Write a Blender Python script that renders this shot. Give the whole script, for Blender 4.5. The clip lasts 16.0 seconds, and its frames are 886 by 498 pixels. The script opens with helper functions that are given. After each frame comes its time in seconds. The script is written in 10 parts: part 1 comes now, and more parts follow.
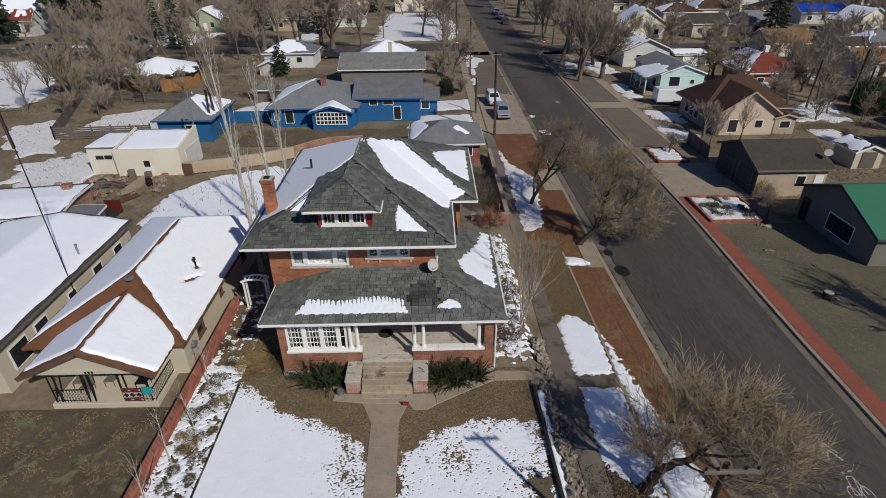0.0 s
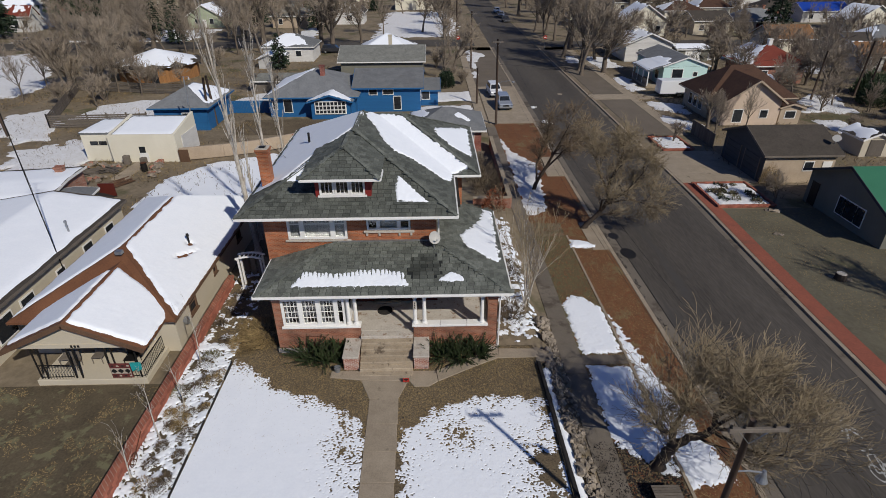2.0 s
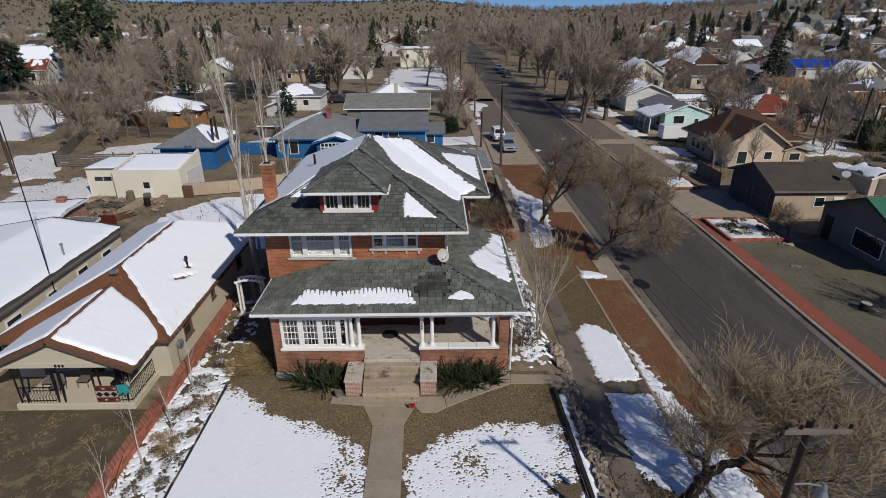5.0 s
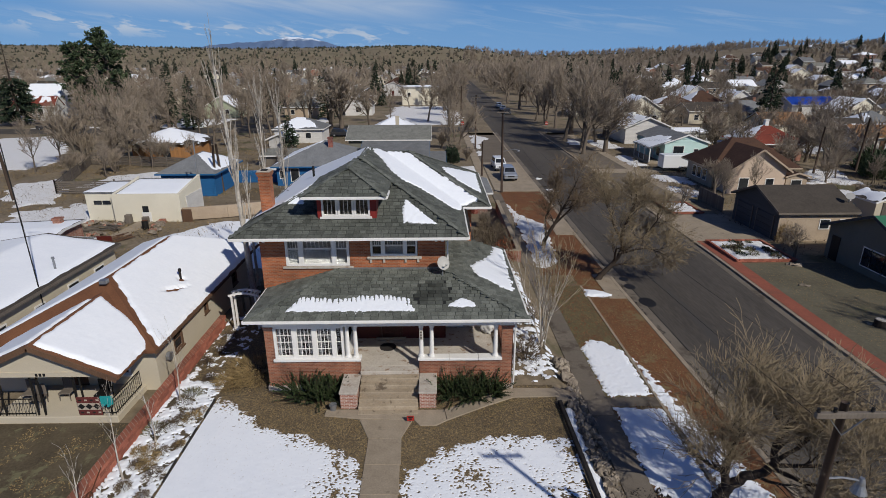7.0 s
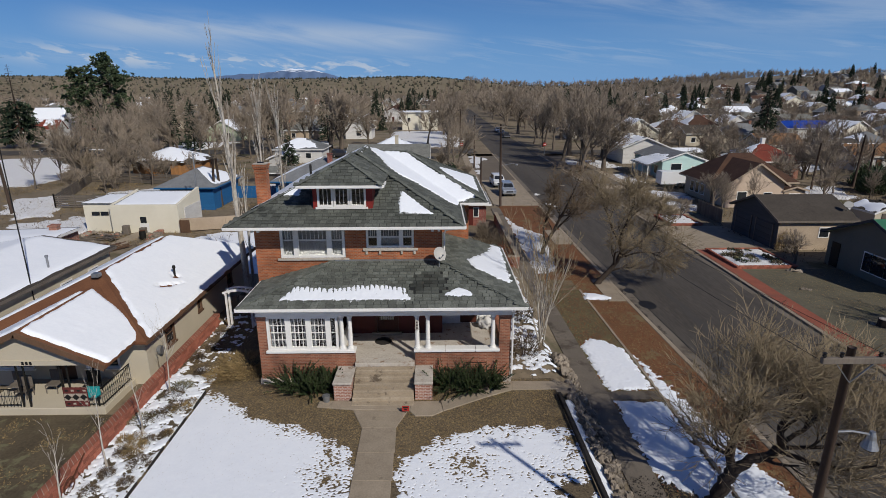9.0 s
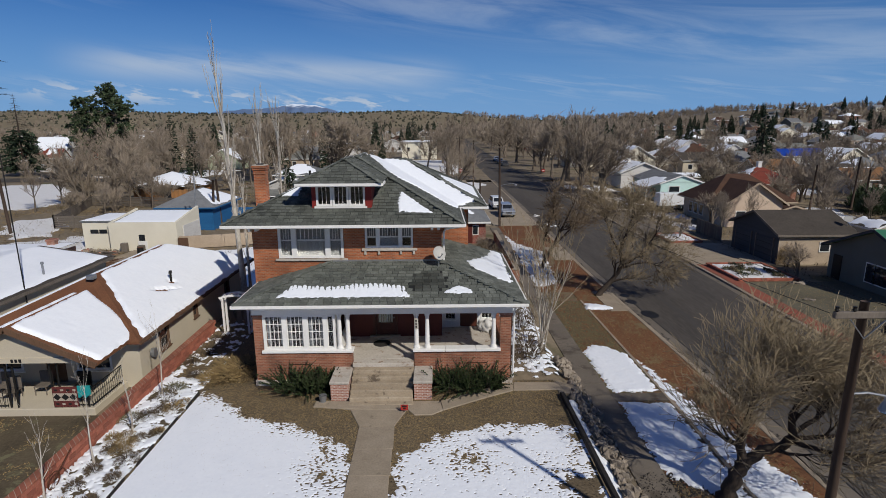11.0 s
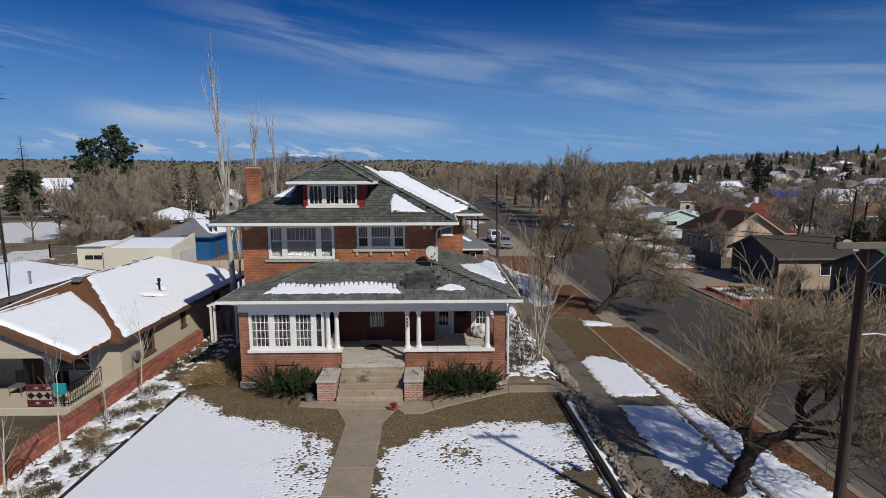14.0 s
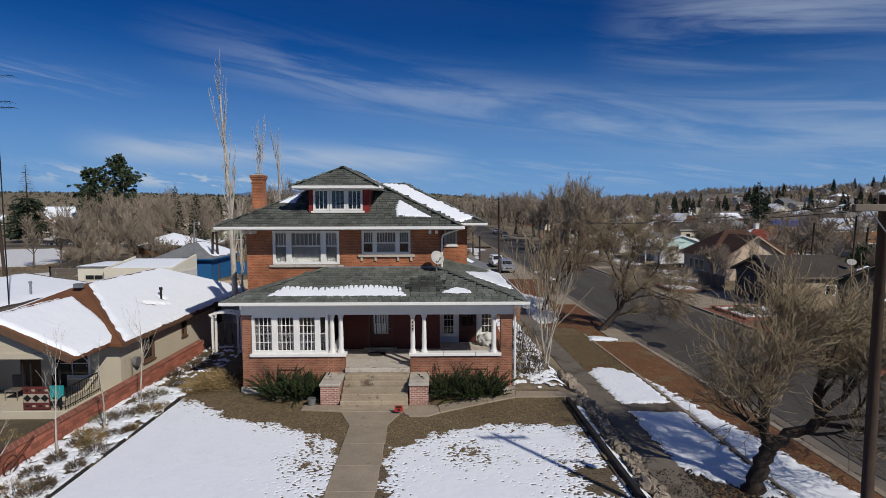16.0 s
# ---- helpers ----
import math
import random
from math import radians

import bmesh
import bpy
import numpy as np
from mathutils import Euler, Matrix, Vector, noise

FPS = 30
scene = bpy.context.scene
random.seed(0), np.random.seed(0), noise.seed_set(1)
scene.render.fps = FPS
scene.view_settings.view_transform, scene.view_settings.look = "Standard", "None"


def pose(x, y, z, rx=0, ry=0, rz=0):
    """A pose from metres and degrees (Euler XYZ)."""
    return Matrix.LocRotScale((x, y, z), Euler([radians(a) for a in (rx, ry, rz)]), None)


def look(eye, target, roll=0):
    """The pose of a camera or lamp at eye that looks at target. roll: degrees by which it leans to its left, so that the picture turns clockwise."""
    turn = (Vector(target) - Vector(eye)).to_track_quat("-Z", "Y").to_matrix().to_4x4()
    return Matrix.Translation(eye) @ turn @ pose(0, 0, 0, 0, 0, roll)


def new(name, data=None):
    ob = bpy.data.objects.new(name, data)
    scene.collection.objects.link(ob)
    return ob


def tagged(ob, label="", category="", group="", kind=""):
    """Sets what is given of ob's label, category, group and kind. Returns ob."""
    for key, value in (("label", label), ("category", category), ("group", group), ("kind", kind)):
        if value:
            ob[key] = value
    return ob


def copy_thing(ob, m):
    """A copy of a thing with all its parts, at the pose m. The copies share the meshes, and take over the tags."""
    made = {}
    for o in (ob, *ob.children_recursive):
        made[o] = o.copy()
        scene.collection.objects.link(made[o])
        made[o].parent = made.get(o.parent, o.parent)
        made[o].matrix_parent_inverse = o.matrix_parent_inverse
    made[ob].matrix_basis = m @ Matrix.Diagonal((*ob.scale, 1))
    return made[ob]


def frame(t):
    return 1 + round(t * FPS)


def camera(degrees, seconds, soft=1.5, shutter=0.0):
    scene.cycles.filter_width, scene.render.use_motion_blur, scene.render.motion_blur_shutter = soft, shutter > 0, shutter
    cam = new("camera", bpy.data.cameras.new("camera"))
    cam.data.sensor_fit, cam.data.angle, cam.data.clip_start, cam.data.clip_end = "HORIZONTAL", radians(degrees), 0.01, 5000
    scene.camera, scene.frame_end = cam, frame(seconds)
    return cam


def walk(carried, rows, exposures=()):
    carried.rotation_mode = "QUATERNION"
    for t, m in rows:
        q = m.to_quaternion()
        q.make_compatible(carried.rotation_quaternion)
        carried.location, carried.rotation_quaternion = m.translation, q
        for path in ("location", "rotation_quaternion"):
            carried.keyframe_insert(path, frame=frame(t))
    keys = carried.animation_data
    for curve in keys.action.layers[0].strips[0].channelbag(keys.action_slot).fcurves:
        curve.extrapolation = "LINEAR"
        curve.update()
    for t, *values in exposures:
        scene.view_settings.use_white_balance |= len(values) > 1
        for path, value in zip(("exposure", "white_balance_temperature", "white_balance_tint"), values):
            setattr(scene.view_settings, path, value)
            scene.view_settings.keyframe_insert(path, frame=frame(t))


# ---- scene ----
cam = camera(78.5, 16.0, soft=0.9)
PATH = [
    (0, (0.492, -21.806, 20.553), (0.519, -20.069, 19.562), -0.6),
    (0.5, (0.532, -21.878, 20.107), (0.56, -20.142, 19.114), -0.6),
    (1, (0.494, -21.792, 19.591), (0.522, -20.055, 18.6), -0.5),
    (1.5, (0.4, -21.686, 19.078), (0.429, -19.947, 18.09), -0.4),
    (2, (0.341, -21.683, 18.59), (0.371, -19.938, 17.612), -0.4),
    (2.5, (0.402, -21.683, 18.152), (0.432, -19.927, 17.195), -0.4),
    (3, (0.466, -21.676, 17.804), (0.495, -19.907, 16.871), -0.3),
    (3.5, (0.35, -21.672, 17.501), (0.38, -19.887, 16.599), -0.2),
    (4, (0.055, -21.634, 17.16), (0.084, -19.832, 16.291), -0.2),
    (6.5, (-0.036, -21.267, 15.083), (-0.012, -19.388, 14.396), -0.2),
    (7, (0.013, -21.297, 14.644), (0.037, -19.409, 13.985), -0.2),
    (7.5, (0.069, -21.383, 14.156), (0.092, -19.487, 13.522), -0.3),
    (8, (0.174, -21.469, 13.645), (0.198, -19.564, 13.036), -0.2),
    (8.5, (0.209, -21.523, 13.218), (0.233, -19.61, 12.634), -0.2),
    (9, (0.165, -21.587, 12.866), (0.19, -19.667, 12.306), -0.2),
    (11.5, (0.142, -21.752, 10.901), (0.171, -19.796, 10.485), -0.3),
    (12, (0.133, -21.76, 10.513), (0.163, -19.799, 10.124), -0.3),
    (12.5, (0.217, -21.749, 10.067), (0.246, -19.782, 9.709), -0.3),
    (13, (0.17, -21.664, 9.697), (0.201, -19.691, 9.368), -0.2),
    (13.5, (0.352, -21.687, 9.35), (0.381, -19.71, 9.05), -0.3),
    (14, (0.495, -21.708, 9.012), (0.523, -19.726, 8.742), -0.2),
    (14.5, (0.53, -21.736, 8.672), (0.558, -19.751, 8.432), -0.2),
    (15, (0.568, -21.788, 8.336), (0.594, -19.799, 8.127), -0.2),
    (15.5, (0.453, -21.752, 8.019), (0.481, -19.76, 7.841), -0.1),
    (16, (0.234, -21.697, 7.706), (0.263, -19.703, 7.558), -0.1),
]
walk(cam, [(t, look(*p)) for t, *p in PATH])

# ---- world, sun, exposure ----
SUN_AZ, SUN_EL = 37.0, 37.5
sun_dir = Vector((math.sin(radians(SUN_AZ)) * math.cos(radians(SUN_EL)), -math.cos(radians(SUN_AZ)) * math.cos(radians(SUN_EL)), math.sin(radians(SUN_EL))))
sun_ob = new("sun", bpy.data.lights.new("sun", "SUN"))
sun_ob.data.energy, sun_ob.data.angle, sun_ob.data.color = 3.6, radians(0.75), (1.0, 0.945, 0.855)
sun_ob.matrix_world = look((0, 0, 60), Vector((0, 0, 60)) - sun_dir)

sky_world = bpy.data.worlds.new("sky")
scene.world = sky_world
sky_world.use_nodes = True
wt = sky_world.node_tree
wt.nodes.clear()
w_out = wt.nodes.new("ShaderNodeOutputWorld")
w_bg = wt.nodes.new("ShaderNodeBackground")
w_sky = wt.nodes.new("ShaderNodeTexSky")
w_sky.sky_type, w_sky.sun_disc = "NISHITA", False
w_sky.sun_elevation, w_sky.sun_rotation = radians(SUN_EL), radians(180 - SUN_AZ)
w_sky.altitude, w_sky.air_density, w_sky.dust_density, w_sky.ozone_density = 1900, 1.0, 0.1, 4.0
w_bg.inputs["Strength"].default_value = 0.069
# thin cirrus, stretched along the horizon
w_tc = wt.nodes.new("ShaderNodeTexCoord")
w_sep = wt.nodes.new("ShaderNodeSeparateXYZ")
wt.links.new(w_tc.outputs["Generated"], w_sep.inputs[0])


def wmath(op, a, b=None):
    n = wt.nodes.new("ShaderNodeMath")
    n.operation = op
    for i, v in enumerate((a, b)):
        if v is None:
            continue
        if isinstance(v, (int, float)):
            n.inputs[i].default_value = v
        else:
            wt.links.new(v, n.inputs[i])
    return n.outputs[0]


def wrange(src, lo, hi):
    n = wt.nodes.new("ShaderNodeMapRange")
    n.interpolation_type = "SMOOTHSTEP"
    n.inputs["From Min"].default_value, n.inputs["From Max"].default_value = lo, hi
    wt.links.new(src, n.inputs["Value"])
    return n.outputs["Result"]


def wnoise(sx, sy, sz, scale, detail, twist=0.5):
    """Noise over the sky, by bearing and height in degrees."""
    c = wt.nodes.new("ShaderNodeCombineXYZ")
    wt.links.new(wmath("ADD", wmath("MULTIPLY", w_az, sx), wmath("MULTIPLY", w_el, sz)), c.inputs[0])
    wt.links.new(wmath("MULTIPLY", wmath("ADD", w_el, wmath("MULTIPLY", w_az, 0.13)), sy), c.inputs[1])
    n = wt.nodes.new("ShaderNodeTexNoise")
    n.inputs["Scale"].default_value, n.inputs["Detail"].default_value, n.inputs["Distortion"].default_value = scale, detail, twist
    n.inputs["Roughness"].default_value = 0.6
    wt.links.new(c.outputs[0], n.inputs["Vector"])
    return n.outputs["Fac"]


w_az = wmath("MULTIPLY", wmath("ARCTAN2", w_sep.outputs["X"], w_sep.outputs["Y"]), 180 / math.pi)
w_el = wmath("MULTIPLY", wmath("ARCSINE", w_sep.outputs["Z"]), 180 / math.pi)
w_streak = wnoise(0.045, 0.42, 0.02, 1.0, 8, 0.7)
w_fine = wnoise(0.14, 1.5, 0.1, 1.0, 6, 0.8)
w_puff = wnoise(0.32, 1.1, 0.0, 1.0, 6, 0.3)


def cloud_bank(az0, az1, el0, tilt, half, amount, texture, lo, hi, soft=6.0):
    """A band of thin cloud between two bearings, about a tilted line, broken up by noise."""
    off = wmath("DIVIDE", wmath("SUBTRACT", w_el, wmath("ADD", wmath("MULTIPLY", wmath("SUBTRACT", w_az, az0), tilt), el0)), half)
    body = wmath("POWER", 2.718, wmath("MULTIPLY", wmath("MULTIPLY", off, off), -1.0))
    span = wmath("MULTIPLY", wrange(w_az, az0 - soft, az0 + soft), wrange(wmath("MULTIPLY", w_az, -1.0), -az1 - soft, -az1 + soft))
    return wmath("MULTIPLY", wmath("MULTIPLY", wmath("MULTIPLY", body, span), wrange(texture, lo, hi)), amount)


w_cloud = None
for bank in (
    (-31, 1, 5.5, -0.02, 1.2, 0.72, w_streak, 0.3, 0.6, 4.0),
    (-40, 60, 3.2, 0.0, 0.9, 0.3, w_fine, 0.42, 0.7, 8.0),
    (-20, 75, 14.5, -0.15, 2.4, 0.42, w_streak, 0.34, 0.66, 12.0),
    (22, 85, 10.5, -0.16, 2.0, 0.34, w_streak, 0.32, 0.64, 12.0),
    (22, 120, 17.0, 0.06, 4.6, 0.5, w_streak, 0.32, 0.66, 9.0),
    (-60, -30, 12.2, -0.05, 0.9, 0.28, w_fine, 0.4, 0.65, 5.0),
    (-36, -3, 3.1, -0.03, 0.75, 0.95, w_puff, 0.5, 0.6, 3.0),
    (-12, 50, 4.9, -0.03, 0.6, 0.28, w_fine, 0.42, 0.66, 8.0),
    # unseen veil overhead, added to whiten the light in the shadows
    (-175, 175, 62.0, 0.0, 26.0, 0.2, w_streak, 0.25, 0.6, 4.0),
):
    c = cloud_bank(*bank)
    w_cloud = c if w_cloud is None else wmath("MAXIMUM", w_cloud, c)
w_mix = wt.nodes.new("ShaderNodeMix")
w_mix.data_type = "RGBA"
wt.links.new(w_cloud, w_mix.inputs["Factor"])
w_hue = wt.nodes.new("ShaderNodeHueSaturation")
w_hue.inputs["Saturation"].default_value, w_hue.inputs["Hue"].default_value = 1.42, 0.519
w_hue.inputs["Value"].default_value = 0.75
wt.links.new(w_sky.outputs["Color"], w_hue.inputs["Color"])
w_haze = wt.nodes.new("ShaderNodeMix")
w_haze.data_type = "RGBA"
w_fall = wt.nodes.new("ShaderNodeMapRange")
w_fall.interpolation_type = "SMOOTHSTEP"
w_fall.inputs["From Min"].default_value, w_fall.inputs["From Max"].default_value = -0.04, 0.32
w_fall.inputs["To Min"].default_value, w_fall.inputs["To Max"].default_value = 0.92, 0.0
wt.links.new(w_sep.outputs["Z"], w_fall.inputs["Value"])
wt.links.new(w_fall.outputs["Result"], w_haze.inputs["Factor"])
wt.links.new(w_hue.outputs["Color"], w_haze.inputs["A"])
w_haze.inputs["B"].default_value = (1.95, 4.45, 8.9, 1)
wt.links.new(w_haze.outputs["Result"], w_mix.inputs["A"])
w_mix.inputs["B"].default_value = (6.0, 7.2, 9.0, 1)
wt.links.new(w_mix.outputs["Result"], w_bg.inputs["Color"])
wt.links.new(w_bg.outputs[0], w_out.inputs[0])


# ---- materials ----
def material(name, base, second=None, rough=0.85, coarse=0.6, fine=25.0, amount=0.5, bump=0.15, metal=0.0, island=0.0, obrand=0.0, stretch=None, third=None, third_at=0.62, third_scale=1.2, spec=0.3):
    """Two scales of variation in world-sized noise; island and obrand vary piece by piece."""
    m = bpy.data.materials.new(name)
    m.use_nodes = True
    nt = m.node_tree
    b = nt.nodes["Principled BSDF"]
    b.inputs["Roughness"].default_value, b.inputs["Metallic"].default_value = rough, metal
    b.inputs["Specular IOR Level"].default_value = spec
    second = second or tuple(c * 0.6 for c in base)
    geo = nt.nodes.new("ShaderNodeNewGeometry")
    vec = geo.outputs["Position"]
    if stretch:
        mp = nt.nodes.new("ShaderNodeMapping")
        mp.inputs["Scale"].default_value = stretch
        nt.links.new(vec, mp.inputs["Vector"])
        vec = mp.outputs["Vector"]

    def noise_node(scale, detail=5.0):
        n = nt.nodes.new("ShaderNodeTexNoise")
        n.inputs["Scale"].default_value, n.inputs["Detail"].default_value, n.inputs["Roughness"].default_value = scale, detail, 0.65
        nt.links.new(vec, n.inputs["Vector"])
        return n.outputs["Fac"]

    def ramp(src, lo, hi):
        r = nt.nodes.new("ShaderNodeMapRange")
        r.inputs["From Min"].default_value, r.inputs["From Max"].default_value = lo, hi
        nt.links.new(src, r.inputs["Value"])
        return r.outputs["Result"]

    def mix(fac, a, c, mode="MIX"):
        n = nt.nodes.new("ShaderNodeMix")
        n.data_type, n.blend_type = "RGBA", mode
        for key, v in (("Factor", fac), ("A", a), ("B", c)):
            if isinstance(v, (int, float)):
                n.inputs[key].default_value = v
            elif isinstance(v, tuple):
                n.inputs[key].default_value = (*v, 1)
            else:
                nt.links.new(v, n.inputs[key])
        return n.outputs["Result"]

    f_c, f_f = noise_node(coarse), noise_node(fine, 6.0)
    fac = nt.nodes.new("ShaderNodeMath")
    fac.operation, fac.use_clamp = "MULTIPLY_ADD", True
    nt.links.new(ramp(f_c, 0.35, 0.65), fac.inputs[0])
    fac.inputs[1].default_value = amount
    half = nt.nodes.new("ShaderNodeMath")
    half.operation = "MULTIPLY"
    nt.links.new(ramp(f_f, 0.36, 0.64), half.inputs[0])
    half.inputs[1].default_value = 1 - amount
    nt.links.new(half.outputs[0], fac.inputs[2])
    col = mix(fac.outputs[0], base, second)
    if third:
        col = mix(ramp(noise_node(third_scale, 6.0), third_at, third_at + 0.08), col, third)
    for src, k in ((("island", island)), (("obrand", obrand))):
        if k:
            if src == "island":
                rnd = geo.outputs["Random Per Island"]
            else:
                rnd = nt.nodes.new("ShaderNodeObjectInfo").outputs["Random"]
            r = nt.nodes.new("ShaderNodeMapRange")
            r.inputs["To Min"].default_value, r.inputs["To Max"].default_value = 1 - k, 1 + k
            nt.links.new(rnd, r.inputs["Value"])
            comb = nt.nodes.new("ShaderNodeCombineColor")
            for i in range(3):
                nt.links.new(r.outputs["Result"], comb.inputs[i])
            col = mix(1.0, col, comb.outputs["Color"], "MULTIPLY")
    nt.links.new(col, b.inputs["Base Color"])
    if bump:
        bp = nt.nodes.new("ShaderNodeBump")
        bp.inputs["Strength"].default_value, bp.inputs["Distance"].default_value = bump, 0.03
        nt.links.new(f_f, bp.inputs["Height"])
        nt.links.new(bp.outputs["Normal"], b.inputs["Normal"])
    return m


def brick_material(name, c1, c2, mortar, bw=0.21, bh=0.075, gap=0.012, bump=0.5):
    m = bpy.data.materials.new(name)
    m.use_nodes = True
    nt = m.node_tree
    b = nt.nodes["Principled BSDF"]
    b.inputs["Roughness"].default_value = 0.9
    geo = nt.nodes.new("ShaderNodeNewGeometry")
    sep = nt.nodes.new("ShaderNodeSeparateXYZ")
    nt.links.new(geo.outputs["Position"], sep.inputs[0])
    add = nt.nodes.new("ShaderNodeMath")
    nt.links.new(sep.outputs["X"], add.inputs[0])
    nt.links.new(sep.outputs["Y"], add.inputs[1])
    comb = nt.nodes.new("ShaderNodeCombineXYZ")
    nt.links.new(add.outputs[0], comb.inputs[0])
    nt.links.new(sep.outputs["Z"], comb.inputs[1])
    br = nt.nodes.new("ShaderNodeTexBrick")
    nt.links.new(comb.outputs[0], br.inputs["Vector"])
    br.inputs["Scale"].default_value = 1.0
    br.inputs["Brick Width"].default_value, br.inputs["Row Height"].default_value = bw, bh
    br.inputs["Mortar Size"].default_value, br.inputs["Mortar Smooth"].default_value = gap, 0.2
    br.inputs["Color1"].default_value, br.inputs["Color2"].default_value, br.inputs["Mortar"].default_value = (*c1, 1), (*c2, 1), (*mortar, 1)
    no = nt.nodes.new("ShaderNodeTexNoise")
    no.inputs["Scale"].default_value, no.inputs["Detail"].default_value = 0.9, 6
    nt.links.new(geo.outputs["Position"], no.inputs["Vector"])
    mr = nt.nodes.new("ShaderNodeMapRange")
    mr.inputs["From Min"].default_value, mr.inputs["From Max"].default_value = 0.3, 0.7
    mr.inputs["To Min"].default_value, mr.inputs["To Max"].default_value = 0.62, 1.25
    nt.links.new(no.outputs["Fac"], mr.inputs["Value"])
    cc = nt.nodes.new("ShaderNodeCombineColor")
    for i in range(3):
        nt.links.new(mr.outputs["Result"], cc.inputs[i])
    mx = nt.nodes.new("ShaderNodeMix")
    mx.data_type, mx.blend_type = "RGBA", "MULTIPLY"
    mx.inputs["Factor"].default_value = 1
    nt.links.new(br.outputs["Color"], mx.inputs["A"])
    nt.links.new(cc.outputs["Color"], mx.inputs["B"])
    nt.links.new(mx.outputs["Result"], b.inputs["Base Color"])
    bp = nt.nodes.new("ShaderNodeBump")
    bp.inputs["Strength"].default_value, bp.inputs["Distance"].default_value, bp.invert = bump, 0.01, True
    nt.links.new(br.outputs["Fac"], bp.inputs["Height"])
    nt.links.new(bp.outputs["Normal"], b.inputs["Normal"])
    return m


def glass_material(name, base, rough=0.04):
    m = bpy.data.materials.new(name)
    m.use_nodes = True
    b = m.node_tree.nodes["Principled BSDF"]
    b.inputs["Base Color"].default_value = (*base, 1)
    b.inputs["Roughness"].default_value, b.inputs["IOR"].default_value = rough, 1.5
    b.inputs["Transmission Weight"].default_value = 1.0
    return m


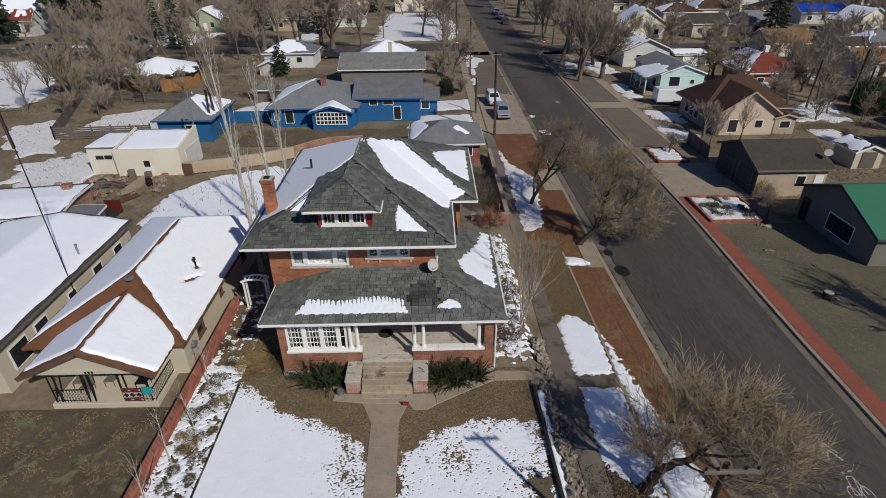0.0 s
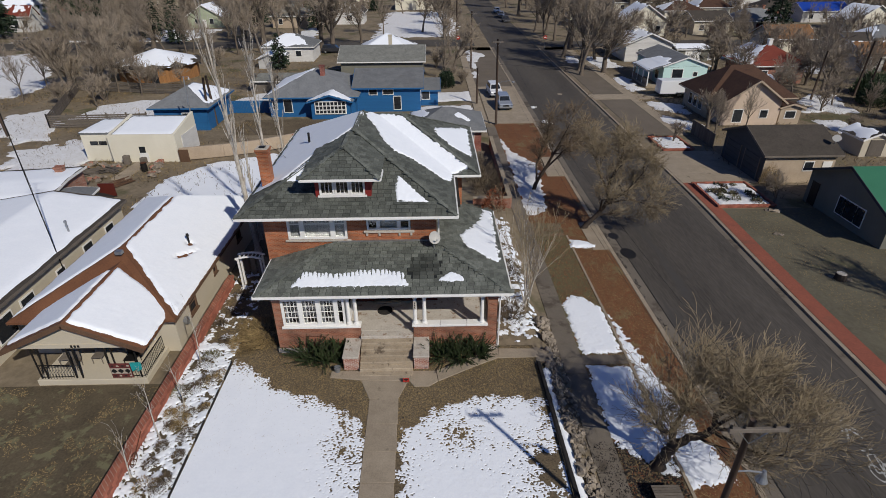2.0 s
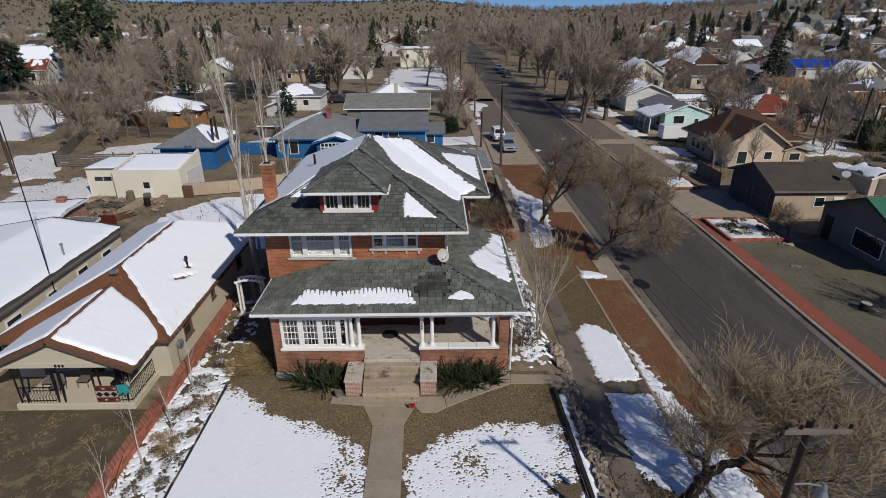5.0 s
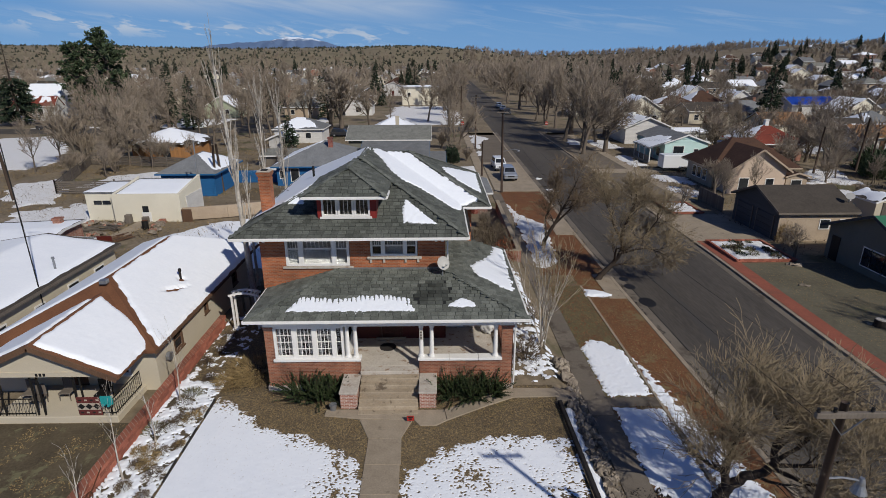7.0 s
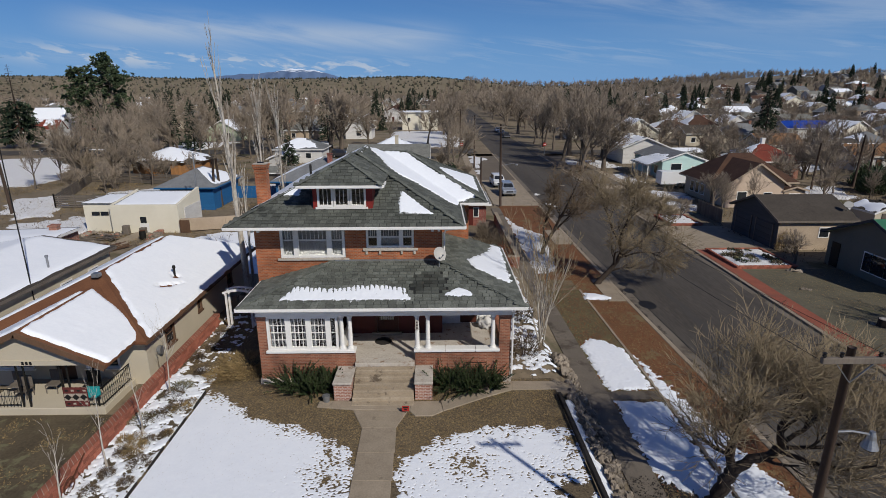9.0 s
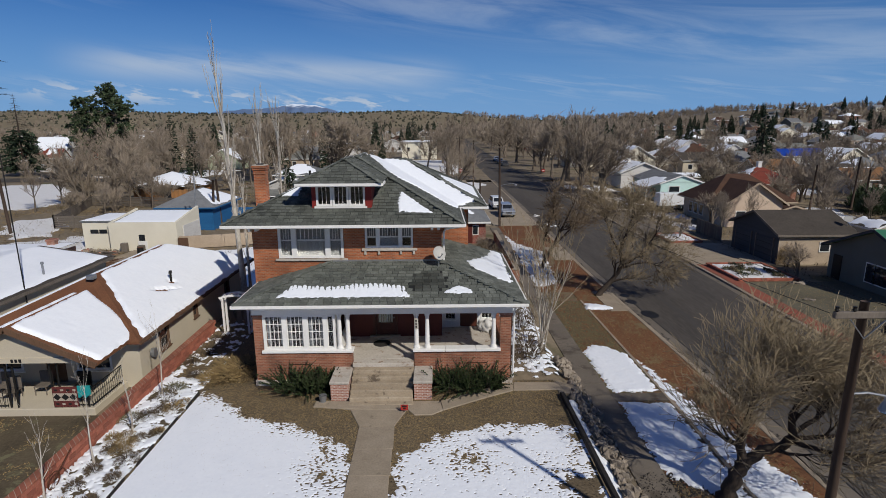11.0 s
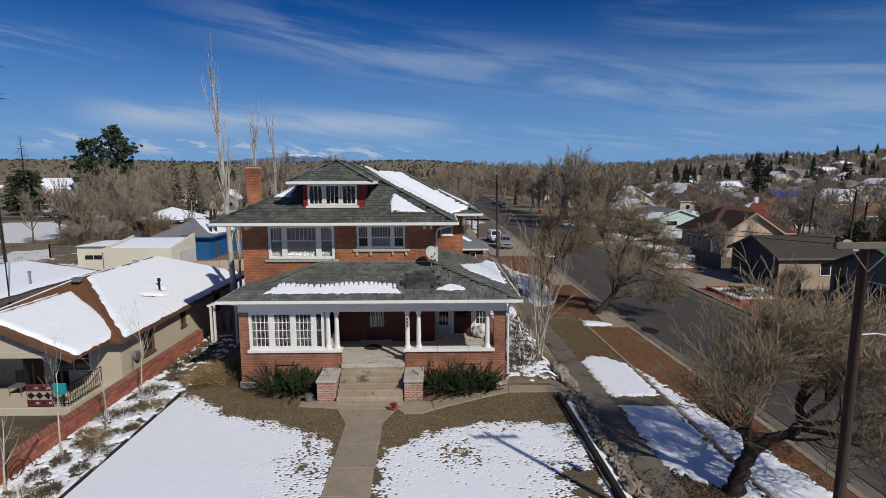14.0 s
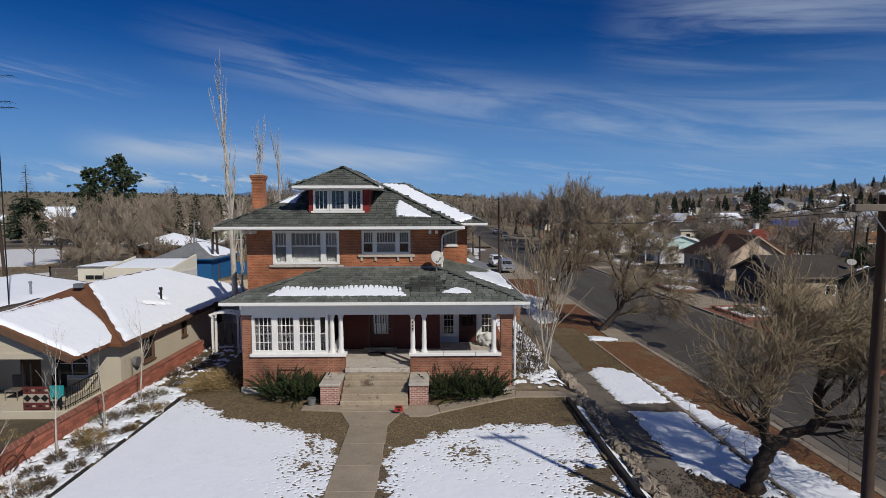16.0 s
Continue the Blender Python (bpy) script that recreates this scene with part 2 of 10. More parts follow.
M = {
    "brick": brick_material("red_orange_brick", (0.42, 0.125, 0.045), (0.26, 0.07, 0.026), (0.33, 0.19, 0.115)),
    "brick_porch": brick_material("faded_porch_brick", (0.33, 0.118, 0.062), (0.19, 0.065, 0.036), (0.3, 0.185, 0.125)),
    "brick_old": brick_material("weathered_red_brick", (0.33, 0.12, 0.07), (0.24, 0.075, 0.045), (0.36, 0.27, 0.21)),
    "brick_red": brick_material("dark_red_brick", (0.26, 0.05, 0.03), (0.18, 0.035, 0.025), (0.3, 0.2, 0.16)),
    "paver_red": material("red_brick_paving", (0.3, 0.095, 0.058), (0.2, 0.066, 0.043), coarse=0.7, fine=9, amount=0.4, bump=0.25, third=(0.17, 0.075, 0.05), third_at=0.6, third_scale=0.4),
    "shingle": material("grey_green_shingle", (0.168, 0.177, 0.155), (0.07, 0.077, 0.066), coarse=1.1, fine=14, amount=0.4, island=0.27, obrand=0.27, bump=0.2, third=(0.055, 0.06, 0.053), third_at=0.61, third_scale=0.7),
    "shingle_base": material("dark_roof_felt", (0.02, 0.022, 0.022), coarse=1.0),
    "white_paint": material("white_paint", (0.78, 0.77, 0.74), (0.66, 0.65, 0.62), rough=0.5, coarse=1.0, fine=18, bump=0.04),
    "shingle_wet": material("dark_wet_shingle", (0.082, 0.087, 0.077), (0.042, 0.046, 0.04), rough=0.6, coarse=0.7, fine=14, island=0.4, bump=0.2),
    "glass": glass_material("window_glass", (0.9, 0.93, 0.94)),
    "pane": material("dark_window_pane", (0.012, 0.014, 0.017), (0.03, 0.034, 0.04), rough=0.06, coarse=0.8, fine=2, bump=0, spec=0.6),
    "curtain": material("pale_curtain", (0.62, 0.61, 0.585), (0.42, 0.41, 0.4), rough=0.9, coarse=1.0, fine=9, stretch=(6, 6, 0.3), bump=0.1),
    # near-black that paints in the shade of rooms and slots
    "interior": material("painted_inner_shade", (0.03, 0.026, 0.022), rough=0.95, bump=0),
    "screen_pale": material("pale_grey_backing", (0.4, 0.4, 0.39), (0.3, 0.3, 0.3), rough=0.8, coarse=1, fine=6, bump=0),
    "screen": material("mid_grey_backing", (0.2, 0.21, 0.22), (0.15, 0.155, 0.165), rough=0.6, coarse=1, fine=5, bump=0),
    "maroon": material("maroon_paint", (0.105, 0.02, 0.014), (0.075, 0.015, 0.011), rough=0.55, bump=0.05),
    "red_paint": material("red_paint", (0.24, 0.025, 0.02), (0.17, 0.02, 0.017), rough=0.6, bump=0.05),
    "concrete": material("worn_concrete", (0.36, 0.3, 0.225), (0.23, 0.187, 0.135), coarse=0.9, fine=18, bump=0.2, third=(0.17, 0.14, 0.1), third_at=0.63, third_scale=1.1, obrand=0.05),
    "concrete_worn": material("stained_step_concrete", (0.4, 0.33, 0.24), (0.25, 0.2, 0.14), coarse=1.6, fine=14, bump=0.3, third=(0.13, 0.1, 0.07), third_at=0.575, third_scale=2.2, obrand=0.12),
    "brick_limed": brick_material("limed_red_brick", (0.4, 0.2, 0.14), (0.27, 0.1, 0.065), (0.55, 0.46, 0.4)),
    "stucco_pale": material("pale_pinkish_stucco", (0.6, 0.48, 0.37), (0.48, 0.37, 0.28), coarse=0.7, fine=14, bump=0.15),
    "concrete_pale": material("pale_concrete", (0.52, 0.48, 0.42), (0.34, 0.3, 0.255), coarse=1.6, fine=12, bump=0.15, obrand=0.06, third=(0.24, 0.165, 0.115), third_at=0.58, third_scale=2.6),
    "sidewalk": material("damp_pavement", (0.185, 0.16, 0.13), (0.12, 0.1, 0.078), coarse=0.5, fine=26, bump=0.12, third=(0.08, 0.065, 0.05), third_at=0.58, third_scale=0.5, obrand=0.1),
    "asphalt": material("worn_asphalt", (0.102, 0.09, 0.076), (0.047, 0.041, 0.035), coarse=0.32, fine=9, amount=0.5, bump=0.15, stretch=(1, 0.12, 1), third=(0.06, 0.055, 0.05), third_at=0.6, third_scale=0.5),
    "tar": material("tar_patch", (0.018, 0.017, 0.017), rough=0.6, bump=0.05),
    "road_paint": material("worn_road_paint", (0.5, 0.5, 0.47), (0.2, 0.195, 0.185), coarse=2.5, fine=20, amount=0.4, bump=0),
    "gravel": material("gravel_strip", (0.17, 0.142, 0.11), (0.11, 0.09, 0.068), coarse=0.3, fine=35, bump=0.3),
    "dirt": material("dry_winter_ground", (0.26, 0.208, 0.14), (0.12, 0.096, 0.064), coarse=0.16, fine=2.2, amount=0.5, bump=0.4, third=(0.1, 0.092, 0.046), third_at=0.55, third_scale=0.14),
    "lawn": material("dormant_lawn", (0.185, 0.143, 0.088), (0.06, 0.044, 0.027), coarse=0.6, fine=11, amount=0.3, bump=0.6, third=(0.115, 0.092, 0.047), third_at=0.6, third_scale=0.5),
    "lawn_brown": material("red_brown_grass", (0.2, 0.095, 0.042), (0.11, 0.05, 0.023), coarse=0.5, fine=10, amount=0.35, bump=0.6, third=(0.17, 0.125, 0.062), third_at=0.56, third_scale=0.6),
    "lawn_grey": material("bare_lawn", (0.145, 0.13, 0.088), (0.085, 0.075, 0.05), coarse=0.35, fine=4, bump=0.4, third=(0.095, 0.09, 0.05), third_at=0.6, third_scale=0.25),
    "lawn_olive": material("thin_olive_grass", (0.15, 0.135, 0.066), (0.075, 0.06, 0.034), coarse=0.7, fine=9, amount=0.35, bump=0.6, third=(0.11, 0.075, 0.04), third_at=0.57, third_scale=0.8),
    "lawn_mossy": material("patchy_shaded_lawn", (0.125, 0.1, 0.062), (0.058, 0.045, 0.028), coarse=0.6, fine=9, bump=0.5, third=(0.15, 0.138, 0.078), third_at=0.55, third_scale=1.6),
    "straw": material("dry_yellow_grass", (0.34, 0.25, 0.12), (0.2, 0.135, 0.06), coarse=1.5, fine=30, island=0.3, bump=0),
    "snow": material("old_snow", (0.835, 0.865, 0.905), (0.77, 0.805, 0.855), rough=0.6, coarse=1.2, fine=9, bump=0.06, spec=0.2),
    "snow_dirty": material("thawing_snow", (0.79, 0.81, 0.84), (0.55, 0.53, 0.5), rough=0.65, coarse=2.5, fine=12, amount=0.4, bump=0.3, spec=0.2),
    "bark": material("grey_brown_bark", (0.17, 0.137, 0.105), (0.09, 0.072, 0.055), coarse=3, fine=30, stretch=(1, 1, 0.25), bump=0.4),
    "bark_dark": material("dark_bark", (0.068, 0.05, 0.038), (0.022, 0.017, 0.013), coarse=3, fine=30, stretch=(1, 1, 0.25), bump=0.5),
    "twig": material("brown_twigs", (0.21, 0.155, 0.1), (0.1, 0.073, 0.048), coarse=0.5, fine=6, bump=0),
    "twig_tan": material("tan_twigs", (0.29, 0.23, 0.145), (0.18, 0.14, 0.088), coarse=0.5, fine=6, bump=0),
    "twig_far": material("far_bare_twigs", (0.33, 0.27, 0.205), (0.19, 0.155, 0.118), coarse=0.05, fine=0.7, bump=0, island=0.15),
    "bark_pale": material("pale_bark", (0.58, 0.55, 0.49), (0.25, 0.21, 0.165), coarse=1.6, fine=12, stretch=(1, 1, 0.5), bump=0.2, third=(0.12, 0.095, 0.07), third_at=0.62, third_scale=1.5),
    # dark needle green, lifted slightly to paint in distance haze
    "needles": material("haze_lifted_needles", (0.034, 0.054, 0.028), (0.015, 0.027, 0.015), coarse=0.6, fine=6, bump=0, island=0.35),
    "needles_pine": material("pine_needles", (0.075, 0.105, 0.05), (0.035, 0.052, 0.027), coarse=0.4, fine=5, bump=0, island=0.4),
    "yew": material("yew_foliage", (0.05, 0.078, 0.024), (0.018, 0.029, 0.01), coarse=2, fine=20, bump=0, island=0.45),
    "sage": material("grey_green_herbs", (0.19, 0.18, 0.1), (0.11, 0.1, 0.055), coarse=2, fine=20, bump=0, island=0.3),
    "dry_bush": material("dry_brown_bush", (0.15, 0.115, 0.075), (0.085, 0.062, 0.04), coarse=2, fine=20, bump=0, island=0.35),
    "red_bush": material("red_brown_leaves", (0.22, 0.07, 0.03), (0.12, 0.04, 0.02), coarse=2, fine=20, bump=0, island=0.4),
    "rock": material("lichen_rock", (0.31, 0.265, 0.21), (0.16, 0.13, 0.1), coarse=2.2, fine=16, bump=0.6, obrand=0.35),
    "wood_grey": material("grey_weathered_wood", (0.17, 0.145, 0.12), (0.095, 0.08, 0.065), coarse=1, fine=20, stretch=(1, 1, 0.2), bump=0.3, obrand=0.2),
    "wood_brown": material("brown_weathered_wood", (0.15, 0.085, 0.05), (0.08, 0.045, 0.028), coarse=1, fine=20, stretch=(1, 1, 0.2), bump=0.3, obrand=0.15),
    "wood_orange": material("orange_boards", (0.34, 0.165, 0.06), (0.16, 0.08, 0.035), coarse=1, fine=14, stretch=(4, 4, 0.2), bump=0.2),
    "pole_wood": material("creosote_pole", (0.075, 0.05, 0.036), (0.035, 0.024, 0.018), coarse=1.2, fine=18, stretch=(1, 1, 0.12), bump=0.4),
    "rail_dark": material("dark_edging_timber", (0.03, 0.026, 0.024), (0.016, 0.014, 0.013), coarse=2, fine=16, bump=0.3),
    "stucco_cream": material("cream_stucco", (0.54, 0.48, 0.37), (0.45, 0.4, 0.31), coarse=0.5, fine=30, bump=0.15),
    "stucco_yellow": material("pale_cream_stucco", (0.72, 0.68, 0.56), (0.62, 0.58, 0.47), coarse=0.4, fine=25, bump=0.12),
    "stucco_grey": material("grey_olive_stucco", (0.19, 0.185, 0.15), (0.14, 0.137, 0.112), coarse=0.4, fine=25, bump=0.12),
    "wall_slate": material("dark_slate_boards", (0.07, 0.072, 0.078), (0.045, 0.047, 0.052), rough=0.8, coarse=0.6, fine=8, stretch=(0.4, 0.4, 4), bump=0.1),
    "stucco_tan": material("tan_stucco", (0.45, 0.36, 0.265), (0.32, 0.25, 0.18), coarse=0.7, fine=14, bump=0.15, third=(0.36, 0.27, 0.19), third_at=0.62, third_scale=0.6),
    "siding_white": material("white_siding", (0.6, 0.59, 0.565), (0.44, 0.43, 0.41), coarse=0.6, fine=5, stretch=(0.4, 0.4, 3), bump=0.1, obrand=0.22),
    "siding_teal": material("mint_siding", (0.52, 0.7, 0.66), (0.45, 0.62, 0.58), coarse=0.5, fine=8, bump=0.1),
    "siding_blue": material("deep_blue_boards", (0.02, 0.125, 0.3), (0.016, 0.09, 0.23), rough=0.6, coarse=0.8, fine=12, stretch=(0.3, 0.3, 5), bump=0.1),
    "siding_green": material("pale_green_siding", (0.38, 0.42, 0.3), (0.32, 0.36, 0.25), coarse=0.5, fine=8, bump=0.1),
    "roof_brown": material("red_brown_shingles", (0.17, 0.075, 0.035), (0.1, 0.042, 0.022), coarse=0.8, fine=16, bump=0.3, obrand=0.1),
    "roof_dkbrown": material("brown_shingles", (0.088, 0.045, 0.027), (0.045, 0.023, 0.015), coarse=0.8, fine=6, bump=0.3),
    "roof_grey": material("grey_shingles", (0.2, 0.207, 0.212), (0.115, 0.12, 0.125), coarse=0.9, fine=6, bump=0.3, obrand=0.15, third=(0.14, 0.14, 0.14), third_at=0.6, third_scale=0.5),
    "roof_moss": material("mottled_grey_shingles", (0.23, 0.232, 0.21), (0.11, 0.112, 0.1), coarse=1.1, fine=5, bump=0.3),
    "roof_dust": material("brown_grey_shingles", (0.075, 0.063, 0.051), (0.042, 0.035, 0.028), coarse=0.6, fine=6, bump=0.25),
    "roof_red": material("dark_red_roof", (0.2, 0.045, 0.028), (0.13, 0.028, 0.018), coarse=0.5, fine=10, bump=0.2),
    "roof_orange": material("tan_orange_shingles", (0.24, 0.12, 0.05), (0.16, 0.08, 0.035), coarse=0.5, fine=10, bump=0.2),
    "roof_green": material("green_metal_roof", (0.045, 0.17, 0.095), (0.035, 0.14, 0.078), rough=0.45, coarse=0.5, fine=10, bump=0.05),
    "roof_blue": material("bright_blue_roof", (0.01, 0.05, 0.32), (0.008, 0.04, 0.25), rough=0.5, coarse=0.5, fine=10, bump=0.05),
    "metal": material("galvanised_metal", (0.36, 0.37, 0.38), (0.25, 0.26, 0.27), rough=0.45, metal=0.7, coarse=3, fine=12, bump=0.05),
    "iron": material("black_iron", (0.02, 0.019, 0.018), rough=0.55, metal=0.3, bump=0.05),
    "rust": material("rusty_iron", (0.12, 0.045, 0.02), (0.06, 0.025, 0.013), rough=0.9, coarse=6, fine=40, bump=0.2),
    "dish": material("grey_dish", (0.45, 0.44, 0.41), (0.36, 0.35, 0.33), rough=0.5, bump=0),
    "car_white": material("white_car_paint", (0.72, 0.73, 0.74), (0.66, 0.67, 0.68), rough=0.25, bump=0, spec=0.6),
    "car_silver": material("silver_car_paint", (0.42, 0.45, 0.5), (0.36, 0.39, 0.44), rough=0.25, metal=0.4, bump=0, spec=0.6),
    "car_dark": material("dark_car_paint", (0.035, 0.035, 0.04), rough=0.3, bump=0, spec=0.6),
    "tyre": material("black_rubber", (0.015, 0.015, 0.015), rough=0.85, bump=0.1),
    "teal_cloth": material("teal_cloth", (0.02, 0.33, 0.33), (0.015, 0.25, 0.26), rough=0.9, coarse=3, fine=20, bump=0.2),
    "rug": material("dark_red_rug", (0.16, 0.035, 0.03), (0.06, 0.02, 0.02), rough=0.95, coarse=4, fine=20, bump=0.2),
    "rug_light": material("cream_wool", (0.5, 0.42, 0.34), rough=0.95, bump=0.1),
    "door_red": material("dark_red_brown_door", (0.1, 0.03, 0.018), (0.06, 0.018, 0.012), rough=0.5, coarse=1, fine=14, stretch=(4, 4, 0.4), bump=0.1),
    "sign_red": material("red_sign", (0.45, 0.04, 0.03), rough=0.5, bump=0),
    "sign_black": material("black_sign", (0.015, 0.015, 0.015), rough=0.6, bump=0),
    "hill": material("scrubby_hillside", (0.23, 0.19, 0.118), (0.155, 0.127, 0.078), coarse=0.012, fine=0.2, bump=0, third=(0.125, 0.112, 0.064), third_at=0.56, third_scale=0.02),
    "scrub": material("dark_scrub", (0.045, 0.045, 0.03), (0.028, 0.03, 0.02), coarse=0.05, fine=0.5, bump=0, island=0.3),
    # the blue is distance haze put into the mountain's colour
    "mountain": material("snowy_haze_blue_mountain", (0.13, 0.2, 0.33), (0.1, 0.16, 0.28), coarse=0.0015, fine=0.02, bump=0),
}


# ---- builders ----
class Geo:
    """Vertices and faces in world or local metres."""

    def __init__(self):
        self.v, self.f = [], []

    def add(self, vs, fs):
        n = len(self.v)
        self.v.extend(tuple(p) for p in vs)
        self.f.extend(tuple(i + n for i in f) for f in fs)
        return self

    def box(self, x0, x1, y0, y1, z0, z1):
        vs = [(x, y, z) for z in (z0, z1) for y in (y0, y1) for x in (x0, x1)]
        return self.add(vs, [(0, 2, 3, 1), (4, 5, 7, 6), (0, 1, 5, 4), (2, 6, 7, 3), (0, 4, 6, 2), (1, 3, 7, 5)])

    def beam(self, a, b, w, h=None):
        a, b = Vector(a), Vector(b)
        h = h or w
        d = (b - a).normalized()
        side = d.cross(Vector((0, 0, 1)))
        side = Vector((1, 0, 0)) if side.length < 1e-3 else side.normalized()
        up = side.cross(d).normalized()
        vs = [p + side * sx * w / 2 + up * sy * h / 2 for p in (a, b) for sx, sy in ((-1, -1), (1, -1), (1, 1), (-1, 1))]
        return self.add(vs, [(3, 2, 1, 0), (4, 5, 6, 7), (0, 1, 5, 4), (1, 2, 6, 5), (2, 3, 7, 6), (3, 0, 4, 7)])

    def tube(self, pts, radii, n=6, cap=True):
        pts = [Vector(p) for p in pts]
        vs, fs = [], []
        d0 = (pts[1] - pts[0]).normalized()
        ref = Vector((1, 0, 0)) if abs(d0.x) < 0.8 else Vector((0, 1, 0))
        for i, p in enumerate(pts):
            d = (pts[min(i + 1, len(pts) - 1)] - pts[max(i - 1, 0)]).normalized()
            a = d.cross(ref).normalized()
            b = d.cross(a)
            for k in range(n):
                t = 2 * math.pi * k / n
                vs.append(p + (a * math.cos(t) + b * math.sin(t)) * radii[i])
        for i in range(len(pts) - 1):
            for k in range(n):
                q = (k + 1) % n
                fs.append((i * n + k, i * n + q, (i + 1) * n + q, (i + 1) * n + k))
        if cap and n > 2:
            fs.append(tuple(range(n)))
            fs.append(tuple(reversed(range((len(pts) - 1) * n, len(pts) * n))))
        return self.add(vs, fs)

    def slab(self, pts, th):
        n = len(pts)
        vs = [tuple(p) for p in pts] + [(p[0], p[1], p[2] - th) for p in pts]
        fs = [tuple(range(n)), tuple(reversed(range(n, 2 * n)))]
        fs += [(i + n, (i + 1) % n + n, (i + 1) % n, i) for i in range(n)]
        return self.add(vs, fs)

    def ball(self, c, r, sq=1.0, rough=0.0, seed=0, n=7, m=5):
        vs, fs = [], []
        for j in range(m + 1):
            ph = math.pi * j / m
            for i in range(n):
                th = 2 * math.pi * i / n
                k = 1 + rough * noise.noise(Vector((math.cos(th) * 1.7 + seed * 3.1, math.sin(th) * 1.7, math.cos(ph) * 1.7 + seed)))
                vs.append((c[0] + r * k * math.sin(ph) * math.cos(th), c[1] + r * k * math.sin(ph) * math.sin(th), c[2] + r * sq * k * math.cos(ph)))
        for j in range(m):
            for i in range(n):
                fs.append((j * n + i, (j + 1) * n + i, (j + 1) * n + (i + 1) % n, j * n + (i + 1) % n))
        return self.add(vs, fs)


def mesh_of(name, geo, mat, smooth=False, bevel=0.0):
    me = bpy.data.meshes.new(name)
    me.from_pydata(geo.v, [], geo.f)
    if bevel:
        bm = bmesh.new()
        bm.from_mesh(me)
        bmesh.ops.bevel(bm, geom=[e for e in bm.edges if e.is_manifold and e.calc_face_angle(0) > 0.5], offset=bevel, segments=1, affect="EDGES")
        bm.to_mesh(me)
        bm.free()
    me.materials.append(mat)
    if smooth:
        me.polygons.foreach_set("use_smooth", [True] * len(me.polygons))
    me.update()
    return me


def root_of(ob):
    while ob.parent:
        ob = ob.parent
    return ob


def part(name, geo, mat, parent=None, label="", smooth=False, bevel=0.0, local=False):
    """One mesh object; under a thing its world coordinates are turned into the thing's own."""
    if parent and not local:
        inv = root_of(parent).matrix_basis.inverted()
        geo.v = [tuple(inv @ Vector(p)) for p in geo.v]
    ob = new(name, mesh_of(name, geo, mat, smooth, bevel))
    if parent:
        ob.parent = parent
    if label:
        tagged(ob, label)
    return ob


def thing(name, at, label, category, rz=0.0, group="", kind=""):
    ob = new(name)
    ob.empty_display_size = 0.2
    ob.matrix_basis = pose(at[0], at[1], at[2], 0, 0, rz)
    return tagged(ob, label, category, group, kind)


def setting(name, geo, mat, label="", category="", smooth=False, bevel=0.0, kind="structure"):
    return tagged(part(name, geo, mat, smooth=smooth, bevel=bevel), label, category, "", kind)


def smooth_step(a, b, x):
    t = min(1.0, max(0.0, (x - a) / (b - a)))
    return t * t * (3 - 2 * t)


def interp(x, xs, ys):
    return float(np.interp(x, xs, ys))


def street_z(y):
    """Level of the pavement along the street."""
    return interp(y, [-30, 0, 14, 25], [-0.5, -0.6, -0.93, -1.08])


def H(x, y):
    """Height of the ground."""
    s = street_z(y)
    z = s
    lot = smooth_step(-12.6, -12.35, x) * (1 - smooth_step(5.5, 6.9, x)) * (1 - smooth_step(13, 27, y))
    z = s + (0.0 - s) * lot
    if x < -12.6:
        west = (1 - smooth_step(8, 30, y)) * smooth_step(-60, -30, x)
        z = s + (-0.32 - s) * west
    if 13.15 < x < 23.9 and y < 600:
        z = min(z, s - 0.3)
    # town rising behind, hills in the distance
    if y > 90:
        z += 4.0 * smooth_step(160, 420, y) * (0.6 + 0.4 * noise.noise(Vector((x * 0.004, y * 0.004, 3))))
        z += 51.0 * smooth_step(620, 1300, y) * (1 - smooth_step(-60, 420, x)) * (0.82 + 0.25 * noise.noise(Vector((x * 0.0016, y * 0.0016, 1))))
        z += 30.0 * smooth_step(110, 520, y) * smooth_step(110, 470, x) * (0.85 + 0.2 * noise.noise(Vector((x * 0.004, y * 0.004, 7))))
    return z


def kerb_bend(y):
    """The far side of the street draws in towards the near end of the block."""
    return -1.2 * (1 - smooth_step(-4, 27, y))


def lawn_bend(y):
    """The same for a lawn, of which only the street edge follows."""
    return kerb_bend(y)


def sheet(name, x0, x1, y0, y1, dz, mat, label, category, step=1.0, wobble=0.0, level=None, bend=None):
    """A surface laid on the ground; wobble makes its border uneven, bend(y) moves it sideways."""
    nx, ny = max(1, int((x1 - x0) / step)), max(1, int((y1 - y0) / step))
    g = Geo()
    vs = []
    for j in range(ny + 1):
        for i in range(nx + 1):
            x, y = x0 + (x1 - x0) * i / nx, y0 + (y1 - y0) * j / ny
            if wobble and i in (0, nx):
                x += wobble * noise.noise(Vector((y * 1.3, x0, 2)))
            if wobble and j in (0, ny):
                y += wobble * noise.noise(Vector((x * 1.3, y0, 5)))
            if bend:
                x += bend(y) * (1.0 if bend is not lawn_bend or i == 0 else 0.0)
            vs.append((x, y, (level or H)(x, y) + dz))
    fs = [(j * (nx + 1) + i, j * (nx + 1) + i + 1, (j + 1) * (nx + 1) + i + 1, (j + 1) * (nx + 1) + i) for j in range(ny) for i in range(nx)]
    return setting(name, g.add(vs, fs), mat, label, category)


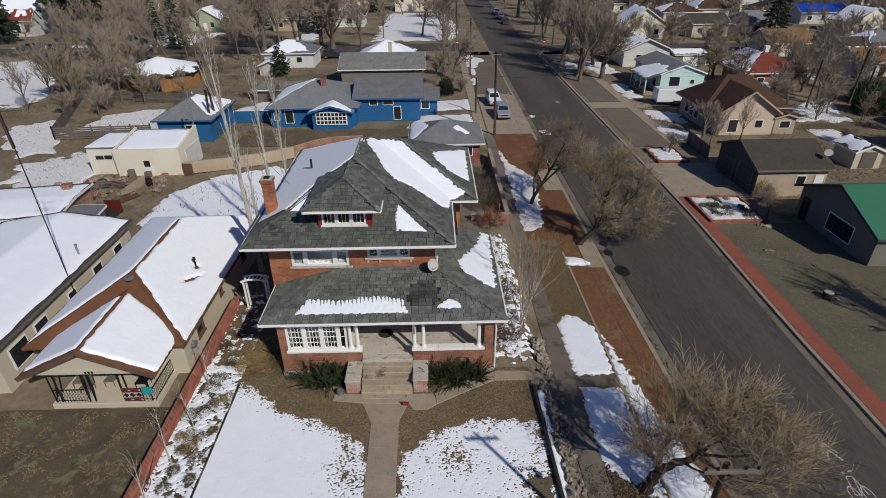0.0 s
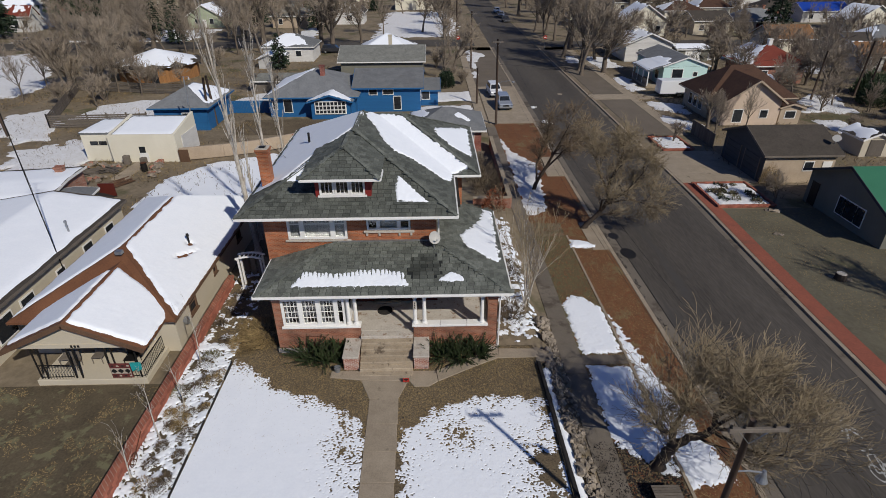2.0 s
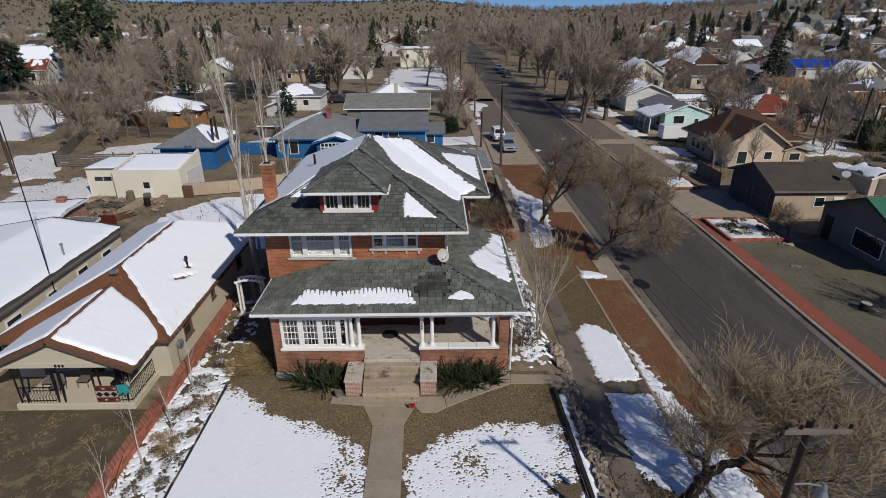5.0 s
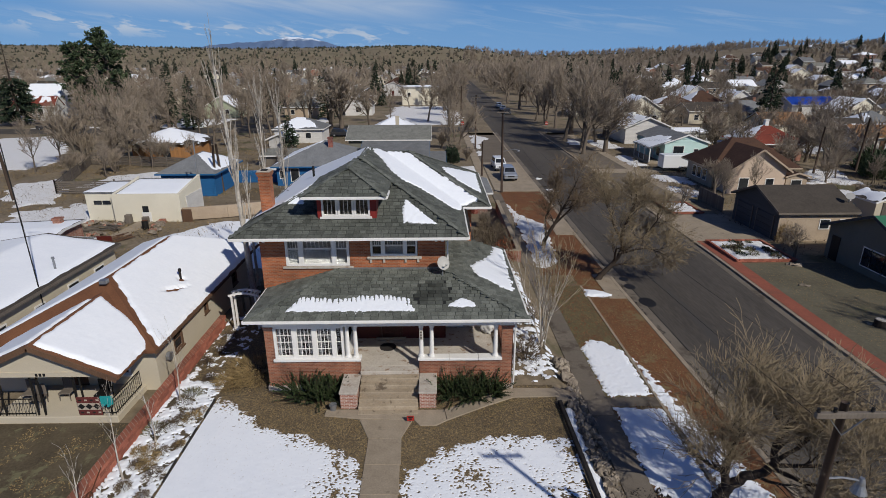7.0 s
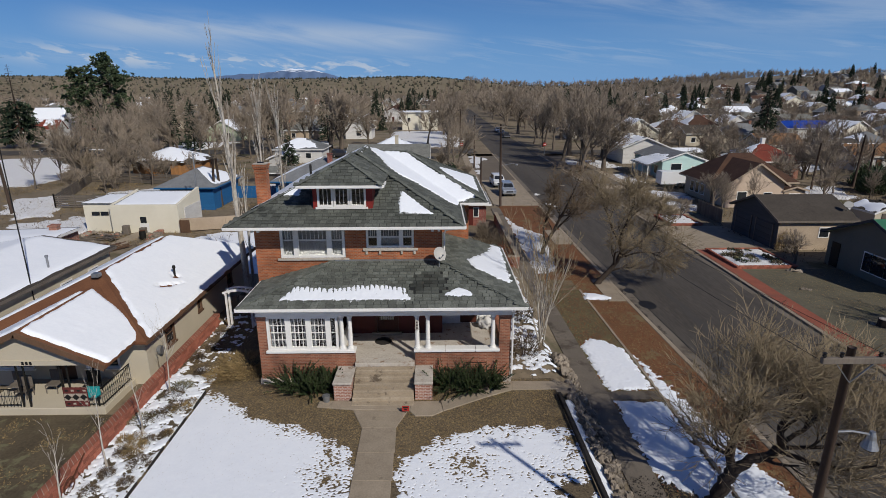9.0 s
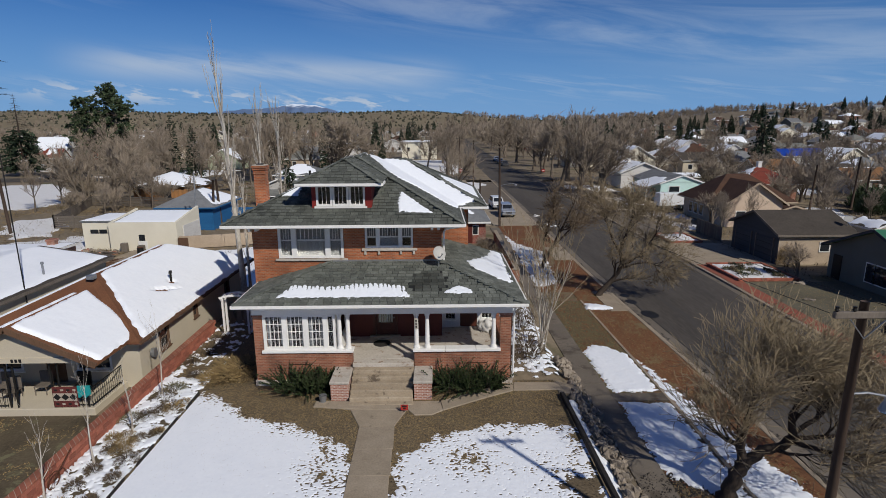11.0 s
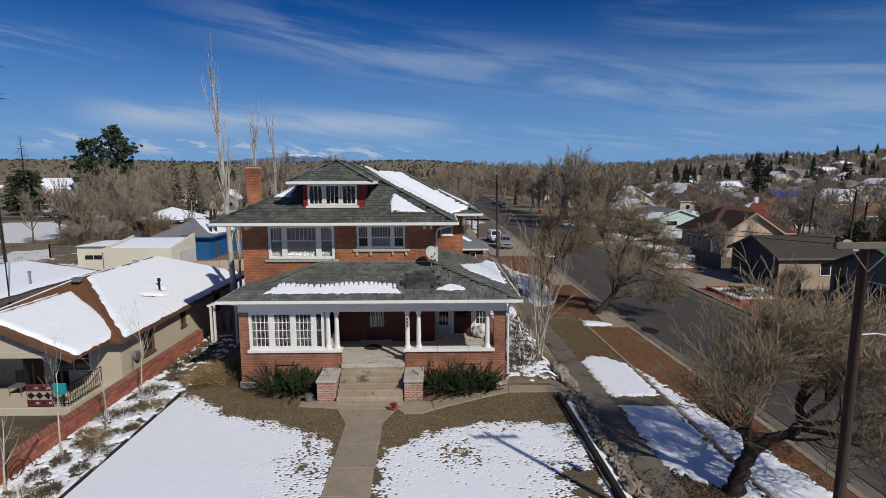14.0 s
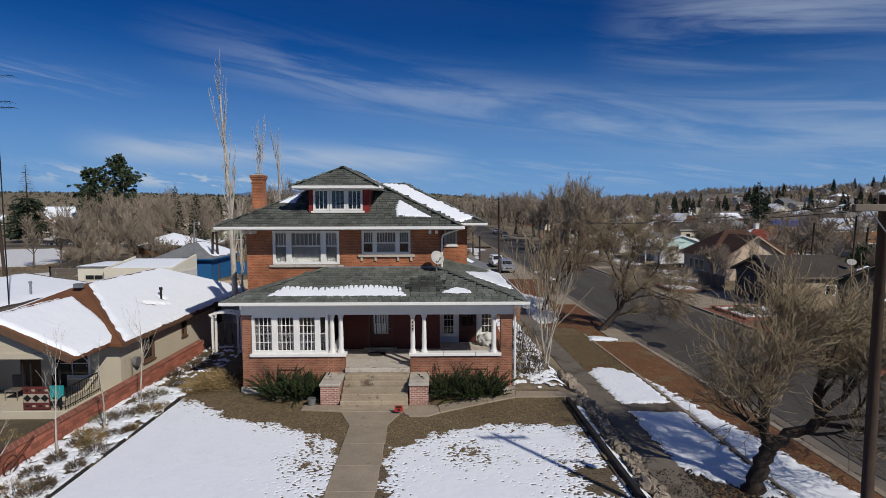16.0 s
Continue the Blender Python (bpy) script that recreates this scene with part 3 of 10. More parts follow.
def poly_sd(poly):
    """Signed distance (positive inside) of a plane polygon."""
    def sd(x, y):
        inside, best = False, 1e9
        n = len(poly)
        for i in range(n):
            ax, ay = poly[i]
            bx, by = poly[(i + 1) % n]
            if (ay > y) != (by > y) and x < (bx - ax) * (y - ay) / (by - ay) + ax:
                inside = not inside
            ex, ey = bx - ax, by - ay
            t = max(0.0, min(1.0, ((x - ax) * ex + (y - ay) * ey) / (ex * ex + ey * ey)))
            dx, dy = x - ax - ex * t, y - ay - ey * t
            best = min(best, dx * dx + dy * dy)
        return math.sqrt(best) * (1 if inside else -1)
    return sd


def fbm(x, y, s, seed=0.0):
    return noise.noise(Vector((x * s, y * s, seed))) + 0.5 * noise.noise(Vector((x * s * 2.3, y * s * 2.3, seed + 9)))


def snow_geo(rect, step, base, sd, thick=0.06, edge=0.3, freq=2.5, soft=0.25, seed=0.0, lump=0.012, speck=0.0):
    """Snow that thins out at an uneven border: a sheet that dips under its support where it has melted."""
    x0, x1, y0, y1 = rect
    nx, ny = int((x1 - x0) / step), int((y1 - y0) / step)
    pts, keep = [], {}
    for j in range(ny + 1):
        for i in range(nx + 1):
            x, y = x0 + (x1 - x0) * i / nx, y0 + (y1 - y0) * j / ny
            d = sd(x, y)
            if d < -2.2 * edge - soft:
                pts.append((x, y, base(x, y) - thick, -1.0))
                continue
            d += edge * fbm(x, y, freq, seed)
            if speck:
                d += 0.07 * speck
            if speck and d < 2.5 * edge * speck:
                d -= edge * speck * max(0.0, 0.6 * noise.noise(Vector((x * 5, y * 6, seed + 5))) + 1.2 * noise.noise(Vector((x * 9.5 + y * 4, y * 12.5 - x * 3, seed + 8))))
            h = max(-1.0, min(1.0, d / soft))
            pts.append((x, y, base(x, y) + thick * h + (lump * fbm(x, y, 5, seed + 3) if h > 0.5 else 0), h))
    g = Geo()
    for j in range(ny):
        for i in range(nx):
            q = (j * (nx + 1) + i, j * (nx + 1) + i + 1, (j + 1) * (nx + 1) + i + 1, (j + 1) * (nx + 1) + i)
            if max(pts[k][3] for k in q) > -0.05:
                f = []
                for k in q:
                    if k not in keep:
                        keep[k] = len(g.v)
                        g.v.append(pts[k][:3])
                    f.append(keep[k])
                g.f.append(tuple(f))
    return g


def snow(name, label, rect, step, base, sd, mat="snow", **kw):
    g = snow_geo(rect, step, base, sd, **kw)
    if g.f:
        return tagged(part(name, g, M[mat], smooth=True), label, "snow", "", "stuff")


def weld(g):
    """Join the vertices that share a place, so that a wall built of cells is one piece."""
    seen, remap, vs = {}, [], []
    for p in g.v:
        k = tuple(round(c, 4) for c in p)
        if k not in seen:
            seen[k] = len(vs)
            vs.append(p)
        remap.append(seen[k])
    g.v, g.f = vs, [tuple(remap[i] for i in f) for f in g.f]
    return g


def wall_cells(g, axis, c0, c1, u0, u1, z0, z1, holes):
    """A wall between two planes of an axis, with openings (u0, u1, z0, z1) that go through it."""
    us = sorted({u0, u1, *[v for h in holes for v in h[:2]]})
    for a, b in zip(us, us[1:]):
        cuts = sorted([(max(z0, h[2]), min(z1, h[3])) for h in holes if h[0] <= a + 1e-6 and h[1] >= b - 1e-6])
        z = z0
        for lo, hi in cuts + [(z1, z1)]:
            if lo > z + 1e-6:
                if axis == "y":
                    g.box(a, b, c0, c1, z, lo)
                else:
                    g.box(c0, c1, a, b, z, lo)
            z = max(z, hi)
    return weld(g)


def window(parent, axis, c, u0, u1, z0, z1, cols=1, rows=2, out=-1, frame=0.09, grid=0.03, glass="glass", casing="white_paint", sill=True, name="window", from_z=None):
    """A window in the wall plane c of an axis; out tells which way is outside. Frame with bars, one pane, a sill."""
    g = Geo()

    def bx(gg, a, b, lo, hi, d0, d1):
        p, q = sorted((c + out * d0, c + out * d1))
        if axis == "y":
            gg.box(a, b, p, q, lo, hi)
        else:
            gg.box(p, q, a, b, lo, hi)
    bx(g, u0, u1, z1 - frame, z1, -0.08, 0.045)
    bx(g, u0, u1, z0, z0 + frame, -0.08, 0.045)
    bx(g, u0, u0 + frame, z0 + frame, z1 - frame, -0.08, 0.045)
    bx(g, u1 - frame, u1, z0 + frame, z1 - frame, -0.08, 0.045)
    win = part(name, g, M[casing], parent)
    a0, a1, b0, b1 = u0 + frame, u1 - frame, z0 + frame, z1 - frame
    for i in range(1, cols):
        u = a0 + (a1 - a0) * i / cols
        gm = Geo()
        bx(gm, u - grid / 2, u + grid / 2, b0 if from_z is None else from_z, b1, -0.045, -0.005)
        part("muntin", gm, M[casing], win)
    for j in range(1, rows):
        z = b0 + (b1 - b0) * j / rows
        gm = Geo()
        bx(gm, a0, a1, z - grid / 2, z + grid / 2, -0.047, -0.003)
        part("muntin", gm, M[casing], win)
    gp = Geo()
    bx(gp, a0, a1, b0, b1, -0.06, -0.052)
    pane = part("pane", gp, M[glass], win)
    pane.visible_shadow = glass != "glass"
    if sill:
        gs = Geo()
        bx(gs, u0 - 0.06, u1 + 0.06, z0 - 0.07, z0 - 0.002, -0.02, 0.1)
        part("sill", gs, M[casing], win)
    return win


def roof_slabs(hw, hd, ze, s, kind, ridge, th):
    """The slopes of a roof about the origin as slabs."""
    out = []
    if kind == "hip":
        r = min(hw, hd)
        z = ze + s * r
        if hw >= hd:
            a, b = (-(hw - r), 0, z), (hw - r, 0, z)
        else:
            a, b = (0, -(hd - r), z), (0, hd - r, z)
        c = [(-hw, -hd, ze), (hw, -hd, ze), (hw, hd, ze), (-hw, hd, ze)]
        if hw >= hd:
            out = [[c[0], c[1], b, a], [c[1], c[2], b], [c[2], c[3], a, b], [c[3], c[0], a]]
        else:
            out = [[c[0], c[1], a], [c[1], c[2], b, a], [c[2], c[3], b], [c[3], c[0], a, b]]
        out = [[p for i, p in enumerate(q) if p != q[i - 1]] for q in out]
    elif ridge == "x":
        z = ze + s * hd
        out = [[(-hw, -hd, ze), (hw, -hd, ze), (hw, 0, z), (-hw, 0, z)], [(hw, hd, ze), (-hw, hd, ze), (-hw, 0, z), (hw, 0, z)]]
    else:
        z = ze + s * hw
        out = [[(hw, -hd, ze), (hw, hd, ze), (0, hd, z), (0, -hd, z)], [(-hw, hd, ze), (-hw, -hd, ze), (0, -hd, z), (0, hd, z)]]
    return [Geo().slab(q, th) for q in out]


def house(name, cx, cy, w, d, h, label, roof="gable", ridge="x", pitch=0.45, wall="siding_white", top="roof_grey", rz=0.0, z0=None, over=0.45, snow_on="", snow_edge=0.5, snow_margin=0.3, windows=(), chimney=None, trim="white_paint", seed=1, step=0.35, category="house", doors=()):
    """A house about (cx, cy): walls, roof slopes, windows (side, place along it, sill, width, height), doors, chimney, snow by roof side."""
    z0 = H(cx, cy) if z0 is None else z0
    ob = thing(name, (cx, cy, z0), label, category, rz)
    hw, hd = w / 2 + over, d / 2 + over
    ze = h - pitch * over
    body = Geo().box(-w / 2, w / 2, -d / 2, d / 2, -0.4, h - 0.02)
    if roof == "gable":
        if ridge == "x":
            zr = h + pitch * d / 2 - 0.03
            for sx in (-1, 1):
                x = sx * w / 2
                body.add([(x, -d / 2, h - 0.05), (x, d / 2, h - 0.05), (x, 0, zr), (x - sx * 0.2, -d / 2, h - 0.05), (x - sx * 0.2, d / 2, h - 0.05), (x - sx * 0.2, 0, zr)], [(0, 1, 2), (5, 4, 3), (0, 2, 5, 3), (2, 1, 4, 5)])
        else:
            zr = h + pitch * w / 2 - 0.03
            for sy in (-1, 1):
                y = sy * d / 2
                body.add([(-w / 2, y, h - 0.05), (w / 2, y, h - 0.05), (0, y, zr), (-w / 2, y - sy * 0.2, h - 0.05), (w / 2, y - sy * 0.2, h - 0.05), (0, y - sy * 0.2, zr)], [(0, 1, 2), (5, 4, 3), (0, 2, 5, 3), (2, 1, 4, 5)])
    walls = part("wall", body, M[wall], ob, local=True)
    slopes = roof_slabs(hw, hd, ze, pitch, roof, ridge, 0.14)
    for g in slopes:
        part("roof", g, M[top], ob, local=True)
    # eave boards
    edges = [((-hw, -hd), (hw, -hd)), ((hw, -hd), (hw, hd)), ((hw, hd), (-hw, hd)), ((-hw, hd), (-hw, -hd))]
    for i, (a, b) in enumerate(edges):
        if roof == "hip" or (ridge == "x") == (i in (0, 2)):
            nx, ny = (0.012 if a[0] == b[0] == hw else -0.012 if a[0] == b[0] else 0), (-0.012 if a[1] == b[1] == -hd else 0.012 if a[1] == b[1] else 0)
            part("eave_board", Geo().beam((a[0] + nx, a[1] + ny, ze - 0.1), (b[0] + nx, b[1] + ny, ze - 0.1), 0.03, 0.18), M[trim], ob, local=True)
        else:
            m = ((a[0] + b[0]) / 2, (a[1] + b[1]) / 2)
            zr = ze + pitch * (hd if ridge == "x" else hw)
            for e in (a, b):
                part("rake_board", Geo().beam((e[0], e[1], ze - 0.09), (m[0], m[1], zr - 0.09), 0.03, 0.2), M[trim], ob, local=True)
    for side, u, sill, ww, hh in windows:
        gf, gp = Geo(), Geo()
        for gg, grow, d0, d1 in ((gf, 0.09, -0.02, 0.04), (gp, 0.0, 0.0, 0.05)):
            a, b, lo, hi = u - ww / 2 - grow, u + ww / 2 + grow, sill - grow, sill + hh + grow
            if side in "fb":
                y = -d / 2 if side == "f" else d / 2
                o = -1 if side == "f" else 1
                gg.box(a, b, *sorted((y + o * d0, y + o * d1)), lo, hi)
            else:
                x = -w / 2 if side == "l" else w / 2
                o = -1 if side == "l" else 1
                gg.box(*sorted((x + o * d0, x + o * d1)), a, b, lo, hi)
        win = part("window", gf, M["white_paint"], ob, local=True)
        part("pane", gp, M["pane"], win, local=True)
    for side, u, ww, hh, dm in doors:
        gd = Geo()
        if side in "fb":
            y, o = (-d / 2, -1) if side == "f" else (d / 2, 1)
            gd.box(u - ww / 2, u + ww / 2, *sorted((y - o * 0.02, y + o * 0.06)), 0.05, hh)
        else:
            x, o = (-w / 2, -1) if side == "l" else (w / 2, 1)
            gd.box(*sorted((x - o * 0.02, x + o * 0.06)), u - ww / 2, u + ww / 2, 0.05, hh)
        part("door", gd, M[dm], ob, local=True)
    planes = {"r": lambda x, y: hw - x, "l": lambda x, y: hw + x, "f": lambda x, y: hd + y, "b": lambda x, y: hd - y}
    if roof == "gable":
        planes = {k: v for k, v in planes.items() if k in ("fb" if ridge == "x" else "lr")}

    def rz_at(x, y):
        return ze + pitch * min(f(x, y) for f in planes.values())
    if chimney:
        x, y, top_h, cm = chimney
        zc = rz_at(x, y)
        part("chimney", Geo().box(x - 0.3, x + 0.3, y - 0.3, y + 0.3, zc - 0.5, zc + top_h).box(x - 0.36, x + 0.36, y - 0.36, y + 0.36, zc + top_h - 0.12, zc + top_h + 0.02), M[cm], ob, local=True)
    if snow_on:
        def sd(x, y):
            best = -9.0
            for k in snow_on:
                f = planes[k](x, y)
                others = [planes[j](x, y) for j in planes if j != k and j not in snow_on]
                v = f - snow_margin
                if others:
                    v = min(v, (min(others) - f) * 0.7 - 0.1)
                rest = [planes[j](x, y) - f for j in planes if j != k]
                if min(rest) < -0.3:
                    v = min(v, min(rest))
                best = max(best, v)
            return min(best, hw - abs(x) - 0.12, hd - abs(y) - 0.12)
        g = snow_geo((-hw, hw, -hd, hd), step, rz_at, sd, thick=0.08, edge=snow_edge, freq=0.8, soft=0.35, seed=seed * 1.7)
        if g.f:
            so = part("roof_snow", g, M["snow"], smooth=True)
            so.matrix_basis = ob.matrix_basis.copy()
            tagged(so, "white snow lying on the roof of a " + category, "snow", "", "stuff")
    return ob


# ---- ground, road, pavements ----
def axis_steps(lo, hi, near0, near1, fine, coarse_growth=1.18):
    a = list(np.arange(near0, near1 + 1e-6, fine))
    s, x = fine, near1
    while x < hi:
        s *= coarse_growth
        x += s
        a.append(min(x, hi))
    s, x = fine, near0
    while x > lo:
        s *= coarse_growth
        x -= s
        a.insert(0, max(x, lo))
    return a


gx, gy = axis_steps(-3500, 3500, -62, 62, 1.0, 1.1), axis_steps(-400, 4400, -26, 110, 1.0, 1.09)
ground_g = Geo()
ground_g.v = [(x, y, H(x, y) - (0.05 if -60 < x < 60 and y < 100 else 0.0)) for y in gy for x in gx]
nx_ = len(gx)
ground_g.f = [(j * nx_ + i, j * nx_ + i + 1, (j + 1) * nx_ + i + 1, (j + 1) * nx_ + i) for j in range(len(gy) - 1) for i in range(nx_ - 1)]
ground = setting("ground", ground_g, M["dirt"], "dry brown winter ground running to the hills", "ground", smooth=True)
ground.data.materials.append(M["hill"])
for pl in ground.data.polygons:
    if pl.center.x < 0.12 * pl.center.y and pl.center.y > 400 + 60 * noise.noise(Vector((pl.center.x * 0.01, 0, 0))):
        pl.material_index = 1


def road_level(x, y):
    return street_z(y) - 0.1 - 0.0011 * (x - 18.3) ** 2 + (H(60, y) + 1.08 if y > 160 else 0)


sheet("road", 13.1, 23.5, -30, 420, 0.0, M["asphalt"], "worn grey asphalt street with dark wheel tracks", "road", 1.3, level=road_level)
sheet("road_2", -180, 13.3, 105.5, 115.5, 0.05, M["asphalt"], "cross street of dusty asphalt", "road", 4)
sheet("road_3", 23.3, 160, 103, 111, 0.05, M["asphalt"], "cross street of dusty asphalt", "road", 4)


def kerb(name, x0, x1, y0, y1, label, bend=lambda y: 0.0):
    n = max(1, int((y1 - y0) / 3))
    ob = tagged(new(name), label, "kerb", "", "structure")
    for i in range(n):
        a, b = y0 + (y1 - y0) * i / n, y0 + (y1 - y0) * (i + 1) / n - 0.012
        za, zb = street_z(a), street_z(b)
        p, q = bend(a), bend(b)
        g = Geo().add([(x0 + p, a, za - 0.4), (x1 + p, a, za - 0.4), (x1 + q, b, zb - 0.4), (x0 + q, b, zb - 0.4), (x0 + p, a, za + 0.02), (x1 + p, a, za + 0.02), (x1 + q, b, zb + 0.02), (x0 + q, b, zb + 0.02)],
                      [(0, 3, 2, 1), (4, 5, 6, 7), (0, 1, 5, 4), (1, 2, 6, 5), (2, 3, 7, 6), (3, 0, 4, 7)])
        part("kerb_stone", g, M["concrete"], ob, bevel=0.02)
    return ob


kerb("kerb", 13.08, 13.36, -27, 105, "weathered concrete kerb beside the street")
kerb("kerb_2", 23.48, 23.75, -27, 103, "weathered concrete kerb beside the street", kerb_bend)
sheet("gutter", 13.35, 14.1, -27, 105, 0.012, M["sidewalk"], "dirty concrete gutter along the kerb", "gutter", 1.5, level=road_level)
sheet("gutter_2", 22.95, 23.49, -27, 103, 0.012, M["sidewalk"], "dirty concrete gutter along the kerb", "gutter", 1.5, level=road_level, bend=kerb_bend)


def slab_path(name, x0, x1, y0, y1, step, mat, label, dz=0.02):
    """A pavement of separate slabs."""
    ob = tagged(new(name), label, "pavement", "", "structure")
    n = max(1, round((y1 - y0) / step))
    for i in range(n):
        a, b = y0 + (y1 - y0) * i / n, y0 + (y1 - y0) * (i + 1) / n - 0.015
        t = [0.008 * noise.noise(Vector((i * 3.7, k * 1.9, x0))) for k in range(4)]
        za, zb = street_z(a) + dz, street_z(b) + dz
        g = Geo().add([(x0, a, za - 0.12), (x1, a, za - 0.12), (x1, b, zb - 0.12), (x0, b, zb - 0.12), (x0, a, za + t[0]), (x1, a, za + t[1]), (x1, b, zb + t[2]), (x0, b, zb + t[3])],
                      [(0, 3, 2, 1), (4, 5, 6, 7), (0, 1, 5, 4), (1, 2, 6, 5), (2, 3, 7, 6), (3, 0, 4, 7)])
        part("slab", g, M[mat], ob)
    return ob


slab_path("pavement", 6.95, 8.05, -14, 44, 1.2, "sidewalk", "damp stained concrete pavement of square slabs")
slab_path("pavement_2", 6.0, 7.3, 46, 104, 1.5, "concrete", "concrete pavement beside the parked cars")
slab_path("pavement_3", 29.0, 30.4, 40, 102, 1.5, "concrete", "concrete pavement along the houses")
slab_path("edging", 10.42, 10.56, -14, 15, 2.4, "concrete", "narrow concrete edging strip in the verge", 0.035)
slab_path("crossing_slab", 8.05, 10.42, -0.05, 0.68, 0.73, "sidewalk", "concrete slab crossing the snowy verge", 0.03)
slab_path("kerb_ramp", 11.9, 13.07, 12.6, 17.2, 1.5, "concrete", "pale concrete slab at the kerb", 0.03)
slab_path("kerb_ramp_2", 11.4, 13.07, 27.5, 33.0, 1.8, "concrete", "pale concrete slab at the kerb", 0.03)
slab_path("parking_apron", 7.5, 13.07, 45.6, 66, 3.4, "concrete", "concrete apron on which cars are parked", 0.02)
slab_path("driveway", 23.76, 30.8, 25.2, 34.3, 2.9, "concrete", "wide concrete driveway to a garage", 0.02)
slab_path("driveway_2", 23.76, 34.0, 57.0, 60.0, 3.0, "concrete", "concrete driveway crossing the verge", 0.03)

sheet("verge", 10.57, 13.07, -14, 12.6, 0.0, M["lawn_brown"], "red-brown dormant grass between edging and kerb", "verge", 0.5)
sheet("verge_2", 8.05, 10.42, 0.66, 15, 0.0, M["lawn_olive"], "thin dormant grass beside the pavement", "verge", 0.5)
sheet("verge_3", 8.05, 13.07, 17.2, 45.5, 0.0, M["lawn_brown"], "red-brown dormant grass beside the kerb", "verge", 0.6)
sheet("verge_4", 8.05, 10.42, -14, -0.05, 0.0, M["lawn"], "thin dormant grass beside the pavement", "verge", 0.5)
sheet("verge_5", 10.4, 13.07, 12.6, 17.2, -0.012, M["lawn_brown"], "red-brown dormant grass beside the kerb", "verge", 0.5)
sheet("verge_6", 23.76, 29.0, 40, 57, 0.0, M["gravel"], "bare gravelly verge", "verge", 0.8)
sheet("verge_7", 23.76, 29.0, 60, 103, 0.0, M["gravel"], "bare gravelly verge", "verge", 0.8)
sheet("verge_8", 7.3, 13.07, 66, 104, 0.0, M["gravel"], "bare verge by the street", "verge", 0.8)
sheet("paving_strip", 23.77, 24.85, -14, 25.4, 0.025, M["paver_red"], "strip of red brick paving along the kerb", "paving", 0.8, level=lambda x, y: street_z(y), bend=kerb_bend)
sheet("lawn_right", 24.86, 34.0, -14, 19.4, 0.0, M["lawn_grey"], "bare grey-brown front lawn", "lawn", 0.8, level=lambda x, y: street_z(y) + 0.004, bend=lawn_bend)
sheet("front_lawn", -10.2, 5.45, -14, 0.9, 0.0, M["lawn"], "dormant brown front lawn partly under snow", "lawn", 0.4)
sheet("side_yard", -12.3, -7.6, 0.9, 20, -0.004, M["lawn"], "brown side yard between house and brick wall", "lawn", 0.5)
sheet("planting_bed", -12.3, -10.2, -14, 0.9, 0.004, M["lawn_mossy"], "planting bed of soil and dry leaves", "bed", 0.4)
sheet("neighbour_lawn", -40, -12.6, -14, -1.2, 0.0, M["lawn_mossy"], "patchy shaded lawn of the neighbouring house", "lawn", 0.6)
sheet("back_yard", -24, 4.0, 17.5, 36, 0.0, M["dirt"], "bare back yard", "yard", 0.8)
sheet("alley", -24, 6.0, 42.0, 48.5, 0.012, M["lawn"], "grassy strip before the blue house", "verge", 0.8)


# ---- the brick house ----
EAVE_Z, PITCH = 6.92, 0.5
HX0, HX1, HY0, HY1 = -9.5, 1.47, 2.45, 17.2      # eaves of the main roof
WX1, WY0, WY1 = 3.02, 7.9, 17.3                   # eaves of the side wing
PORCH_Z, PORCH_S = 3.94, 0.285


def main_roof(x, y):
    a = min(x - HX0, HX1 - x, y - HY0, HY1 - y)
    b = min(WX1 - x, y - WY0, WY1 - y) if x > -3.4 else -1
    return EAVE_Z + PITCH * max(a, b)


def porch_roof(x, y):
    return PORCH_Z + PORCH_S * min(x + 8.4, 4.0 - x, y, 3.56)


def shingles(g, o, u, v, n, width, height, inside, wid=0.34, expo=0.25, th=0.031, seed=3):
    """Courses of separate shingles on a slope with origin o, eave direction u, upward direction v, normal n."""
    rng = random.Random(seed)
    rows = int(height / expo) + 1
    for r in range(rows):
        s = -rng.random() * wid
        while s < width:
            w = wid * rng.uniform(0.8, 1.15)
            m0, m1 = s + 0.011, s + w - 0.011
            v0, v1 = r * expo, r * expo + expo * 1.12
            c = o + u * (s + w / 2) + v * (v0 + expo / 2)
            if inside(c.x, c.y):
                t = th * rng.uniform(0.8, 1.6)
                dv = rng.uniform(-0.008, 0.008)
                b = [o + u * m0 + v * (v0 + dv), o + u * m1 + v * (v0 + dv), o + u * m1 + v * v1, o + u * m0 + v * v1]
                g.add([b[0] + n * t, b[1] + n * t, b[2] + n * 0.006, b[3] + n * 0.006, b[0], b[1], b[2], b[3]], [(0, 1, 2, 3), (4, 5, 1, 0), (5, 6, 2, 1), (7, 4, 0, 3)])
            s += w
    return g


brick_house = thing("brick_house", (-3.5, 9.0, 0.0), "two-storey orange brick house with grey hip roofs and columned porch", "house")
BH = brick_house

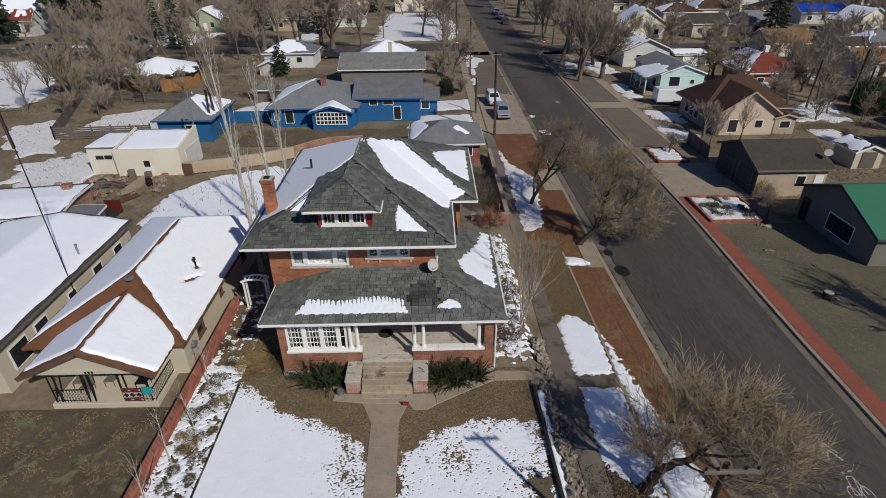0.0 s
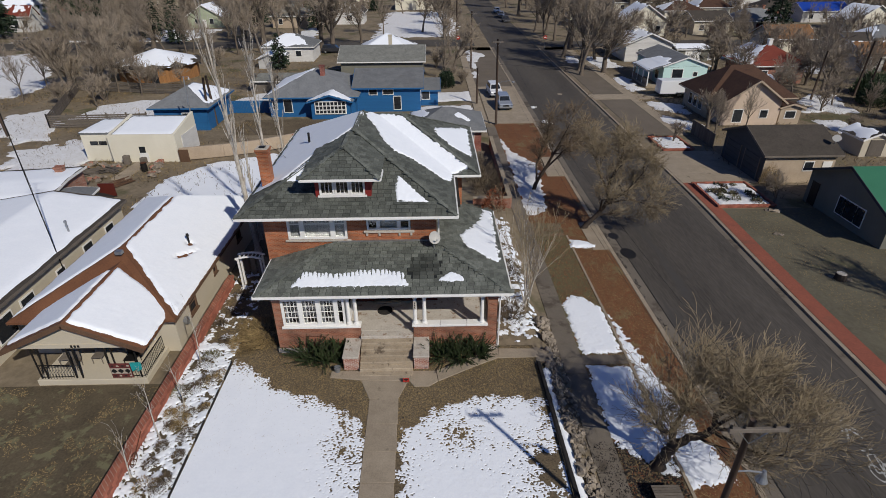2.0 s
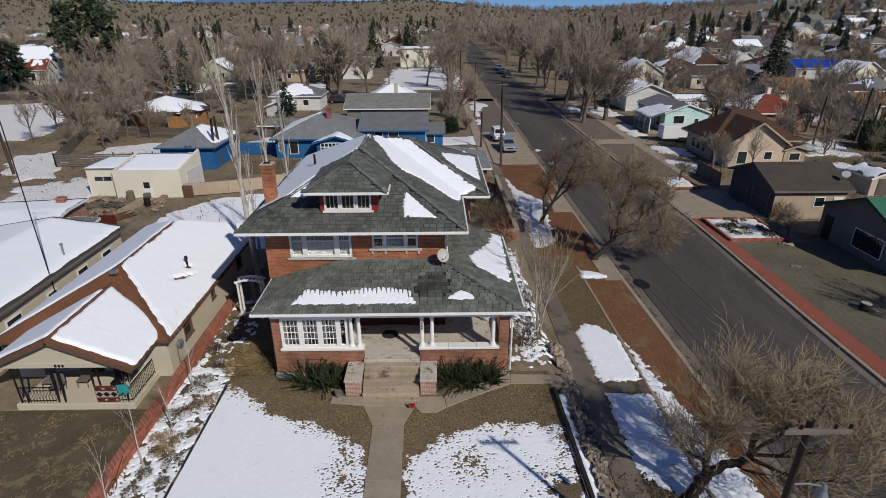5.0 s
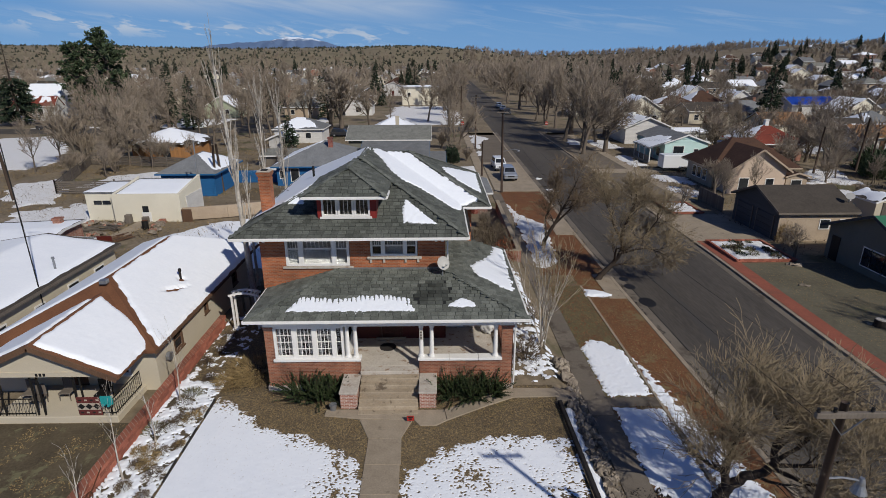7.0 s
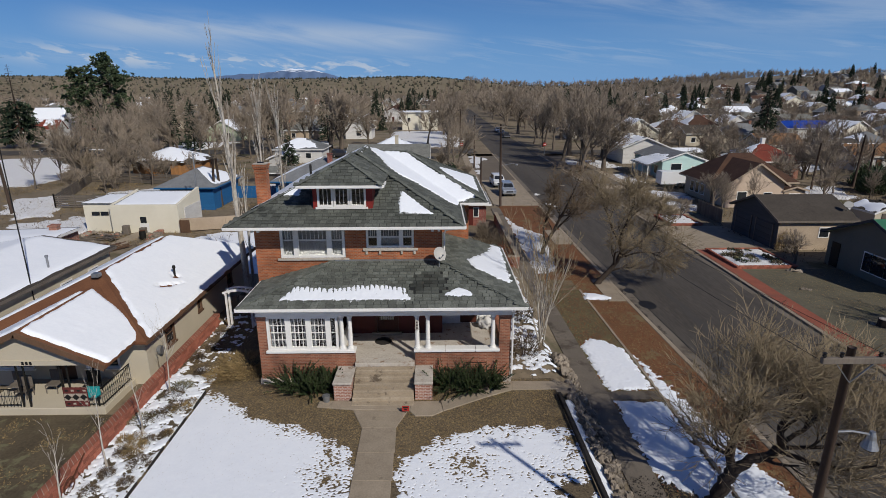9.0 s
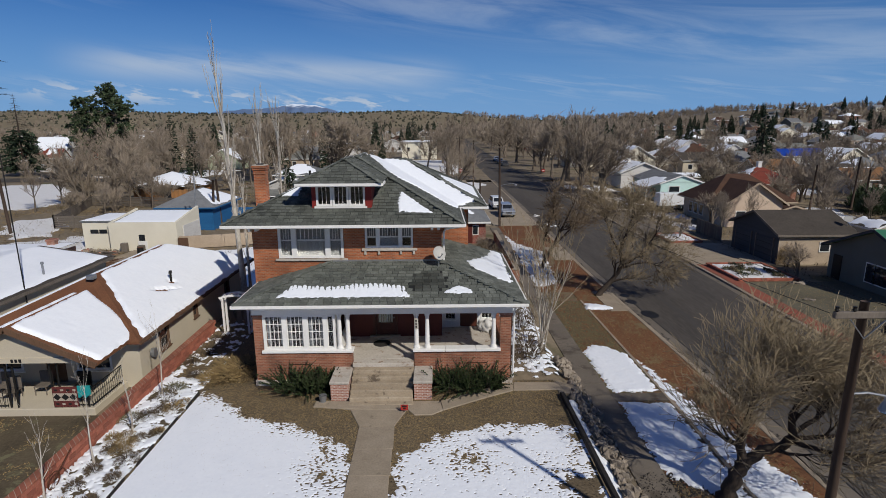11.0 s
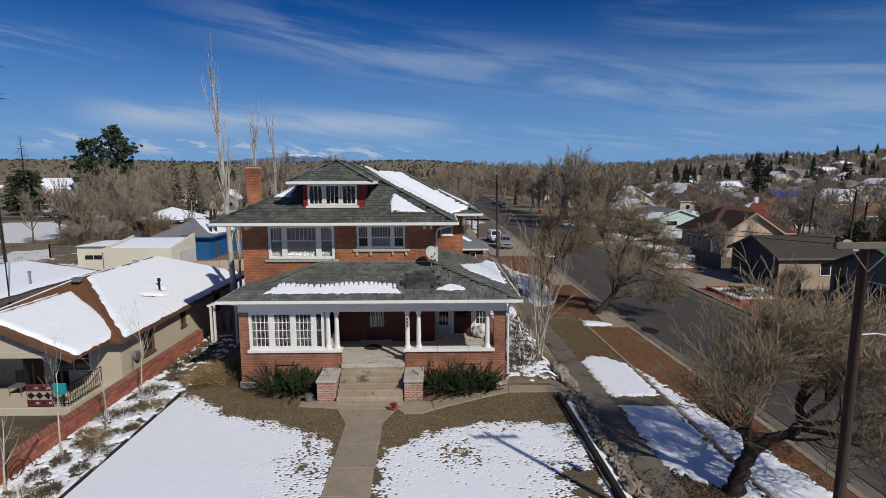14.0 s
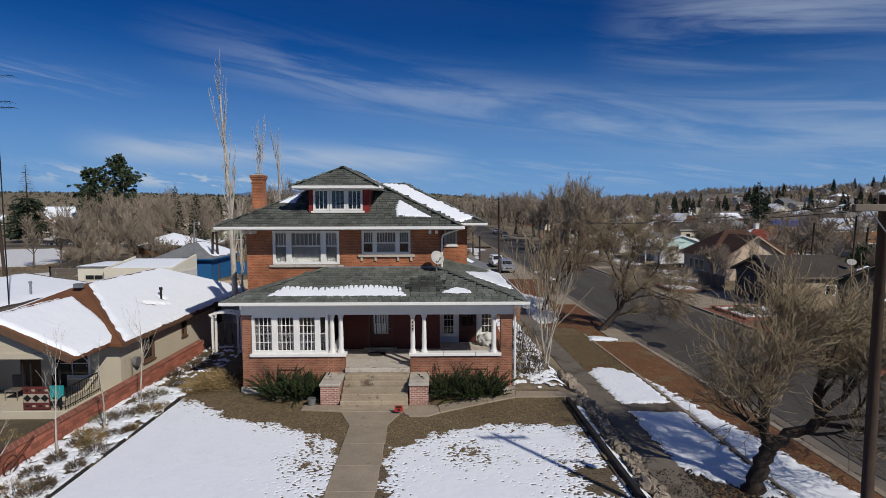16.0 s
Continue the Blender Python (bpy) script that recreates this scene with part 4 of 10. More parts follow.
# walls of the upper body with real openings; near-black floors paint in room shade
UP_L, UP_R, UP_F, UP_B = -8.55, 0.45, 3.65, 16.2
upper_holes = [(-7.36, -4.22, 5.1, 6.72), (-3.22, -0.9, 5.58, 6.72)]
g = wall_cells(Geo(), "y", UP_F, UP_F + 0.3, UP_L, UP_R, 3.5, 6.86, upper_holes)
part("front_wall", g, M["brick"], BH)
part("porch_back_wall", Geo().box(-8.5, -3.55, UP_F, UP_F + 0.3, 0.2, 3.49).box(-3.55, -2.95, UP_F, UP_F + 0.3, 1.0, 3.49).box(-1.75, 0.45, UP_F, UP_F + 0.3, 1.0, 3.49).box(-2.95, -1.75, UP_F, UP_F + 0.3, 3.2, 3.49), M["maroon"], BH, "maroon painted wall inside the porch")
part("side_wall", Geo().box(UP_L, UP_L + 0.3, UP_F + 0.3, UP_B, 0.2, 6.86), M["brick"], BH)
part("side_wall", Geo().box(UP_R - 0.3, UP_R, UP_F + 0.3, 9.0, 0.2, 6.86), M["brick"], BH)
part("back_wall", Geo().box(UP_L, UP_R, UP_B, UP_B + 0.3, 0.2, 6.86), M["brick"], BH)
g = wall_cells(Geo(), "y", 9.0, 9.3, UP_R - 0.3, 2.05, 0.2, 6.86, [(0.75, 1.5, 5.62, 6.72)])
g.box(1.75, 2.05, 9.3, 16.3, 0.2, 6.86).box(UP_R, 2.05, 16.3, 16.6, 0.2, 6.86)
part("wing_wall", g, M["brick"], BH)
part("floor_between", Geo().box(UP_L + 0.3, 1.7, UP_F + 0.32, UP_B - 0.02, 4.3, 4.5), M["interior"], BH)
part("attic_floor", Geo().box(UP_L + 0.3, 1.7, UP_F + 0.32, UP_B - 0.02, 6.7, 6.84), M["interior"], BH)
for fx0, fx1, fy0, fy1 in ((-7.9, -4.4, 0.62, 0.96), (0.05, 3.56, 0.62, 0.96), (-7.9, -7.5, 0.96, 3.6), (3.2, 3.56, 0.96, 9.0)):
    part("foundation", Geo().box(fx0, fx1, fy0, fy1, -0.3, 0.26), M["concrete_pale"], BH, "cream concrete foundation", bevel=0.02)

# upper windows: a wide one of three lights and a smaller one of three
for (a, b, z0, z1, parts_) in ((-7.36, -4.22, 5.1, 6.72, (0.245, 0.755)), (-3.22, -0.9, 5.58, 6.72, (0.27, 0.73))):
    us = [a, a + (b - a) * parts_[0], a + (b - a) * parts_[1], b]
    for i in range(3):
        lo, hi = us[i] + (0.02 if i == 0 else 0), us[i + 1] - (0.02 if i == 2 else 0)
        zt = z1 - 0.02
        big = i == 1
        zm = z0 + (zt - z0) * (0.55 if z0 < 5.4 else 0.48)
        window(BH, "y", UP_F + 0.02, lo, hi, z0 + 0.02, zt, cols=7 if big else 4, rows=1, frame=0.125 if z0 < 5.4 else 0.1, grid=0.02, sill=False, from_z=zm)
        # lower sash bar, grey sheet that sets the upper panes' tone, and curtain
        part("meeting_rail", Geo().box(lo + 0.1, hi - 0.1, UP_F + 0.03, UP_F + 0.1, zm - 0.03, zm + 0.03), M["white_paint"], BH)
        part("window_screen", Geo().box(lo + 0.02, hi - 0.02, UP_F + 0.2, UP_F + 0.22, zm, zt - 0.03), M["screen_pale" if z0 < 5.4 else "screen"], BH)
        if big or z0 < 5.4:
            fold = Geo()
            n = 22 if big else 10
            for k in range(n):
                u0, u1 = lo + 0.03 + (hi - lo - 0.06) * k / n, lo + 0.03 + (hi - lo - 0.06) * (k + 1) / n
                fold.box(u0, u1, UP_F + 0.15 + 0.03 * (k % 2), UP_F + 0.165 + 0.03 * (k % 2), z0 + 0.05, zm + 0.02)
            part("curtain", fold, M["curtain" if big else "screen_pale"], BH, "pale folded curtain behind the window")
part("window_sill", Geo().box(-7.5, -4.06, UP_F - 0.09, UP_F + 0.03, 4.99, 5.095), M["concrete_pale"], BH, "cream stone sill", bevel=0.01)
part("window_sill", Geo().box(-3.36, -0.72, UP_F - 0.1, UP_F + 0.03, 5.46, 5.575), M["concrete_pale"], BH, "cream stone sill", bevel=0.01)
for x in (-3.2, -2.55, -1.5, -0.88):
    part("sill_bracket", Geo().box(x - 0.05, x + 0.05, UP_F - 0.07, UP_F - 0.002, 5.28, 5.459), M["concrete_pale"], BH)
window(BH, "y", 9.02, 0.77, 1.48, 5.64, 6.7, cols=3, rows=1, frame=0.1)
part("curtain", Geo().box(0.75, 1.5, 9.32, 9.34, 5.62, 6.7), M["curtain"], BH, "pale curtain behind the window")
# frieze board and brackets under the eaves
part("frieze", Geo().box(UP_L - 0.03, UP_R + 0.03, UP_F - 0.05, UP_F - 0.003, 6.74, 6.86), M["white_paint"], BH)
for x in (-8.4, -8.1, 0.0, 0.3):
    part("eave_bracket", Geo().box(x - 0.06, x + 0.06, 2.85, UP_F - 0.003, 6.58, 6.72), M["white_paint"], BH, bevel=0.01)


def hip_roof_parts(polys, soffit, eaves, name):
    for q in polys:
        part(name, Geo().slab(q, 0.1), M["shingle_base"], BH)
    part("soffit", soffit, M["white_paint"], BH)
    for a, b in eaves:
        part("gutter", Geo().beam(a, b, 0.1, 0.13), M["white_paint"], BH, "white gutter", bevel=0.015)


zr = EAVE_Z + PITCH * (HX1 - HX0) / 2
xm = (HX0 + HX1) / 2
ya, yb = HY0 + (HX1 - HX0) / 2, HY1 - (HX1 - HX0) / 2
E = EAVE_Z
wr = (WY1 - WY0) / 2
wz_ = E + PITCH * wr
wym = (WY0 + WY1) / 2
wxa = WX1 - wr
vx = HX1 - wr
polys = [
    [(HX0, HY0, E), (HX1, HY0, E), (xm, ya, zr)],
    [(HX0, HY1, E), (HX0, HY0, E), (xm, ya, zr), (xm, yb, zr)],
    [(HX1, HY1, E), (HX0, HY1, E), (xm, yb, zr)],
    [(HX1, HY0, E), (HX1, HY1, E), (xm, yb, zr), (xm, ya, zr)],
    [(HX1, WY0, E), (WX1, WY0, E), (wxa, wym, wz_), (vx, wym, wz_)],
    [(WX1, WY0, E), (WX1, WY1, E), (wxa, wym, wz_)],
    [(WX1, WY1, E), (HX1, WY1, E), (vx, wym, wz_), (wxa, wym, wz_)],
]
sof = Geo().slab([(HX0 + 0.02, HY0 + 0.02, E - 0.1), (HX1 - 0.02, HY0 + 0.02, E - 0.1), (HX1 - 0.02, HY1 - 0.02, E - 0.1), (HX0 + 0.02, HY1 - 0.02, E - 0.1)], 0.05)
sof.slab([(HX1 - 0.02, WY0 + 0.02, E - 0.1), (WX1 - 0.02, WY0 + 0.02, E - 0.1), (WX1 - 0.02, WY1 - 0.02, E - 0.1), (HX1 - 0.02, WY1 - 0.02, E - 0.1)], 0.05)
ge = E - 0.06
hip_roof_parts(polys, sof, [((HX0 - 0.04, HY0 - 0.04, ge), (HX1 + 0.06, HY0 - 0.04, ge)), ((HX0 - 0.04, HY0, ge), (HX0 - 0.04, HY1, ge)), ((HX1 + 0.04, HY0, ge), (HX1 + 0.04, WY0, ge)),
                            ((HX1, WY0 - 0.04, ge), (WX1 + 0.06, WY0 - 0.04, ge)), ((WX1 + 0.04, WY0, ge), (WX1 + 0.04, WY1, ge))], "roof_deck")

up_geo = Geo()
c_, s_ = 1 / math.hypot(1, PITCH), PITCH / math.hypot(1, PITCH)


def near_max(fn, x, y, z, tol=0.06):
    return abs(fn(x, y) - z) < tol


def slope_shingles(g, o, u, run, width, fn, pitch, seed, lim=None, **kw):
    """Shingles on one slope; run is the horizontal uphill direction."""
    k = math.hypot(1, pitch)
    v = Vector((run[0] / k, run[1] / k, pitch / k))
    n = Vector(u).cross(v)
    n = n if n.z > 0 else -n
    o = Vector(o)
    height = kw.pop("height")

    def inside(x, y):
        s = (x - o.x) * run[0] + (y - o.y) * run[1]
        z = o.z + s * pitch
        return fn(x, y) <= z + 0.03 and near_max(fn, x, y, z) and (lim is None or lim(x, y))
    return shingles(g, o, Vector(u), v, n, width, height, inside, seed=seed, **kw)


hyp = math.hypot(1, PITCH)
slope_shingles(up_geo, (HX0, HY0, E), (1, 0, 0), (0, 1), HX1 - HX0, main_roof, PITCH, 1, height=5.49 * hyp)
slope_shingles(up_geo, (HX1, HY0, E), (0, 1, 0), (-1, 0), HY1 - HY0, main_roof, PITCH, 2, height=5.49 * hyp)
slope_shingles(up_geo, (HX0, HY0, E), (0, 1, 0), (1, 0), HY1 - HY0, main_roof, PITCH, 3, height=5.49 * hyp)
slope_shingles(up_geo, (-3.4, WY0, E), (1, 0, 0), (0, 1), WX1 + 3.4, main_roof, PITCH, 4, height=wr * hyp, lim=lambda x, y: x > HX1 - (y - WY0))
slope_shingles(up_geo, (WX1, WY0, E), (0, 1, 0), (-1, 0), WY1 - WY0, main_roof, PITCH, 5, height=wr * hyp, lim=lambda x, y: x > -2)
tagged(part("upper_shingle_cover", up_geo, M["shingle"], BH), "grey-green shingles in straight courses", "", "", "stuff")


def ridge_caps(pts, name="ridge_cap"):
    for a, b in pts:
        a, b = Vector(a), Vector(b)
        n = max(1, int((b - a).length / 0.3))
        for i in range(n):
            p, q = a.lerp(b, i / n), a.lerp(b, (i + 1) / n + 0.01)
            part(name, Geo().beam(p + Vector((0, 0, 0.035)), q + Vector((0, 0, 0.045)), 0.2, 0.03), M["shingle"], BH)


ridge_caps([((HX0, HY0, E), (xm, ya, zr)), ((HX1, HY0, E), (xm, ya, zr)), ((xm, ya, zr), (xm, yb, zr)), ((WX1, WY0, E), (wxa, wym, wz_)), ((wxa, wym, wz_), (vx, wym, wz_)), ((WX1, WY1, E), (wxa, wym, wz_))])

# dormer with its own small hip roof
DX0, DX1, DF = -5.72, -2.72, 3.62
part("dormer_front", wall_cells(Geo(), "y", DF, DF + 0.15, DX0 + 0.1, DX1 - 0.1, 7.5, 8.72, [(-5.42, -3.12, 7.62, 8.62)]), M["red_paint"], BH, "red painted dormer wall")
part("dormer_side", Geo().box(DX0 + 0.1, DX0 + 0.22, DF + 0.15, 7.0, 7.4, 8.72), M["red_paint"], BH)
part("dormer_side", Geo().box(DX1 - 0.22, DX1 - 0.1, DF + 0.15, 7.0, 7.4, 8.72), M["red_paint"], BH)
for i in range(3):
    a = -5.42 + 2.3 * i / 3
    window(BH, "y", DF, a + 0.01, a + 2.3 / 3 - 0.01, 7.63, 8.62, cols=3, rows=1, frame=0.09, grid=0.022, sill=False)
part("dormer_sill", Geo().box(-5.5, -3.04, DF - 0.08, DF + 0.02, 7.53, 7.62), M["white_paint"], BH)
DE = 8.74
dw = 1.95
dx_m = (DX0 + DX1) / 2
dz_r = DE + 0.5 * dw
d_polys = [
    [(dx_m - dw, DF - 0.72, DE), (dx_m + dw, DF - 0.72, DE), (dx_m, DF - 0.72 + dw, dz_r)],
    [(dx_m + dw, DF - 0.72, DE), (dx_m + dw, 7.2, DE), (dx_m, 7.4, dz_r), (dx_m, DF - 0.72 + dw, dz_r)],
    [(dx_m - dw, 7.2, DE), (dx_m - dw, DF - 0.72, DE), (dx_m, DF - 0.72 + dw, dz_r), (dx_m, 7.4, dz_r)],
]
d_sof = Geo().slab([(dx_m - dw + 0.02, DF - 0.7, DE - 0.1), (dx_m + dw - 0.02, DF - 0.7, DE - 0.1), (dx_m + dw - 0.02, 5.6, DE - 0.1), (dx_m - dw + 0.02, 5.6, DE - 0.1)], 0.04)
hip_roof_parts(d_polys, d_sof, [((dx_m - dw - 0.03, DF - 0.74, DE - 0.05), (dx_m + dw + 0.03, DF - 0.74, DE - 0.05)), ((dx_m + dw + 0.02, DF - 0.7, DE - 0.05), (dx_m + dw + 0.02, 4.2, DE - 0.05)), ((dx_m - dw - 0.02, DF - 0.7, DE - 0.05), (dx_m - dw - 0.02, 4.2, DE - 0.05))], "dormer_roof_deck")


def dormer_roof(x, y):
    return DE + 0.5 * min(x - dx_m + dw, dx_m + dw - x, y - DF + 0.72)


dg = Geo()
slope_shingles(dg, (dx_m - dw, DF - 0.72, DE), (1, 0, 0), (0, 1), 2 * dw, dormer_roof, 0.5, 11, height=dw * hyp)
slope_shingles(dg, (dx_m + dw, DF - 0.72, DE), (0, 1, 0), (-1, 0), 4.3, dormer_roof, 0.5, 12, height=dw * hyp, lim=lambda x, y: dormer_roof(x, y) > main_roof(x, y) - 0.05)
slope_shingles(dg, (dx_m - dw, DF - 0.72, DE), (0, 1, 0), (1, 0), 4.3, dormer_roof, 0.5, 13, height=dw * hyp, lim=lambda x, y: dormer_roof(x, y) > main_roof(x, y) - 0.05)
tagged(part("dormer_shingle_cover", dg, M["shingle"], BH), "grey-green shingles in straight courses", "", "", "stuff")
ridge_caps([((dx_m - dw, DF - 0.72, DE), (dx_m, DF - 0.72 + dw, dz_r)), ((dx_m + dw, DF - 0.72, DE), (dx_m, DF - 0.72 + dw, dz_r)), ((dx_m, DF - 0.72 + dw, dz_r), (dx_m, 7.3, dz_r))])

# porch roof, wrapping round the right-hand corner
P = PORCH_Z
pt = P + PORCH_S * 3.56
p_polys = [
    [(-8.4, 0, P), (4.0, 0, P), (0.44, 3.56, pt), (-4.84, 3.56, pt)],
    [(-8.4, 3.62, P), (-8.4, 0, P), (-4.84, 3.56, pt), (-4.84, 3.62, pt)],
    [(4.0, 0, P), (4.0, 9.2, P), (0.44, 9.2, pt), (0.44, 3.56, pt)],
]
p_sof = Geo().slab([(-8.38, 0.02, P - 0.1), (3.98, 0.02, P - 0.1), (3.98, 3.6, P - 0.1), (-8.38, 3.6, P - 0.1)], 0.04).slab([(0.46, 3.6, P - 0.1), (3.98, 3.6, P - 0.1), (3.98, 9.18, P - 0.1), (0.46, 9.18, P - 0.1)], 0.04)
hip_roof_parts(p_polys, p_sof, [((-8.46, -0.04, P - 0.05), (4.06, -0.04, P - 0.05)), ((-8.44, 0, P - 0.05), (-8.44, 3.6, P - 0.05)), ((4.04, 0, P - 0.05), (4.04, 9.2, P - 0.05))], "porch_roof_deck")
part("roof_end", Geo().slab([(0.46, 9.19, pt - 0.02), (3.98, 9.19, P - 0.02), (3.98, 9.23, P - 0.02), (0.46, 9.23, pt - 0.02)], 0.5), M["white_paint"], BH)
pg = Geo()
ph = math.hypot(1, PORCH_S) * 3.56
wet = lambda x, y: ((x + 0.18) / 0.9) ** 2 + ((y - 1.75) / 0.85) ** 2 < 1 + 0.4 * noise.noise(Vector((x * 2, y * 2, 0)))
slope_shingles(pg, (-8.4, 0, P), (1, 0, 0), (0, 1), 12.4, porch_roof, PORCH_S, 21, height=ph, lim=lambda x, y: y > 0.66 and not wet(x, y))
wg = slope_shingles(Geo(), (-8.4, 0, P), (1, 0, 0), (0, 1), 12.4, porch_roof, PORCH_S, 21, height=ph, lim=lambda x, y: y > 0.66 and wet(x, y))
tagged(part("wet_shingle_patch", wg, M["shingle_wet"], BH), "round dark wet patch of shingles", "", "", "stuff")
slope_shingles(pg, (4.0, 0, P), (0, 1, 0), (-1, 0), 9.2, porch_roof, PORCH_S, 22, height=ph)
slope_shingles(pg, (-8.4, 0, P), (0, 1, 0), (1, 0), 3.6, porch_roof, PORCH_S, 23, height=ph)
tagged(part("porch_shingle_cover", pg, M["shingle"], BH), "grey-green shingles in straight courses", "", "", "stuff")
ridge_caps([((-8.4, 0, P), (-4.84, 3.56, pt)), ((4.0, 0, P), (0.44, 3.56, pt))])
part("flashing", Geo().box(-4.9, 0.46, 3.54, 3.645, pt - 0.02, pt + 0.06), M["metal"], BH, "grey metal flashing")
# the lowest courses of the porch roof, shingle by shingle
sh_mesh = mesh_of("shingle", Geo().add([(-0.15, 0, 0.03), (0.15, 0, 0.03), (0.15, 0.28, 0.008), (-0.15, 0.28, 0.008), (-0.15, 0, 0), (0.15, 0, 0), (0.15, 0.28, 0), (-0.15, 0.28, 0)], [(0, 1, 2, 3), (4, 5, 1, 0), (5, 6, 2, 1), (7, 4, 0, 3)]), M["shingle"])
rng = random.Random(5)
pk = math.hypot(1, PORCH_S)
inv_bh = BH.matrix_basis.inverted()
for r in range(3):
    s = -8.4 + r * 0.18
    while s < 3.9 - r * 0.18:
        sx = rng.uniform(0.95, 1.25)
        ob = new("shingle", sh_mesh)
        ob.parent = BH
        yy = r * 0.25 / pk
        ob.matrix_basis = inv_bh @ pose(s + 0.15 * sx, yy - 0.02, P + yy * PORCH_S + 0.004, math.degrees(math.atan(PORCH_S))) @ Matrix.Diagonal((sx * 0.97, 1, rng.uniform(0.8, 1.4), 1))
        s += 0.31 * sx

# porch: brick front with piers, frieze beam, sun-room windows, columns
FX0, FX1, FF, FB = -7.82, 3.48, 0.68, 0.98
part("porch_wall", wall_cells(Geo(), "y", FF, FB, FX0, -3.56, 0.2, 1.54, [(-6.4, -5.5, 0.93, 0.99)]), M["brick_porch"], BH)
part("porch_wall", wall_cells(Geo(), "y", FF, FB, -0.82, FX1, 0.2, 1.54, [(1.5, 2.4, 0.93, 0.99)]), M["brick_porch"], BH)
# vent slots filled with the same near-black shade colour
part("porch_vent", Geo().box(-6.4, -5.5, FF + 0.05, FB - 0.05, 0.93, 0.99), M["interior"], BH)
part("porch_vent", Geo().box(1.5, 2.4, FF + 0.05, FB - 0.05, 0.93, 0.99), M["interior"], BH)
part("porch_side_wall", Geo().box(FX0, FX0 + 0.3, FB, UP_F, 0.2, 3.3), M["brick"], BH)
part("porch_side_wall", Geo().box(FX1 - 0.3, FX1, FB, 9.0, 0.2, 1.54), M["brick_porch"], BH)
part("porch_pier", Geo().box(FX0, -7.44, FF, FB, 1.54, 3.3), M["brick_porch"], BH)
part("porch_pier", Geo().box(2.98, FX1, FF, FB, 1.54, 3.3), M["brick_porch"], BH)
part("pier_cap", Geo().box(FX0 - 0.04, -7.4, FF - 0.04, FB + 0.03, 3.22, 3.31), M["brick_old"], BH)
part("pier_cap", Geo().box(2.94, FX1 + 0.04, FF - 0.04, FB + 0.03, 3.22, 3.31), M["brick_old"], BH)
part("frieze_beam", Geo().box(FX0 - 0.02, FX1 + 0.02, FF - 0.03, FB, 3.31, 3.8).box(FX0 - 0.06, FX1 + 0.06, FF - 0.1, FB, 3.72, 3.8), M["white_paint"], BH, "white frieze beam", bevel=0.01)
part("frieze_beam", Geo().box(FX1 - 0.3, FX1 + 0.02, FB, 9.0, 3.31, 3.8), M["white_paint"], BH, bevel=0.01)
part("porch_sill", Geo().box(-7.5, -3.5, FF - 0.1, FB + 0.05, 1.55, 1.68), M["white_paint"], BH, "white painted sill", bevel=0.015)
for a, b in ((-0.88, 0.55), (0.56, 1.9), (1.91, 3.0)):
    part("porch_sill", Geo().box(a, b, FF - 0.1, FB + 0.05, 1.55, 1.68), M["white_paint"], BH, "white painted sill", bevel=0.015)
for a, b, cols in ((-7.42, -6.475, 4), (-6.475, -5.565, 4), (-5.565, -4.685, 4), (-4.685, -4.26, 1)):
    fr = 0.115 if cols > 1 else 0.1
    window(BH, "y", FF + 0.06, a, b, 1.68, 3.31, cols=cols, rows=4 if cols > 1 else 2, frame=fr, grid=0.02, sill=False)
    if cols > 1:
        # half-drawn pale curtains inside
        for u0, u1 in ((a + fr, a + fr + 0.16), (b - fr - 0.14, b - fr)):
            part("curtain", Geo().box(u0, u1, FF + 0.26, FF + 0.28, 1.7, 3.2), M["screen"], BH, "grey curtain inside the window")
part("sunroom_side", wall_cells(Geo(), "x", -4.3, -4.2, FB, UP_F, 1.1, 3.31, [(1.3, 3.3, 1.75, 3.1)]), M["white_paint"], BH)
# near-black sheet and floor paint shade into the sun room
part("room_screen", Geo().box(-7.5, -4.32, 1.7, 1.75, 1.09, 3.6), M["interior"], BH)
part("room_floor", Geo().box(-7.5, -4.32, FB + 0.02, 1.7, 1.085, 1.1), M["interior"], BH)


def column(x, y, z0, z1):
    g = Geo()
    prof = [(0.0, 0.15), (0.06, 0.15), (0.07, 0.125), (0.13, 0.12), (0.14, 0.1), (0.5, 0.103), (z1 - z0 - 0.16, 0.082), (z1 - z0 - 0.14, 0.11), (z1 - z0 - 0.08, 0.11), (z1 - z0 - 0.07, 0.13), (z1 - z0, 0.13)]
    g.tube([(x, y, z0 + h) for h, r in prof], [r for h, r in prof], 14)
    part("column", g, M["white_paint"], BH, "white tapered porch column", smooth=False)


for x in (-4.1, -3.73, -0.72, -0.24, 2.7):
    column(x, FF + 0.14, 1.68, 3.31)
part("number_plate", Geo().box(-0.79, -0.65, FF - 0.005, FF + 0.005, 2.6, 3.1), M["concrete_pale"], BH)
for i in range(3):
    part("plate_bar", Geo().box(-0.75, -0.69, FF - 0.012, FF - 0.006, 2.66 + i * 0.14, 2.74 + i * 0.14), M["sign_black"], BH)
# porch floor and the rooms at its back
part("porch_floor", Geo().box(FX0 + 0.3, FX1 - 0.3, FB, UP_F + 1.2, 0.9, 1.08).box(-3.54, -0.84, 0.5, FB, 0.9, 1.08), M["concrete_pale"], BH, "pale grey concrete porch floor", bevel=0.015)
g = Geo().box(-2.95, -2.83, UP_F - 0.06, UP_F + 0.12, 1.08, 3.2).box(-1.87, -1.75, UP_F - 0.06, UP_F + 0.12, 1.08, 3.2).box(-2.83, -1.87, UP_F - 0.06, UP_F + 0.12, 3.1, 3.2)
part("door_frame", g, M["door_red"], BH)
